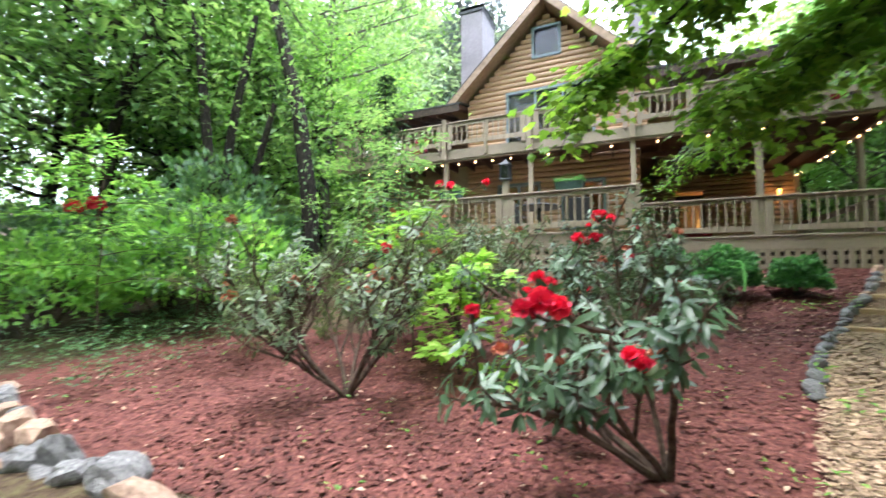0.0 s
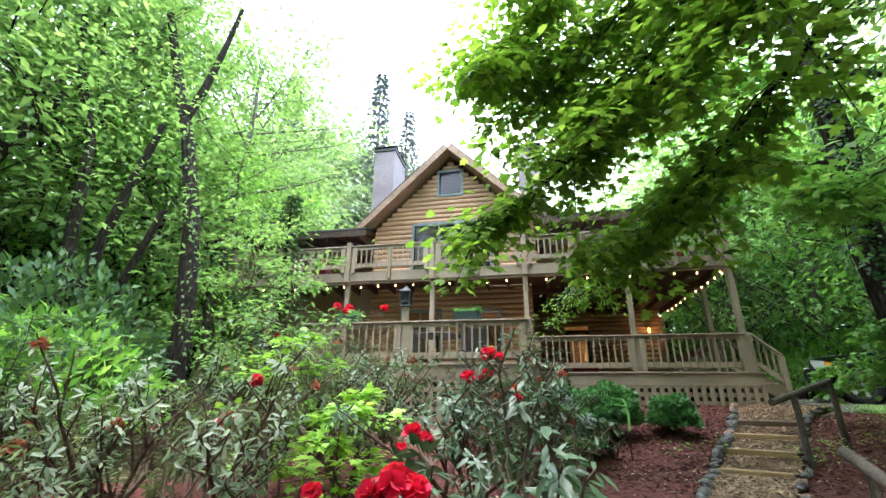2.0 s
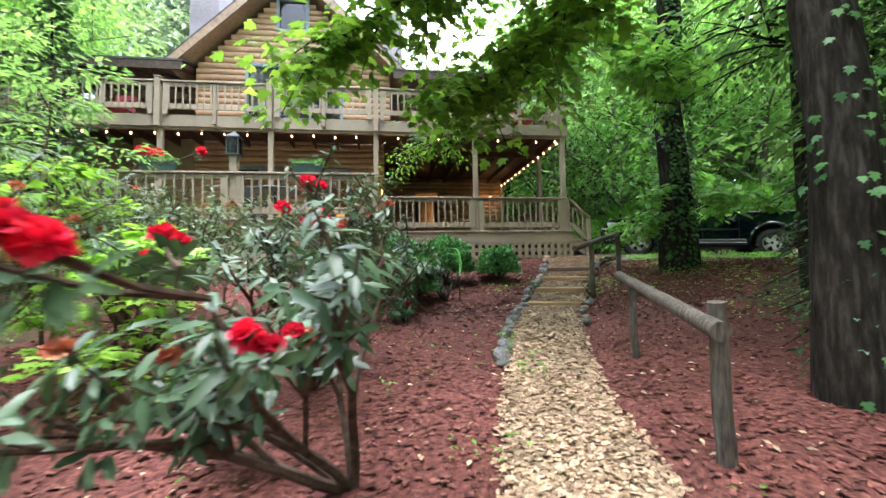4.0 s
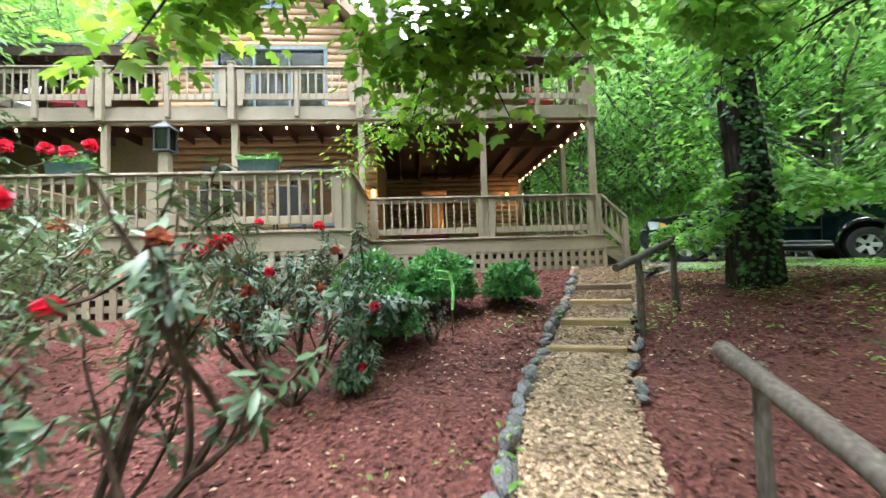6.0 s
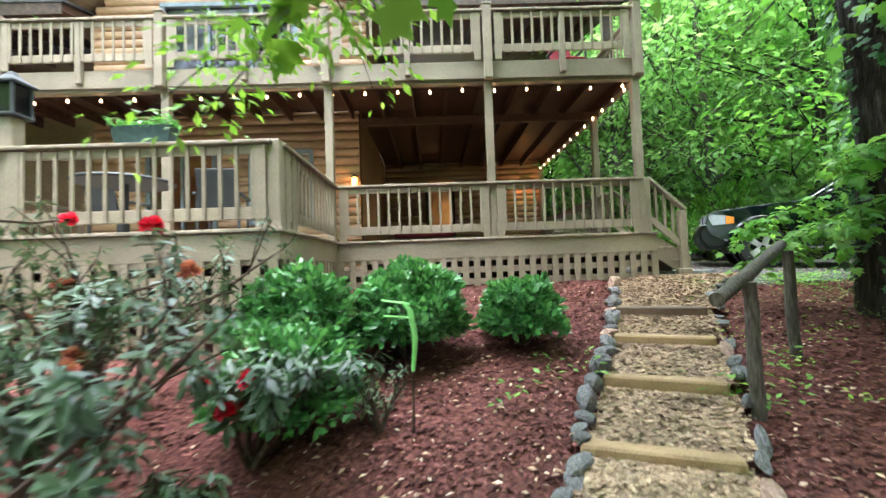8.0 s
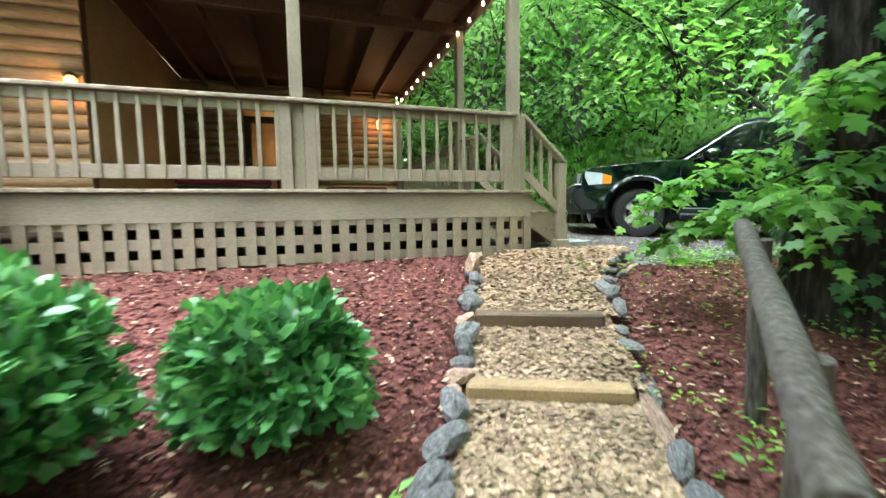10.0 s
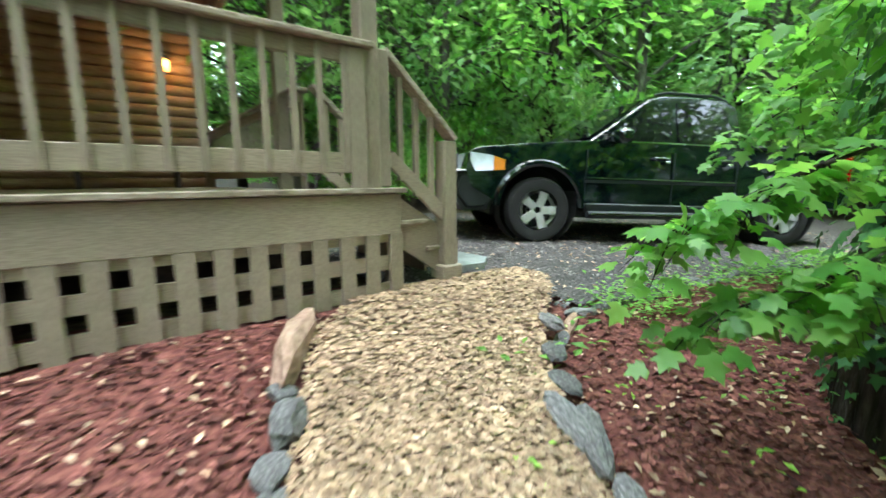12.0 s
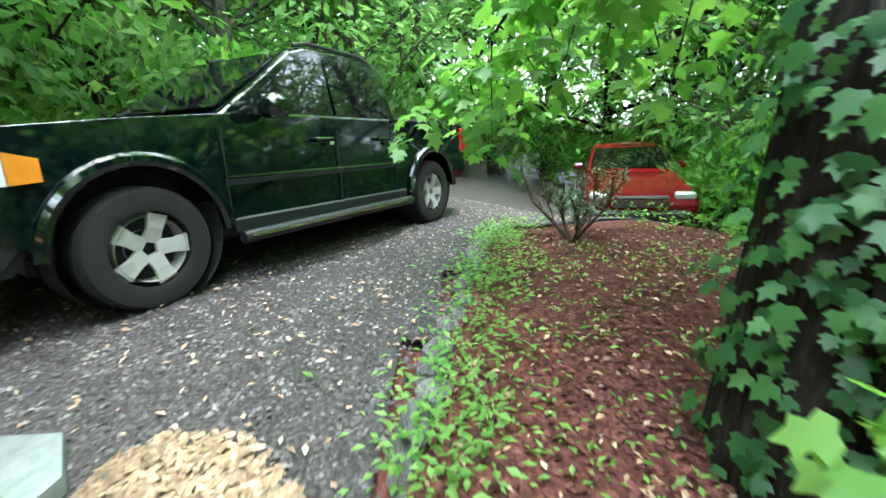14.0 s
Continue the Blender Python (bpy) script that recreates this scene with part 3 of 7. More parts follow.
# front-to-back shed roofs over the upper porches
for name, x0, x1 in (("roof_porch_west", -11.0, -4.5), ("roof_porch_east", 1.1, 6.1)):
    r = thing(name, (0, 0, 0), "low dark roof over the upper porch", "roof", kind="structure")
    vs = [(x, y, z + o) for x in (x0, x1) for y, z in ((13.35, 7.90), (20.5, 9.65)) for o in (0, 0.14)]
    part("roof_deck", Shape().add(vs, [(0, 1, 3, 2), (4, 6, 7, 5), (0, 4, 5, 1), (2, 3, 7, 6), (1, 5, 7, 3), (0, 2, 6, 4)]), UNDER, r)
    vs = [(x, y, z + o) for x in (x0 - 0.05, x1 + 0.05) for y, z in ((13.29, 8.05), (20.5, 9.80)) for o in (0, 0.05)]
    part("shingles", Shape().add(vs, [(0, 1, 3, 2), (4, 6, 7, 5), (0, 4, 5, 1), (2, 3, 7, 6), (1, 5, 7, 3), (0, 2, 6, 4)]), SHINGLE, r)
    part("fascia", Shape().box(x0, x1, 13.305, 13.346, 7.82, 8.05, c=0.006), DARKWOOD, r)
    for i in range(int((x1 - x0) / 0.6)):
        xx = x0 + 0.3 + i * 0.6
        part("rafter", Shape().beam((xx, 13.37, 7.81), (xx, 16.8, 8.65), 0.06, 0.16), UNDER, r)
    for xx in ([-10.4, -7.5] if x0 < 0 else [5.7]):
        part("porch_post", Shape().box(xx - 0.07, xx + 0.07, 13.45, 13.59, UPDECK, 7.8, c=0.01), DARKWOOD, r)
# chimneys
for cx, top in ((-4.90, 12.80), (1.0, 12.2)):
    ch = thing("chimney", (cx, 15.6, 8.9), "pale lilac-grey sided chimney with dark metal cap", "chimney", "chimneys")
    part("stack", Shape().box(-0.44, 0.44, 0, 1.5, 0, top - 9.12, c=0.012), SIDING, ch)
    cap = Shape().box(-0.48, 0.48, -0.04, 1.54, top - 9.12, top - 9.0, c=0.01)
    cap.box(-0.41, -0.06, 0.06, 1.44, top - 9.0, top - 8.92).box(0.06, 0.41, 0.06, 1.44, top - 9.0, top - 8.92)
    part("cap", cap, METAL, ch)
    part("cap_lid", Shape().box(-0.49, 0.49, -0.05, 1.55, top - 8.92, top - 8.88, c=0.01), METAL, ch)

# inside: floor, rear wall and a lamp behind the lower windows
tagged(part("floor_inside", Shape().box(LX + 0.15, RX - 0.36, WALL + 0.18, BACK - 0.02, DECK, DECK + 0.03), CURTAIN), "pale wooden floor inside the cabin", "floor", kind="structure")
tagged(part("wall_inside", Shape().box(LX + 0.15, RX - 0.36, BACK - 0.2, BACK - 0.05, DECK + 0.04, 5.85), CURTAIN), "warm-lit interior wall", "wall", kind="structure")
tagged(part("ceiling_inside", Shape().box(LX + 0.15, RX - 0.36, WALL + 0.18, BACK - 0.21, 5.6, 5.7), CURTAIN), "plain interior ceiling", "ceiling", kind="structure")
tagged(part("wall_upper_inside", Shape().box(LX + 0.2, RX - 0.2, 17.2, 17.3, UPDECK, 9.3), CURTAIN), "warm interior wall upstairs", "wall", kind="structure")
tagged(part("floor_attic", Shape().box(LX + 0.2, RX - 0.2, WALL + 0.2, 17.1, 9.3, 9.4), CURTAIN), "attic floor boards", "floor", kind="structure")


def lamp(name, place, radius, label, watts, shade=SHADE, base=None):
    t = thing(name, place, label, "lamp")
    sh = Shape().lathe([(radius * 0.75, 0.0), (radius, 0.02), (radius * 0.72, radius * 2.0), (radius * 0.68, radius * 2.0)], Matrix(), 16)
    part("shade", sh, shade, t, smooth=True)
    part("base", Shape().lathe([(0.0, -0.18), (0.06, -0.17), (0.02, -0.12), (0.018, 0.02), (0.0, 0.02)], Matrix(), 10), METAL, t, smooth=True)
    li = new("lamp_light", bpy.data.lights.new("lamp_light", "POINT"))
    li.data.energy, li.data.color, li.data.shadow_soft_size = watts, (1.0, 0.55, 0.2), 0.06
    li.parent = t
    li.location = (0, 0, radius * 2.4)
    return t


def console(x, y, z):
    t = thing("console_table", (x, y, z), "small dark wooden side table", "table")
    part("tabletop", Shape().box(-0.3, 0.3, -0.2, 0.2, 0.66, 0.7, c=0.008), DARKWOOD, t)
    for a in (-0.26, 0.26):
        for b in (-0.16, 0.16):
            part("leg", Shape().box(a - 0.02, a + 0.02, b - 0.02, b + 0.02, 0, 0.66), DARKWOOD, t)


console(-0.7, 16.2, DECK + 0.03)
lamp("table_lamp", (-0.7, 16.2, DECK + 0.03 + 0.88), 0.15, "glowing table lamp on a side table indoors", 2.2)
console(-2.8, 16.6, DECK + 0.03)
lamp("table_lamp", (-2.8, 16.6, DECK + 0.03 + 0.88), 0.15, "glowing table lamp on a side table indoors", 2.2)


def sconce(x, y, z, watts):
    t = thing("wall_lantern", (x, y, z), "small glowing lantern on the log wall", "lamp", "porch wall lanterns")
    part("bracket", Shape().beam((0, 0.13, 0.12), (0, 0, 0.17), 0.03, 0.02), METAL, t)
    part("shade", Shape().lathe([(0.05, 0.0), (0.065, 0.16), (0.03, 0.2)], Matrix(), 8), SHADE, t)
    part("lid", Shape().lathe([(0.08, 0.2), (0.02, 0.25), (0.0, 0.25)], Matrix(), 8), METAL, t)
    li = new("lamp_light", bpy.data.lights.new("lamp_light", "POINT"))
    li.data.energy, li.data.color, li.data.shadow_soft_size = watts, (1.0, 0.52, 0.18), 0.05
    li.parent = t
    li.location = (0, -0.1, 0.1)


sconce(0.7, WALL - 0.10, 4.55, 1.1)
sconce(5.05, BACK - 0.14, 5.2, 1.2)

# lower deck floor, skirts and lattice
BUMP, BL, BR = 9.76, -4.45, 0.68
EX = 5.73
dk = thing("deck_lower", (0, 0, 0), "taupe painted timber deck with worn boards", "deck", kind="structure")
for i in range(45):
    y = FRONT + i * 0.142
    part("deck_board", Shape().box(RX - 0.18 if y > WALL - 0.1 else BR, EX - 0.02, y + 0.003, y + 0.139, DECK - 0.035, DECK, c=0.004), WORN, dk)
for i in range(40):
    y = BUMP + i * 0.142
    if y < WALL - 0.15:
        part("deck_board", Shape().box(BL, BR - 0.003, y + 0.003, y + 0.139, DECK - 0.035, DECK, c=0.004), WORN, dk)
for x0, x1, y in ((BR, EX, FRONT), (BL, BR + 0.04, BUMP)):
    part("fascia", Shape().box(x0, x1, y - 0.04, y - 0.002, DECK - 0.27, DECK - 0.004, c=0.004), TAUPE_H, dk)
    part("edge_cap", Shape().box(x0, x1 + 0.03, y - 0.075, y + 0.05, DECK + 0.001, DECK + 0.036, c=0.006), WORN, dk)
part("fascia", Shape().box(BR + 0.002, BR + 0.04, BUMP, FRONT - 0.042, DECK - 0.27, DECK - 0.004, c=0.004), TAUPE_H, dk)
part("edge_cap", Shape().box(BR - 0.05, BR + 0.075, BUMP + 0.052, FRONT - 0.077, DECK + 0.001, DECK + 0.036, c=0.006), WORN, dk)
part("fascia", Shape().box(EX - 0.019, EX + 0.02, FRONT, BACK, DECK - 0.27, DECK - 0.004, c=0.004), TAUPE_H, dk)
part("fascia", Shape().box(BL - 0.04, BL - 0.002, BUMP, WALL, DECK - 0.27, DECK - 0.004, c=0.004), TAUPE_H, dk)
# dark space below: dark sheets set behind the lattice in place of shade
tagged(part("wall_underdeck_shade", Shape().box(BR + 0.3, EX - 0.3, FRONT + 0.7, FRONT + 0.8, 2.3, DECK - 0.3).box(BL + 0.3, BR - 0.2, BUMP + 0.9, BUMP + 1.0, 1.7, DECK - 0.3), DARKWOOD), "dark sheets standing in for the shade under the deck", "wall", kind="structure")


def lattice(p, q, top, bottom, rows, out):
    """Square lattice from p to q: flat boards upright before level ones. out: the side that is seen."""
    lt = thing("lattice_panel", (*p, 0), "taupe square lattice skirt under the deck", "lattice", "deck lattice")
    ang = math.atan2(q[1] - p[1], q[0] - p[0])
    lt.matrix_basis = pose(*p, 0, 0, 0, math.degrees(ang))
    L = math.hypot(q[0] - p[0], q[1] - p[1])
    sh = Shape().box(-0.047, 0.047, -0.012, 0.012, 0, 1)
    up = sh.mesh("slat_upright", TAUPE)
    n = round(L / 0.181)
    for i in range(n + 1):
        s = part("slat", up, None, lt)
        s.matrix_basis = pose(0.04 + (L - 0.08) * i / n, out * 0.013, bottom + 0.012 * (i % 3)) @ Matrix.Diagonal((1, 1, top - bottom - 0.012 * (i % 3), 1))
    hz = [(top - 0.055, top)] + [(top - 0.24 - k * 0.185, top - 0.145 - k * 0.185) for k in range(rows)]
    for a, b in hz:
        part("slat", Shape().box(0, L, -0.012 - out * 0.013, 0.012 - out * 0.013, max(a, bottom), b), TAUPE_H, lt)
    return lt


lattice((BR + 0.05, FRONT - 0.02), (EX - 0.005, FRONT - 0.02), DECK - 0.27, 2.6, 2, -1)
lattice((BL, BUMP - 0.02), (BR + 0.01, BUMP - 0.02), DECK - 0.27, 2.0, 6, -1)
lattice((BR + 0.02, BUMP + 0.02), (BR + 0.02, FRONT - 0.05), DECK - 0.27, 2.1, 5, -1)
for x, y in ((EX - 0.05, FRONT + 0.02), (BR - 0.05, BUMP + 0.03)):
    tagged(part("corner_board", Shape().box(x - 0.045, x + 0.045, y - 0.02, y + 0.02, 2.2, DECK - 0.27), TAUPE), "taupe corner board of the skirt", "trim", kind="structure")


def rail(p, q, floor, top, posts_at=(), n=None, thin=False, wide_ends=True):
    """A deck rail between two posts: cap, rails, balusters and the flat boards beside the posts."""
    r = thing("deck_railing", (*p, floor), "taupe painted timber deck railing with square balusters", "railing", "deck railings")
    ang = math.atan2(q[1] - p[1], q[0] - p[0])
    r.matrix_basis = pose(*p, floor, 0, 0, math.degrees(ang))
    L, H = math.hypot(q[0] - p[0], q[1] - p[1]), top - floor
    part("cap", Shape().box(0.0, L, -0.075, 0.075, H - 0.038, H, c=0.008), WORN, r, "worn grey-brown cap board")
    part("upper_rail", Shape().box(0.05, L - 0.05, -0.02, 0.02, H - 0.13, H - 0.04, c=0.005), TAUPE_H, r)
    part("lower_rail", Shape().box(0.05, L - 0.05, -0.02, 0.02, 0.13, 0.255, c=0.005), TAUPE_H, r)
    me = Shape().box(-0.019, 0.019, -0.042, -0.021, 0.132, H - 0.042, c=0.004).mesh("baluster", TAUPE)
    side = 0.19 if wide_ends else 0.1
    k = max(2, round((L - 2 * side) / 0.155))
    for i in range(k + 1):
        part("baluster", me, None, r).location = (side + (L - 2 * side) * i / k, 0, 0)
    if wide_ends:
        wide = Shape().box(-0.055, 0.055, -0.045, -0.021, 0.0, H - 0.045, c=0.004).mesh("side_board", TAUPE)
        for x in (0.115, L - 0.115):
            part("side_board", wide, None, r).location = (x, 0, 0)
    return r


def post(x, y, z0, z1, w, label="taupe square timber deck post"):
    t = thing("deck_post", (x, y, z0), label, "post", "deck posts")
    part("shaft", Shape().box(-w / 2, w / 2, -w / 2, w / 2, 0, z1 - z0, c=0.01), TAUPE, t)
    return t


PX = [5.55, 3.17, 0.62, -1.93, -4.45, -6.9]
for x in PX[:6]:
    post(x, FRONT + 0.06, DECK, UPDECK - 0.30, 0.125)
post(5.55, WALL + 0.05, DECK, UPDECK - 0.30, 0.12)
post(5.55, BACK - 0.1, DECK, UPDECK - 0.30, 0.12)
for a, b in ((PX[1], PX[0]), (BR + 0.02, PX[1])):
    rail((a + 0.0, FRONT + 0.0), (b - 0.0, FRONT + 0.0), DECK, TOP)
rail((5.6, FRONT + 1.4), (5.58, BACK - 0.1), DECK, TOP)
for x in (BR - 0.03, -1.95, -4.42):
    post(x, BUMP + 0.06, DECK, TOP + (0.32 if x == -1.95 else 0.02), 0.14)
post(BR - 0.03, BUMP + 0.45, DECK, TOP + 0.0, 0.14)
rail((-1.95, BUMP), (BR - 0.03, BUMP), DECK, TOP)
rail((-4.42, BUMP), (-1.95, BUMP), DECK, TOP)
rail((BR, BUMP + 0.08), (BR, FRONT - 0.02), DECK, TOP)
rail((-4.45, WALL - 0.1), (-4.45, BUMP + 0.1), DECK, TOP)
# porch lantern on the bumped-out rail post
ln = thing("post_lantern", (-1.95, BUMP + 0.06, TOP + 0.32), "dark metal lantern on a deck rail post", "lantern")
part("base_plate", Shape().box(-0.12, 0.12, -0.12, 0.12, 0, 0.03, c=0.006), METAL, ln)
for a in (-0.1, 0.1):
    for b in (-0.1, 0.1):
        part("corner_bar", Shape().box(a - 0.012, a + 0.012, b - 0.012, b + 0.012, 0.03, 0.33), METAL, ln)
part("glass", Shape().box(-0.092, 0.092, -0.092, 0.092, 0.031, 0.329), glassy("lantern_glass", (0.5, 0.6, 0.6), 0.08, 0.35), ln)
part("roof", Shape().lathe([(0.19, 0.33), (0.19, 0.35), (0.06, 0.43), (0.03, 0.47), (0.0, 0.47)], pose(0, 0, 0, 0, 0, 45), 4), METAL, ln)

# upper deck
ud = thing("deck_upper", (0, 0, 0), "taupe upper deck with dark brown underside", "deck", kind="structure")
UL = -8.4
part("fascia", Shape().box(UL, 5.68, FRONT - 0.045, FRONT - 0.002, UPDECK - 0.27, UPDECK, c=0.005), TAUPE_H, ud)
part("fascia", Shape().box(5.66, 5.70, FRONT + 0.0, BACK, UPDECK - 0.27, UPDECK, c=0.005), TAUPE_H, ud)
part("beam", Shape().box(UL, 5.64, FRONT + 0.0, FRONT + 0.12, UPDECK - 0.32, UPDECK - 0.04, c=0.006), TAUPE_H, ud)
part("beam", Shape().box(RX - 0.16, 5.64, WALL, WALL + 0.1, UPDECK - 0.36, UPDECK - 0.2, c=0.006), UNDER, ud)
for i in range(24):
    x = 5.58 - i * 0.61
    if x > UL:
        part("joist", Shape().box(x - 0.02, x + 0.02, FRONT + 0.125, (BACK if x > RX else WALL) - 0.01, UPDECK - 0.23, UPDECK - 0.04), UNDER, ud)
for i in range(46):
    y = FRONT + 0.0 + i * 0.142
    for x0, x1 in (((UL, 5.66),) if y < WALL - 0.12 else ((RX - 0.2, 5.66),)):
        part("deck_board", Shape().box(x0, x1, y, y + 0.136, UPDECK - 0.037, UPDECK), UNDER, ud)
tagged(part("ceiling_porch", Shape().box(RX + 0.02, 5.66, FRONT, BACK + 0.2, UPDECK + 0.004, UPDECK + 0.03).box(UL, RX, FRONT, WALL - 0.06, UPDECK + 0.004, UPDECK + 0.03), WORN), "upper deck floor", "floor", kind="structure")
UT = 6.96
up_posts = [x for x in PX if x > UL + 0.5] + [UL + 0.07]
for x in up_posts:
    t = post(x, FRONT - 0.10, UPDECK - 0.3, UT + 0.06, 0.13, "taupe upper rail post with capped top")
    part("post_cap", Shape().box(-0.08, 0.08, -0.08, 0.08, UT + 0.06 - UPDECK + 0.3, UT + 0.09 - UPDECK + 0.3, c=0.008), TAUPE_H, t)
for a, b in zip(up_posts[1:], up_posts[:-1]):
    rail((a + 0.05, FRONT - 0.08), (b - 0.05, FRONT - 0.08), UPDECK, UT)
    mx = (a + b) / 2
    post(mx, FRONT - 0.075, UPDECK - 0.22, UT - 0.04, 0.09)
rail((5.62, FRONT + 0.0), (5.62, WALL + 1.6), UPDECK, UT)
rail((UL + 0.07, WALL + 1.6), (UL + 0.07, FRONT + 0.0), UPDECK, UT)

# stairs off the deck's end
st = thing("deck_stairs", (EX, FRONT + 0.12, 2.67), "short taupe timber stairs from the deck to the drive", "stairs")
for y in (0.0, 1.2):
    part("stringer", Shape().add([(0.03, y + o, z) for o in (0.0, 0.045) for z in (0.645, 0.29)] + [(0.62, y + o, z) for o in (0.0, 0.045) for z in (0.28, 0.01)] + [(0.45, y + o, 0.01) for o in (0.0, 0.045)],
                                 [(0, 1, 8, 5, 4), (2, 6, 7, 9, 3), (0, 4, 6, 2), (4, 5, 7, 6), (5, 8, 9, 7), (8, 1, 3, 9), (1, 0, 2, 3)]), TAUPE_H, st)
for x, z in ((0.03, 0.45), (0.31, 0.24)):
    part("tread", Shape().box(x, x + 0.29, -0.02, 1.27, z - 0.035, z, c=0.006), WORN, st, "worn bare wooden tread")
    part("riser", Shape().box(x + 0.02, x + 0.04, 0.05, 1.2, z - 0.2, z - 0.037), TAUPE_H, st)
for y in (-0.03, 1.24):
    part("newel", Shape().box(0.43, 0.55, y - 0.05, y + 0.07, 0.0, 1.02, c=0.01), TAUPE, st)
    part("newel_foot", Shape().box(0.40, 0.58, y - 0.08, y + 0.10, -0.02, 0.09, c=0.01), TAUPE_H, st)
    part("handrail", Shape().beam((-0.05, y, 1.57), (0.54, y, 1.03), 0.12, 0.04, 0.006), WORN, st)
    part("lower_rail", Shape().beam((-0.02, y, 0.90), (0.47, y, 0.46), 0.04, 0.1, 0.005), TAUPE_H, st)
    for k in range(3):
        x = 0.08 + 0.13 * k
        part("baluster", Shape().box(x - 0.019, x + 0.019, y - 0.019, y + 0.019, 0.80 - 0.85 * x, 1.49 - 0.91 * x), TAUPE, st)
part("deck_corner_post", Shape().box(-0.16, -0.03, -0.10, 0.03, 0.69, 1.56, c=0.01), TAUPE, st)
fl = thing("flagstone", (6.55, 12.62, land(6.55, 12.62)), "pale blue-grey flagstone at the foot of the stairs", "paving stone")
part("slab", Shape().slab([(-0.2, -0.28), (0.1, -0.3), (0.3, -0.12), (0.28, 0.3), (-0.1, 0.4), (-0.25, 0.18)], 0.0, 0.06), CONCRETE, fl)


# string lights along the porch edge
sl = thing("string_lights", (0, 0, 0), "string of small warm bulbs along the porch beam", "string lights")
cord, spots = [], []
x = 5.42
while x > -7.6:
    spots.append((x, FRONT + 0.19, 5.78 + 0.012 * math.sin(x * 5)))
    x -= 0.53
y = FRONT + 0.3
while y < BACK - 0.2:
    spots.append((5.50, y, 5.78 + 0.012 * math.sin(y * 7)))
    y += 0.47
front, side = [s for s in spots if s[1] < FRONT + 0.25], [s for s in spots if s[1] > FRONT + 0.25]
for run in (front, side):
    pts = []
    for p, q in zip(run[:-1], run[1:]):
        pts += [(p[0], p[1], p[2] + 0.07), ((p[0] + q[0]) / 2, (p[1] + q[1]) / 2, (p[2] + q[2]) / 2 + 0.035)]
    part("cord", Shape().tube(pts, [0.005] * len(pts), 5), METAL, sl)
bulb = Shape().lathe([(0.0, -0.028), (0.013, -0.022), (0.019, -0.006), (0.015, 0.014), (0.01, 0.03)], Matrix(), 10).mesh("bulb", BULB, True)
sock = Shape().lathe([(0.014, 0.028), (0.014, 0.07), (0.0, 0.07)], Matrix(), 8).mesh("socket", METAL)
for s in spots:
    b = part("bulb", bulb, None, sl)
    b.location = s
    part("socket", sock, None, b)

# ---- vehicles ----
def wheel(r, w, spokes, lip=0.62):
    """A wheel about the local y axis: tyre, rim and spokes as meshes."""
    m = pose(0, 0, 0, 90, 0, 0)
    ty = Shape().lathe([(r * lip, -w / 2 + 0.01), (r * 0.72, -w / 2), (r * 0.93, -w / 2 + 0.012), (r, -w / 2 + 0.05), (r, -0.055), (r - 0.012, -0.05), (r - 0.012, -0.035), (r, -0.03), (r, 0.03), (r - 0.012, 0.035), (r - 0.012, 0.05), (r, 0.055), (r, w / 2 - 0.05), (r * 0.93, w / 2 - 0.012), (r * 0.72, w / 2), (r * lip, w / 2 - 0.01), (r * lip, -w / 2 + 0.01)], m, 40)
    rim = Shape().lathe([(r * 0.62, w / 2 - 0.012), (r * 0.61, w / 2 + 0.002), (r * 0.565, w / 2 - 0.006), (r * 0.54, w / 2 - 0.03), (r * 0.53, 0.0), (r * 0.53, -w / 2 + 0.02)], m, 36)
    hub = Shape().lathe([(0.0, w / 2 - 0.012), (r * 0.12, w / 2 - 0.013), (r * 0.14, w / 2 - 0.02), (r * 0.25, w / 2 - 0.022), (r * 0.29, w / 2 - 0.045), (r * 0.29, 0)], m, 24)
    sp = Shape()
    for k in range(spokes):
        mm = pose(0, 0, 0, 0, 360 * k / spokes + 18, 0)
        o = [(-0.13, 0.1), (0.13, 0.1), (0.115, 0.34), (0.15, 0.575), (-0.15, 0.575), (-0.115, 0.34)]
        vs = [mm @ Vector((a * r, -w / 2 + d + (0.02 if b < 0.2 else 0.0), b * r)) for d in (0.03, 0.06) for a, b in o]
        sp.add(vs, [(0, 1, 2, 3, 4, 5), (11, 10, 9, 8, 7, 6)] + [(i, (i + 1) % 6, 6 + (i + 1) % 6, 6 + i) for i in range(6)])
    back = Shape().lathe([(0.0, -0.02), (r * 0.53, -0.02)], m, 24)
    return ty.mesh("tyre", RUBBER, True), rim.mesh("rim", ALLOY, True), hub.mesh("hub", ALLOY, True), sp.mesh("spokes", ALLOY), back.mesh("brake_drum", METAL)


def put_wheel(car, meshes, x, y, z, turn, steer=0):
    w = part("wheel", meshes[0], None, car)
    w.matrix_basis = pose(x, y, z, 0, 0, turn + steer)
    for me in meshes[1:]:
        o = part(me.name, me, None, w)
        if me.name.startswith(("hub", "rim")):
            o.matrix_basis = pose(0, 0, 0, 0, 0, 180)
    return w


def arch(cx, cz, r, a0, a1, n=10):
    return [(cx + r * math.cos(radians(a0 + (a1 - a0) * k / n)), cz + r * math.sin(radians(a0 + (a1 - a0) * k / n))) for k in range(n + 1)]


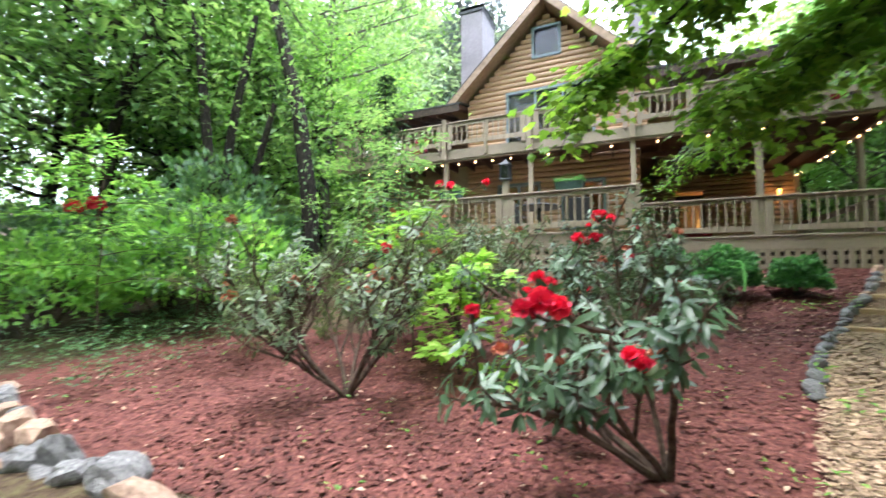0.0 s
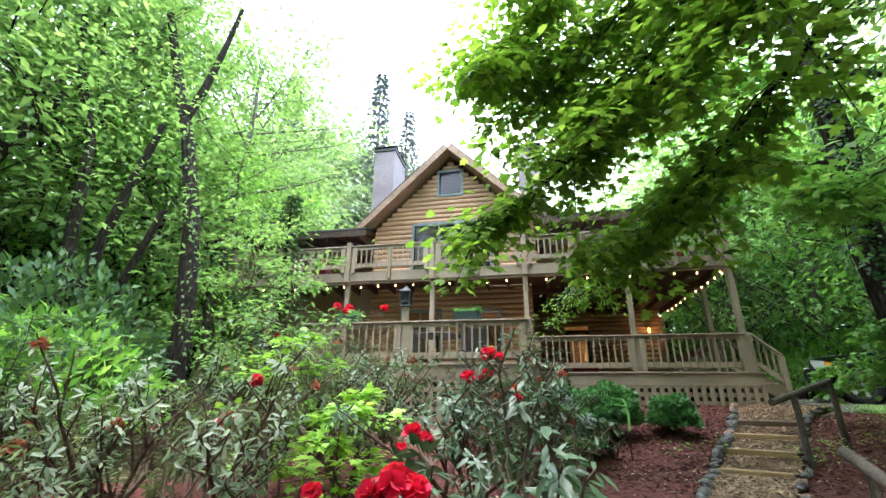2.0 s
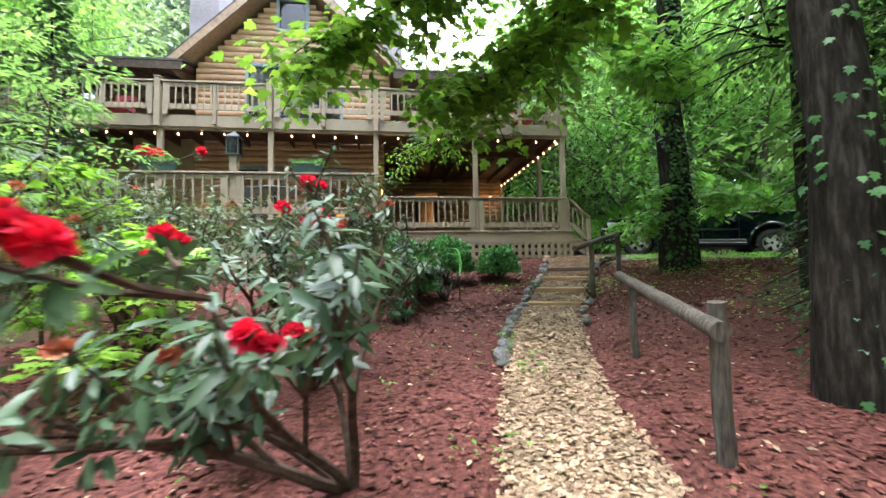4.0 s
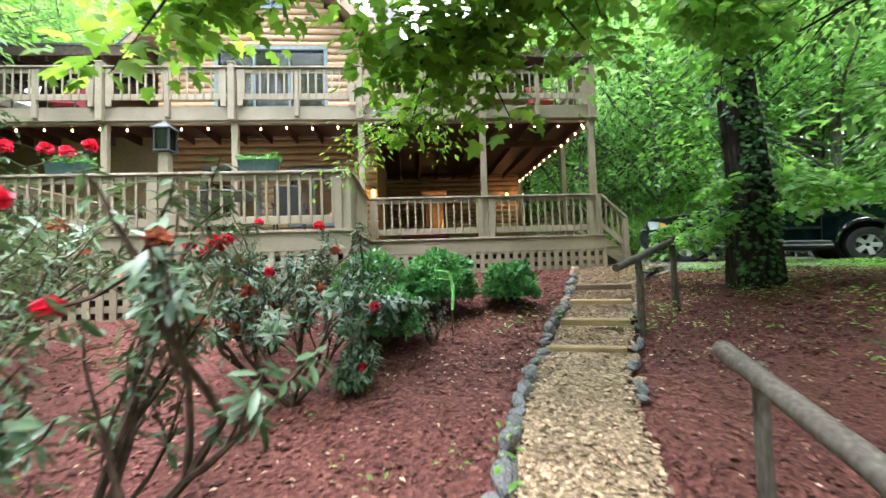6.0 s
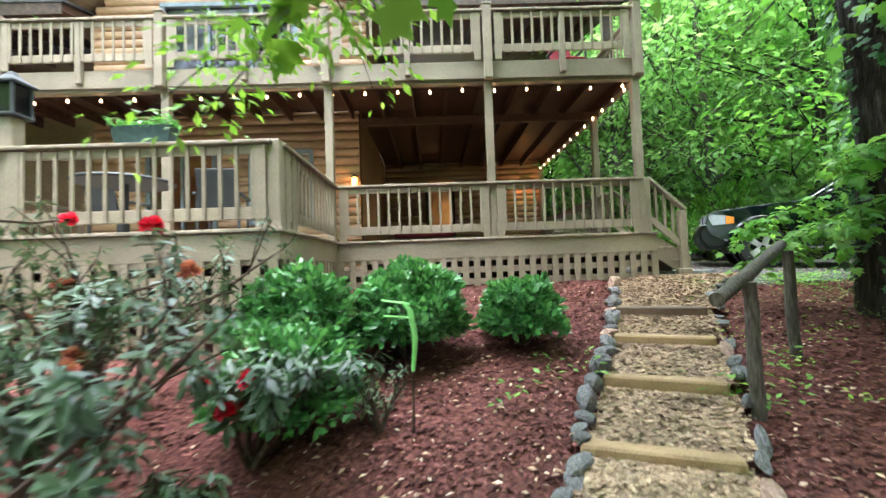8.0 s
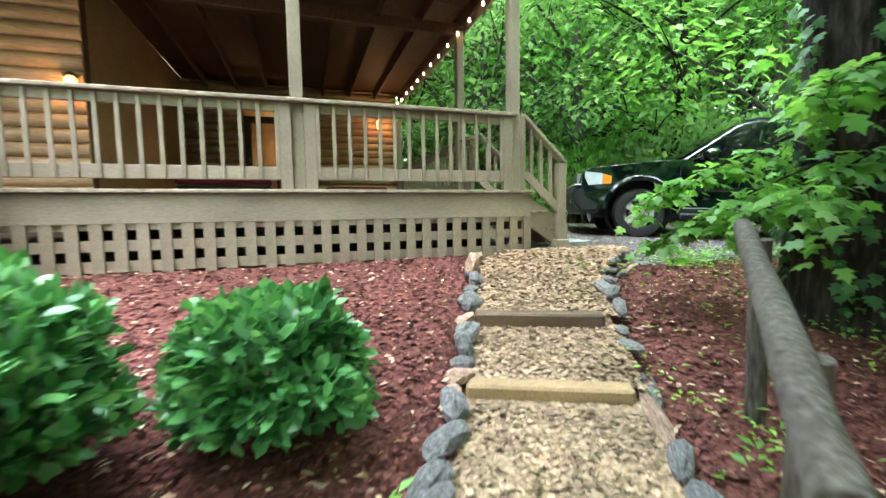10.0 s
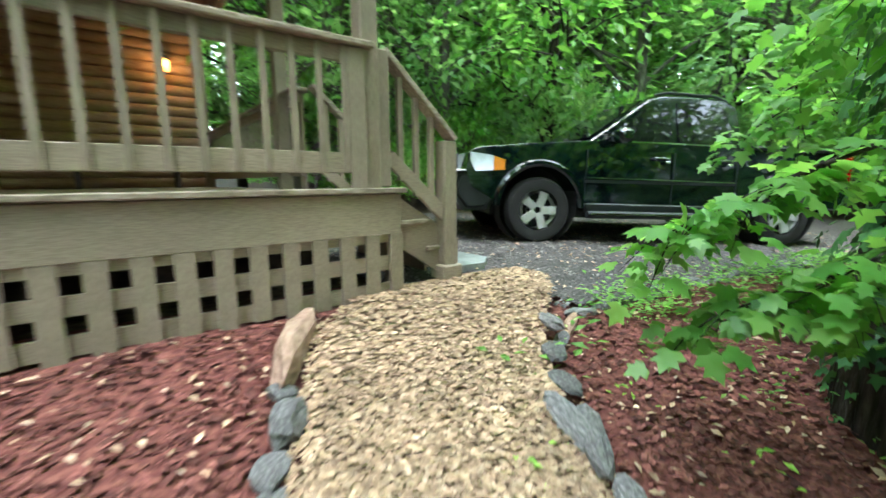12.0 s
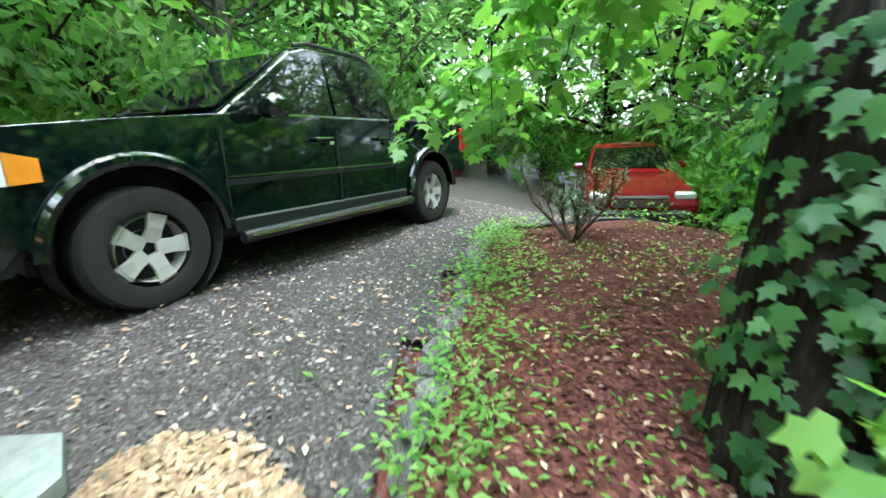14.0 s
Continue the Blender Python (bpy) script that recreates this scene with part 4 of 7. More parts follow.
def side_body(outline, half, tuck_top=0.0, round_edge=0.05, shoulder=None):
    """A body from its side outline (x, z): extruded to the width, drawn in towards the top, edges rounded."""
    bm = bmesh.new()
    a = [bm.verts.new((x, -half, z)) for x, z in outline]
    b = [bm.verts.new((x, half, z)) for x, z in outline]
    n = len(outline)
    bm.faces.new(a)
    bm.faces.new(list(reversed(b)))
    for i in range(n):
        bm.faces.new((a[i], b[i], b[(i + 1) % n], a[(i + 1) % n]))
    bmesh.ops.recalc_face_normals(bm, faces=bm.faces)
    edges = [e for e in bm.edges if abs(e.verts[0].co.y - e.verts[1].co.y) < 1e-6]
    bmesh.ops.bevel(bm, geom=edges, offset=round_edge, segments=3, affect="EDGES", clamp_overlap=True)
    if shoulder:
        z0, z1 = shoulder
        for v in bm.verts:
            t = min(1, max(0, (v.co.z - z0) / (z1 - z0)))
            v.co.y *= 1 - tuck_top * t
    bmesh.ops.triangulate(bm, faces=[f for f in bm.faces if len(f.verts) > 4])
    return bm


def bm_part(name, bm, mat, parent, label=""):
    me = bpy.data.meshes.new(name)
    bm.to_mesh(me)
    bm.free()
    me.materials.append(mat)
    me.shade_smooth()
    me.set_sharp_from_angle(angle=radians(32))
    return part(name, me, None, parent, label)


def pickup(place):
    """A crew-cab pickup, nose along -x, its wheels on z = 0."""
    t = thing("pickup_truck", place, "dark green four-door pickup truck parked on gravel", "truck")
    W, fx, rx = 0.86, 0.0, 3.2
    body = [(-0.80, 0.62), (-0.86, 0.80), (-0.84, 0.98), (-0.72, 1.05), (0.0, 1.13), (0.62, 1.18), (2.35, 1.20), (2.42, 1.20), (2.42, 1.16), (4.02, 1.17), (4.06, 1.12), (4.07, 0.60),
            (3.92, 0.50), (3.66, 0.48)] + arch(rx, 0.40, 0.46, 5, 175) + [(2.7, 0.44), (2.6, 0.36), (0.62, 0.36), (0.5, 0.44)] + arch(fx, 0.40, 0.47, 5, 175) + [(-0.5, 0.46)]
    bm_part("body", side_body(body, W, 0.05, 0.045, (0.85, 1.2)), PAINT, t)
    cab = [(0.50, 1.14), (0.58, 1.19), (1.32, 1.70), (1.5, 1.755), (2.0, 1.77), (2.36, 1.74), (2.50, 1.66), (2.56, 1.18), (2.4, 1.12)]
    bm_part("cab", side_body(cab, W - 0.05, 0.17, 0.05, (1.18, 1.75)), PAINT, t)

    def yy(z):
        return (W - 0.05) * (1 - 0.17 * min(1, max(0, (z - 1.18) / 0.57)))

    for s in (-1, 1):
        for name, o in (("front_side_window", [(0.72, 1.2), (1.36, 1.64), (1.60, 1.675), (1.60, 1.2)]), ("rear_side_window", [(1.68, 1.2), (1.68, 1.68), (2.22, 1.67), (2.34, 1.60), (2.42, 1.2)])):
            vs = [(x, s * (yy(z) + d), z) for d in (0.004, 0.012) for x, z in o]
            n = len(o)
            part(name, Shape().add(vs, [tuple(range(n)), tuple(range(2 * n - 1, n - 1, -1))] + [(i, (i + 1) % n, n + (i + 1) % n, n + i) for i in range(n)]), CARGLASS, t)
        vs = [(x, s * (W + d), z) for d in (0.0, 0.016) for x, z in ((0.52, 0.70), (2.46, 0.72), (2.46, 0.755), (0.52, 0.735))]
        part("side_moulding", Shape().add(vs, [(0, 1, 2, 3), (7, 6, 5, 4), (0, 1, 5, 4), (1, 2, 6, 5), (2, 3, 7, 6), (3, 0, 4, 7)]), CLAD, t)
        part("moulding_strip", Shape().box(0.54, 2.44, s * (W + 0.012) - 0.008, s * (W + 0.012) + 0.008, 0.752, 0.766), CHROME, t)
        for x in (0.54, 1.63, 2.47):
            part("door_seam", Shape().box(x - 0.005, x + 0.005, s * (W - 0.004) - 0.004, s * (W - 0.004) + 0.006, 0.42, 1.08), CLAD, t)
        for x in (1.46, 2.28):
            h = part("door_handle", Shape().box(x - 0.1, x + 0.1, s * (W + 0.01) - 0.018, s * (W + 0.01) + 0.018, 0.985, 1.02, c=0.01), PAINT, t)
            part("handle_lock", Shape().box(x + 0.04, x + 0.09, s * (W + 0.02) - 0.012, s * (W + 0.02) + 0.012, 0.95, 0.98, c=0.005), CHROME, h)
        part("belt_strip", Shape().box(0.66, 2.44, s * (yy(1.19) + 0.006) - 0.008, s * (yy(1.19) + 0.006) + 0.008, 1.178, 1.196), CHROME, t)
        for cx, r in ((fx, 0.50), (rx, 0.49)):
            pts = [(cx + r * math.cos(radians(a)), s * (W + 0.01), 0.40 + r * math.sin(radians(a))) for a in range(2, 179, 11)]
            part("wheel_arch_flare", Shape().tube(pts, [0.042] * len(pts), 8), PAINT, t, smooth=True)
            part("wheel_well", Shape().lathe([(0.46, 0.0), (0.46, 0.32), (0.0, 0.32)], pose(cx, s * (W - 0.02), 0.42, 90 * s, 0, 0), 28), RUBBER, t)
        part("running_board", Shape().tube([(0.55, s * (W + 0.07), 0.34), (2.62, s * (W + 0.07), 0.35)], [0.045, 0.045], 10), CLAD, t, smooth=True)
        part("step_trim", Shape().beam((0.58, s * (W + 0.115), 0.35), (2.6, s * (W + 0.115), 0.36), 0.012, 0.02), CHROME, t)
        part("sill_panel", Shape().box(0.55, 2.64, s * (W - 0.02) - 0.03, s * (W - 0.02) + 0.03, 0.36, 0.47, c=0.015), CLAD, t)
        mi = part("door_mirror", Shape().box(0.80, 0.98, s * (W + 0.12) - 0.1, s * (W + 0.12) + 0.1, 1.15, 1.31, c=0.04), PAINT, t, smooth=True)
        part("mirror_arm", Shape().beam((0.86, s * (W - 0.03), 1.2), (0.88, s * (W + 0.06), 1.22), 0.08, 0.05), CLAD, mi)
        hl = Shape().add([(-0.80, s * 0.40, 0.80), (-0.875, s * 0.40, 0.80), (-0.885, s * 0.44, 0.98), (-0.80, s * 0.44, 1.0), (-0.56, s * 0.888, 0.80), (-0.82, s * 0.85, 0.78), (-0.81, s * 0.85, 0.99), (-0.56, s * 0.888, 0.96)],
                         [(1, 5, 6, 2), (5, 4, 7, 6), (2, 6, 7, 3), (0, 1, 2, 3), (0, 4, 5, 1), (0, 3, 7, 4)])
        part("headlight", hl, LAMPGLASS, t)
        part("turn_signal", Shape().add([(-0.555, s * 0.89, 0.80), (-0.43, s * 0.893, 0.81), (-0.43, s * 0.893, 0.92), (-0.555, s * 0.89, 0.955), (-0.555, s * 0.82, 0.80), (-0.43, s * 0.82, 0.81), (-0.43, s * 0.82, 0.92), (-0.555, s * 0.82, 0.955)],
                                        [(0, 1, 2, 3), (7, 6, 5, 4), (0, 1, 5, 4), (1, 2, 6, 5), (2, 3, 7, 6), (3, 0, 4, 7)]), AMBER, t)
        part("tail_light", Shape().box(3.93, 4.085, s * 0.80 - 0.055, s * 0.80 + 0.055, 0.82, 1.14, c=0.015), REDLENS, t)
        part("roof_rail", Shape().tube([(1.45, s * 0.60, 1.765), (1.6, s * 0.61, 1.80), (2.25, s * 0.61, 1.79), (2.42, s * 0.60, 1.74)], [0.018] * 4, 8), CLAD, t, smooth=True)
        part("bed_rail", Shape().box(2.56, 4.03, s * 0.80 - 0.05, s * 0.80 + 0.05, 1.172, 1.21, c=0.015), CLAD, t)
        for k in range(4):
            part("rail_cleat", Shape().box(2.75 + k * 0.36, 2.81 + k * 0.36, s * 0.80 - 0.03, s * 0.80 + 0.03, 1.211, 1.23, c=0.006), CLAD, t)
    wsh = [(0.60, 1.215), (1.29, 1.685)]
    vs = [(x - 0.012, s * (yy(z) - 0.07), z + 0.012) for s in (-1, 1) for x, z in wsh] + [(x, s * (yy(z) - 0.07), z) for s in (-1, 1) for x, z in wsh]
    part("windscreen", Shape().add(vs, [(0, 1, 3, 2), (4, 6, 7, 5), (0, 2, 6, 4), (1, 5, 7, 3), (0, 4, 5, 1), (2, 3, 7, 6)]), CARGLASS, t)
    part("rear_window", Shape().box(2.535, 2.55, -0.6, 0.6, 1.24, 1.6), CARGLASS, t)
    bm_part("front_bumper", side_body([(-0.98, 0.50), (-1.0, 0.66), (-0.94, 0.78), (-0.80, 0.80), (-0.50, 0.76), (-0.48, 0.52), (-0.6, 0.36), (-0.85, 0.34)], W - 0.01, 0.0, 0.06), CLAD, t)
    part("bumper_lip", Shape().box(-0.97, -0.6, -0.84, 0.84, 0.785, 0.80, c=0.006), ALLOY, t)
    part("grille", Shape().box(-0.90, -0.85, -0.42, 0.42, 0.82, 1.0, c=0.02), CLAD, t)
    for k in range(3):
        part("grille_bar", Shape().box(-0.912, -0.895, -0.4, 0.4, 0.85 + 0.05 * k, 0.87 + 0.05 * k), CHROME, t)
    part("fog_light", Shape().lathe([(0.0, 0.0), (0.06, 0.0), (0.07, -0.02)], pose(-0.99, -0.6, 0.55, 0, -90, 0), 14), LAMPGLASS, t)
    part("fog_light", Shape().lathe([(0.0, 0.0), (0.06, 0.0), (0.07, -0.02)], pose(-0.99, 0.6, 0.55, 0, -90, 0), 14), LAMPGLASS, t)
    bm_part("rear_bumper", side_body([(3.98, 0.48), (3.98, 0.70), (4.10, 0.72), (4.24, 0.70), (4.25, 0.56), (4.2, 0.46)], W - 0.02, 0.0, 0.03), CLAD, t)
    part("bed_cover", Shape().box(2.6, 3.98, -0.75, 0.75, 1.172, 1.196, c=0.008), CLAD, t)
    part("wiper", Shape().tube([(0.45, -0.35, 1.20), (0.62, -0.1, 1.26), (0.70, 0.25, 1.30)], [0.012, 0.009, 0.006], 6), CLAD, t)
    part("wiper", Shape().tube([(0.45, 0.30, 1.20), (0.62, 0.45, 1.26), (0.70, 0.66, 1.29)], [0.012, 0.009, 0.006], 6), CLAD, t)
    part("roof_rib", Shape().box(1.55, 2.3, -0.02, 0.02, 1.768, 1.776), PAINT, t)
    part("underbody", Shape().box(-0.5, 3.9, -0.6, 0.6, 0.28, 0.42, c=0.03), CLAD, t)
    part("seat_back", Shape().box(1.35, 1.5, -0.62, -0.12, 0.9, 1.5, c=0.04).box(1.35, 1.5, 0.12, 0.62, 0.9, 1.5, c=0.04), CLAD, t)
    ms = wheel(0.372, 0.24, 5)
    for x in (fx, rx):
        put_wheel(t, ms, x, W - 0.10, 0.372, 180, 0)
        put_wheel(t, ms, x, -W + 0.10, 0.372, 0, 0)
    return t


def sedan(place):
    t = thing("red_car", place, "dark red sedan parked behind shrubs", "car")
    W = 0.88
    body = [(-0.88, 0.35), (-0.93, 0.55), (-0.85, 0.74), (-0.3, 0.86), (0.55, 0.95), (2.9, 1.0), (3.55, 0.95), (3.65, 0.6), (3.5, 0.32)] + arch(2.75, 0.33, 0.37, 5, 175) + [(2.3, 0.24), (0.45, 0.24)] + arch(0, 0.33, 0.37, 5, 175) + [(-0.5, 0.25)]
    bm_part("body", side_body(body, W, 0.1, 0.07, (0.6, 1.0)), REDPAINT, t)
    bm_part("cabin", side_body([(0.45, 0.9), (1.25, 1.36), (1.6, 1.44), (2.3, 1.42), (3.05, 0.95), (3.0, 0.85)], W - 0.1, 0.2, 0.07, (0.95, 1.44)), REDPAINT, t)
    vs = [(x - 0.02, s * w, z + 0.02) for s in (-1, 1) for x, z, w in ((0.62, 1.0, 0.70), (1.24, 1.35, 0.6))] + [(x, s * w, z) for s in (-1, 1) for x, z, w in ((0.62, 1.0, 0.70), (1.24, 1.35, 0.6))]
    part("windscreen", Shape().add(vs, [(0, 1, 3, 2), (4, 6, 7, 5), (0, 2, 6, 4), (1, 5, 7, 3), (0, 4, 5, 1), (2, 3, 7, 6)]), CARGLASS, t)
    for s in (-1, 1):
        vs = [(x, s * (w + d), z) for d in (0, 0.012) for x, z, w in ((0.85, 1.0, 0.765), (1.35, 1.33, 0.66), (2.2, 1.34, 0.66), (2.75, 1.0, 0.765))]
        part("side_window", Shape().add(vs, [(0, 1, 2, 3), (7, 6, 5, 4), (0, 1, 5, 4), (1, 2, 6, 5), (2, 3, 7, 6), (3, 0, 4, 7)]), CARGLASS, t)
        part("headlight", Shape().box(-0.90, -0.62, s * 0.66 - 0.17, s * 0.66 + 0.17, 0.62, 0.76, c=0.04), LAMPGLASS, t)
        part("door_mirror", Shape().box(0.75, 0.88, s * 0.95 - 0.09, s * 0.95 + 0.09, 0.98, 1.1, c=0.03), REDPAINT, t)
    part("grille", Shape().box(-0.95, -0.86, -0.42, 0.42, 0.5, 0.7, c=0.02), CLAD, t)
    for k in range(5):
        part("grille_bar", Shape().box(-0.965, -0.945, -0.40, 0.40, 0.52 + 0.035 * k, 0.535 + 0.035 * k), CHROME, t)
    part("front_bumper", Shape().box(-0.97, -0.8, -0.8, 0.8, 0.28, 0.46, c=0.05), CLAD, t)
    ms = wheel(0.33, 0.21, 6)
    for x in (0, 2.75):
        put_wheel(t, ms, x, W - 0.09, 0.33, 180)
        put_wheel(t, ms, x, -W + 0.09, 0.33, 0)
    return t


# near-side hubs measured on the ground: the nose points up the drive
HF, HR = Vector((8.03, 12.95)), Vector((10.82, 11.39))
yaw = math.degrees(math.atan2(HR.y - HF.y, HR.x - HF.x))
side = Vector((-math.sin(radians(yaw)), math.cos(radians(yaw))))
org = HF + side * 0.80
pickup(pose(org.x, org.y, 2.688, 0, 2.35, yaw))
sedan(pose(13.5, 7.75, land(14.3, 7.5) + 0.02, 0, 0, -14))

# ---- stones and edging ----
rocks = []
for k in range(7):
    rng = random.Random(40 + k)
    bm = bmesh.new()
    bmesh.ops.create_icosphere(bm, subdivisions=2, radius=0.5)
    for v in bm.verts:
        d = 1 + 0.55 * noise.noise(v.co * 1.9 + Vector((k * 7.3, 0, 0)))
        v.co = Vector((v.co.x * d, v.co.y * d, max(-0.42, min(0.4, v.co.z * d))))
    bmesh.ops.dissolve_limit(bm, angle_limit=radians(24), verts=bm.verts, edges=bm.edges)
    bmesh.ops.triangulate(bm, faces=bm.faces)
    me = bpy.data.meshes.new("stone")
    bm.to_mesh(me)
    bm.free()
    me.materials.append(TANSTONE if k == 6 else STONE)
    rocks.append(me)


def stone_row(name, pts, size, label, seed, flat=0.55, tan=0.0, deep=1.0):
    t = thing(name, (0, 0, 0), label, "stone edging", "stone edgings")
    rng = random.Random(seed)
    for p, q in zip(pts[:-1], pts[1:]):
        L = math.hypot(q[0] - p[0], q[1] - p[1])
        s = 0.0
        while s < L:
            w = size * rng.uniform(0.6, 1.45)
            x, y = p[0] + (q[0] - p[0]) * (s + w / 2) / L, p[1] + (q[1] - p[1]) * (s + w / 2) / L
            x, y = x + rng.uniform(-0.03, 0.03), y + rng.uniform(-0.03, 0.03)
            h = w * flat * rng.uniform(0.6, 1.2)
            o = part("stone", rocks[6] if rng.random() < tan else rng.choice(rocks[:6]), None, t)
            z = land(x, y) if not on_path(x, y, 0.12) else max(land(x, y), path_height(x, y))
            o.matrix_basis = pose(x, y, z + h * 0.18, rng.uniform(-12, 12), rng.uniform(-12, 12), math.degrees(math.atan2(q[1] - p[1], q[0] - p[0])) + rng.uniform(-25, 25) * deep) @ Matrix.Diagonal((w * 1.1, size * deep * rng.uniform(0.45, 0.75), h * 1.3, 1))
            s += w * 0.95
    return t


left_line = [(edge_l(y) - 0.09, y) for y in (5.2, 6.2, 7.2, 7.9, 8.5, 9.1, 9.7, 10.2, 10.8, 11.5)]
right_line = [(edge_r(y) + 0.09, y) for y in (6.6, 7.3, 8.0, 8.7, 9.4, 9.95, 10.4, 10.9, 11.15)] + [(6.5, 11.3), (6.9, 11.3)]
stone_row("path_edging", left_line[:4], 0.2, "low row of dark flat stones edging the walk", 1, 0.4)
stone_row("path_edging", left_line[3:], 0.22, "row of grey field stones edging the walk", 2, 0.5, 0.12)
stone_row("path_edging", right_line, 0.34, "row of long flat grey slabs edging the walk", 3, 0.22, 0.15, 0.5)
stone_row("bed_wall", [(-5.6, 3.2), (-4.9, 2.9), (-3.9, 2.62), (-3.0, 2.44), (-2.3, 2.42), (-1.7, 2.3)], 0.34, "low wall of pale lichened field stones", 4, 0.6, 0.3)
stone_row("bed_wall", [(-5.2, 2.92), (-4.2, 2.5), (-3.2, 2.28), (-2.5, 2.3)], 0.26, "low wall of pale lichened field stones", 5, 0.5, 0.3)
stone_row("drive_edging", [(6.9, 11.3), (8.0, 11.1), (9.3, 10.9), (10.6, 10.62)], 0.24, "scattered grey stones along the drive", 6, 0.4)
big = thing("edge_boulder", (4.86, 11.80, path_height(4.86, 11.80) - 0.02), "long pinkish-tan stone beside the walk", "stone")
b_ = part("stone_body", rocks[6], None, big)
b_.matrix_basis = pose(0, 0, 0.04, 0, 0, 62) @ Matrix.Diagonal((0.75, 0.17, 0.26, 1))


# ---- chips, litter and pebbles ----
def scatter(name, mat, shape, count, place, size, label, category, seed, lift=0.0, tilt=0.5):
    rng = np.random.default_rng(seed)
    P = []
    r = random.Random(seed)
    while len(P) < count:
        p = place(r)
        if p is not None:
            P.append(p)
    P = np.array(P)
    a = rng.uniform(0, 6.283, len(P))
    D = np.stack([np.cos(a), np.sin(a), rng.uniform(-tilt, tilt, len(P)) * 0.6], 1)
    N = np.stack([rng.uniform(-tilt, tilt, len(P)), rng.uniform(-tilt, tilt, len(P)), np.ones(len(P))], 1)
    P[:, 2] += lift
    return tagged(new(name, leaves(name, P, D, N, rng.uniform(size[0], size[1], len(P)), shape, mat)), label, category, kind="stuff")


def path_spot(r):
    y = r.uniform(0.5, 12.2)
    x = r.uniform(edge_l(y) - 0.05, edge_r(y) + 0.05)
    return (x, y, path_height(x, y))


def path_spot_near(r):
    y = r.uniform(7.8, 12.2)
    x = r.uniform(edge_l(y) - 0.04, edge_r(y) + 0.05)
    return (x, y, path_height(x, y))


def in_bed(r):
    x, y = r.uniform(-5.5, 10.5), r.uniform(2.4, 12.1)
    if on_path(x, y, 0.1) or (x < 0.75 and y > 9.6) or y > drive_near(max(5.7, x)) - 0.2 or (x > 6.5 and y < 7.8) or (x < -3 and y > 6):
        return None
    return (x, y, land(x, y) + 0.03 * noise.noise((x * 1.3, y * 1.3, 0)) + 0.015 * noise.noise((x * 4, y * 4, 3)))


def near_bed(r):
    p = in_bed(r)
    return p if p and p[1] > 7.5 and p[0] > 1.0 else None


def drive_spot(r):
    x = r.uniform(5.8, 13)
    y = r.uniform(drive_near(x) - 0.1, min(drive_far(x), drive_near(x) + 4))
    return (x, y, land(x, y) + 0.015 + 0.03 * noise.noise((x * 0.8, y * 0.8, 2)))


scatter("wood_chips", CHIP, FLAKE, 26000, path_spot, (0.018, 0.05), "loose tan wood chips on the walk", "wood chips", 11, 0.008)
scatter("wood_chips", CHIP, FLAKE, 22000, path_spot_near, (0.018, 0.045), "loose tan wood chips on the walk", "wood chips", 12, 0.012)
scatter("mulch_chips", MULCH_CHIP, FLAKE, 30000, in_bed, (0.02, 0.06), "shredded red bark mulch", "mulch", 13, 0.012)
scatter("mulch_chips", MULCH_CHIP, FLAKE, 22000, near_bed, (0.015, 0.045), "shredded red bark mulch", "mulch", 14, 0.015)
scatter("fallen_leaves", LITTER, OVAL, 1500, in_bed, (0.025, 0.065), "scattered pale fallen leaves and petals", "leaf litter", 15, 0.025)
scatter("fallen_leaves", LITTER, OVAL, 2000, near_bed, (0.025, 0.065), "scattered pale fallen leaves and petals", "leaf litter", 16, 0.025)
scatter("drive_pebbles", PEBBLE, PEB, 26000, drive_spot, (0.012, 0.04), "loose grey gravel stones on the drive", "gravel", 17, 0.0)
scatter("drive_leaves", LITTER, OVAL, 1600, drive_spot, (0.02, 0.06), "pale fallen leaves on the drive", "leaf litter", 18, 0.02)


# ---- log handrails beside the walk ----
def log_rail(a, b, r, posts, label):
    t = thing("log_handrail", (0, 0, 0), label, "handrail", "log handrails")
    rng = random.Random(int(a[0] * 100))
    n = 9
    pts = [Vector(a).lerp(Vector(b), i / n) + Vector((rng.uniform(-1, 1), rng.uniform(-1, 1), rng.uniform(-1, 1))) * 0.004 for i in range(n + 1)]
    part("rail_log", Shape().tube(pts, [r * rng.uniform(0.92, 1.08) for _ in pts], 14), FENCE, t, smooth=True)
    for x, y, top, pr in posts:
        z0 = land(x, y) - 0.15
        pp = [Vector((x + 0.012 * math.sin(k * 2.1), y + 0.01 * math.cos(k * 1.7), z0 + (top - z0) * k / 5)) for k in range(6)]
        part("post_log", Shape().tube(pp, [pr * (1.05 - 0.02 * k) for k in range(6)], 12), FENCE, t, smooth=True)
    return t


log_rail((3.19, 5.55, 2.235), (2.36, 3.30, 2.015), 0.046, [(3.18, 5.32, 2.22, 0.036), (2.52, 3.5, 2.13, 0.045)], "dark weathered log handrail on rough posts")
log_rail((5.36, 9.34, 3.01), (3.90, 8.09, 2.655), 0.045, [(4.34, 8.40, 2.74, 0.045), (5.28, 9.18, 2.95, 0.045)], "weathered grey log handrail with cut end")


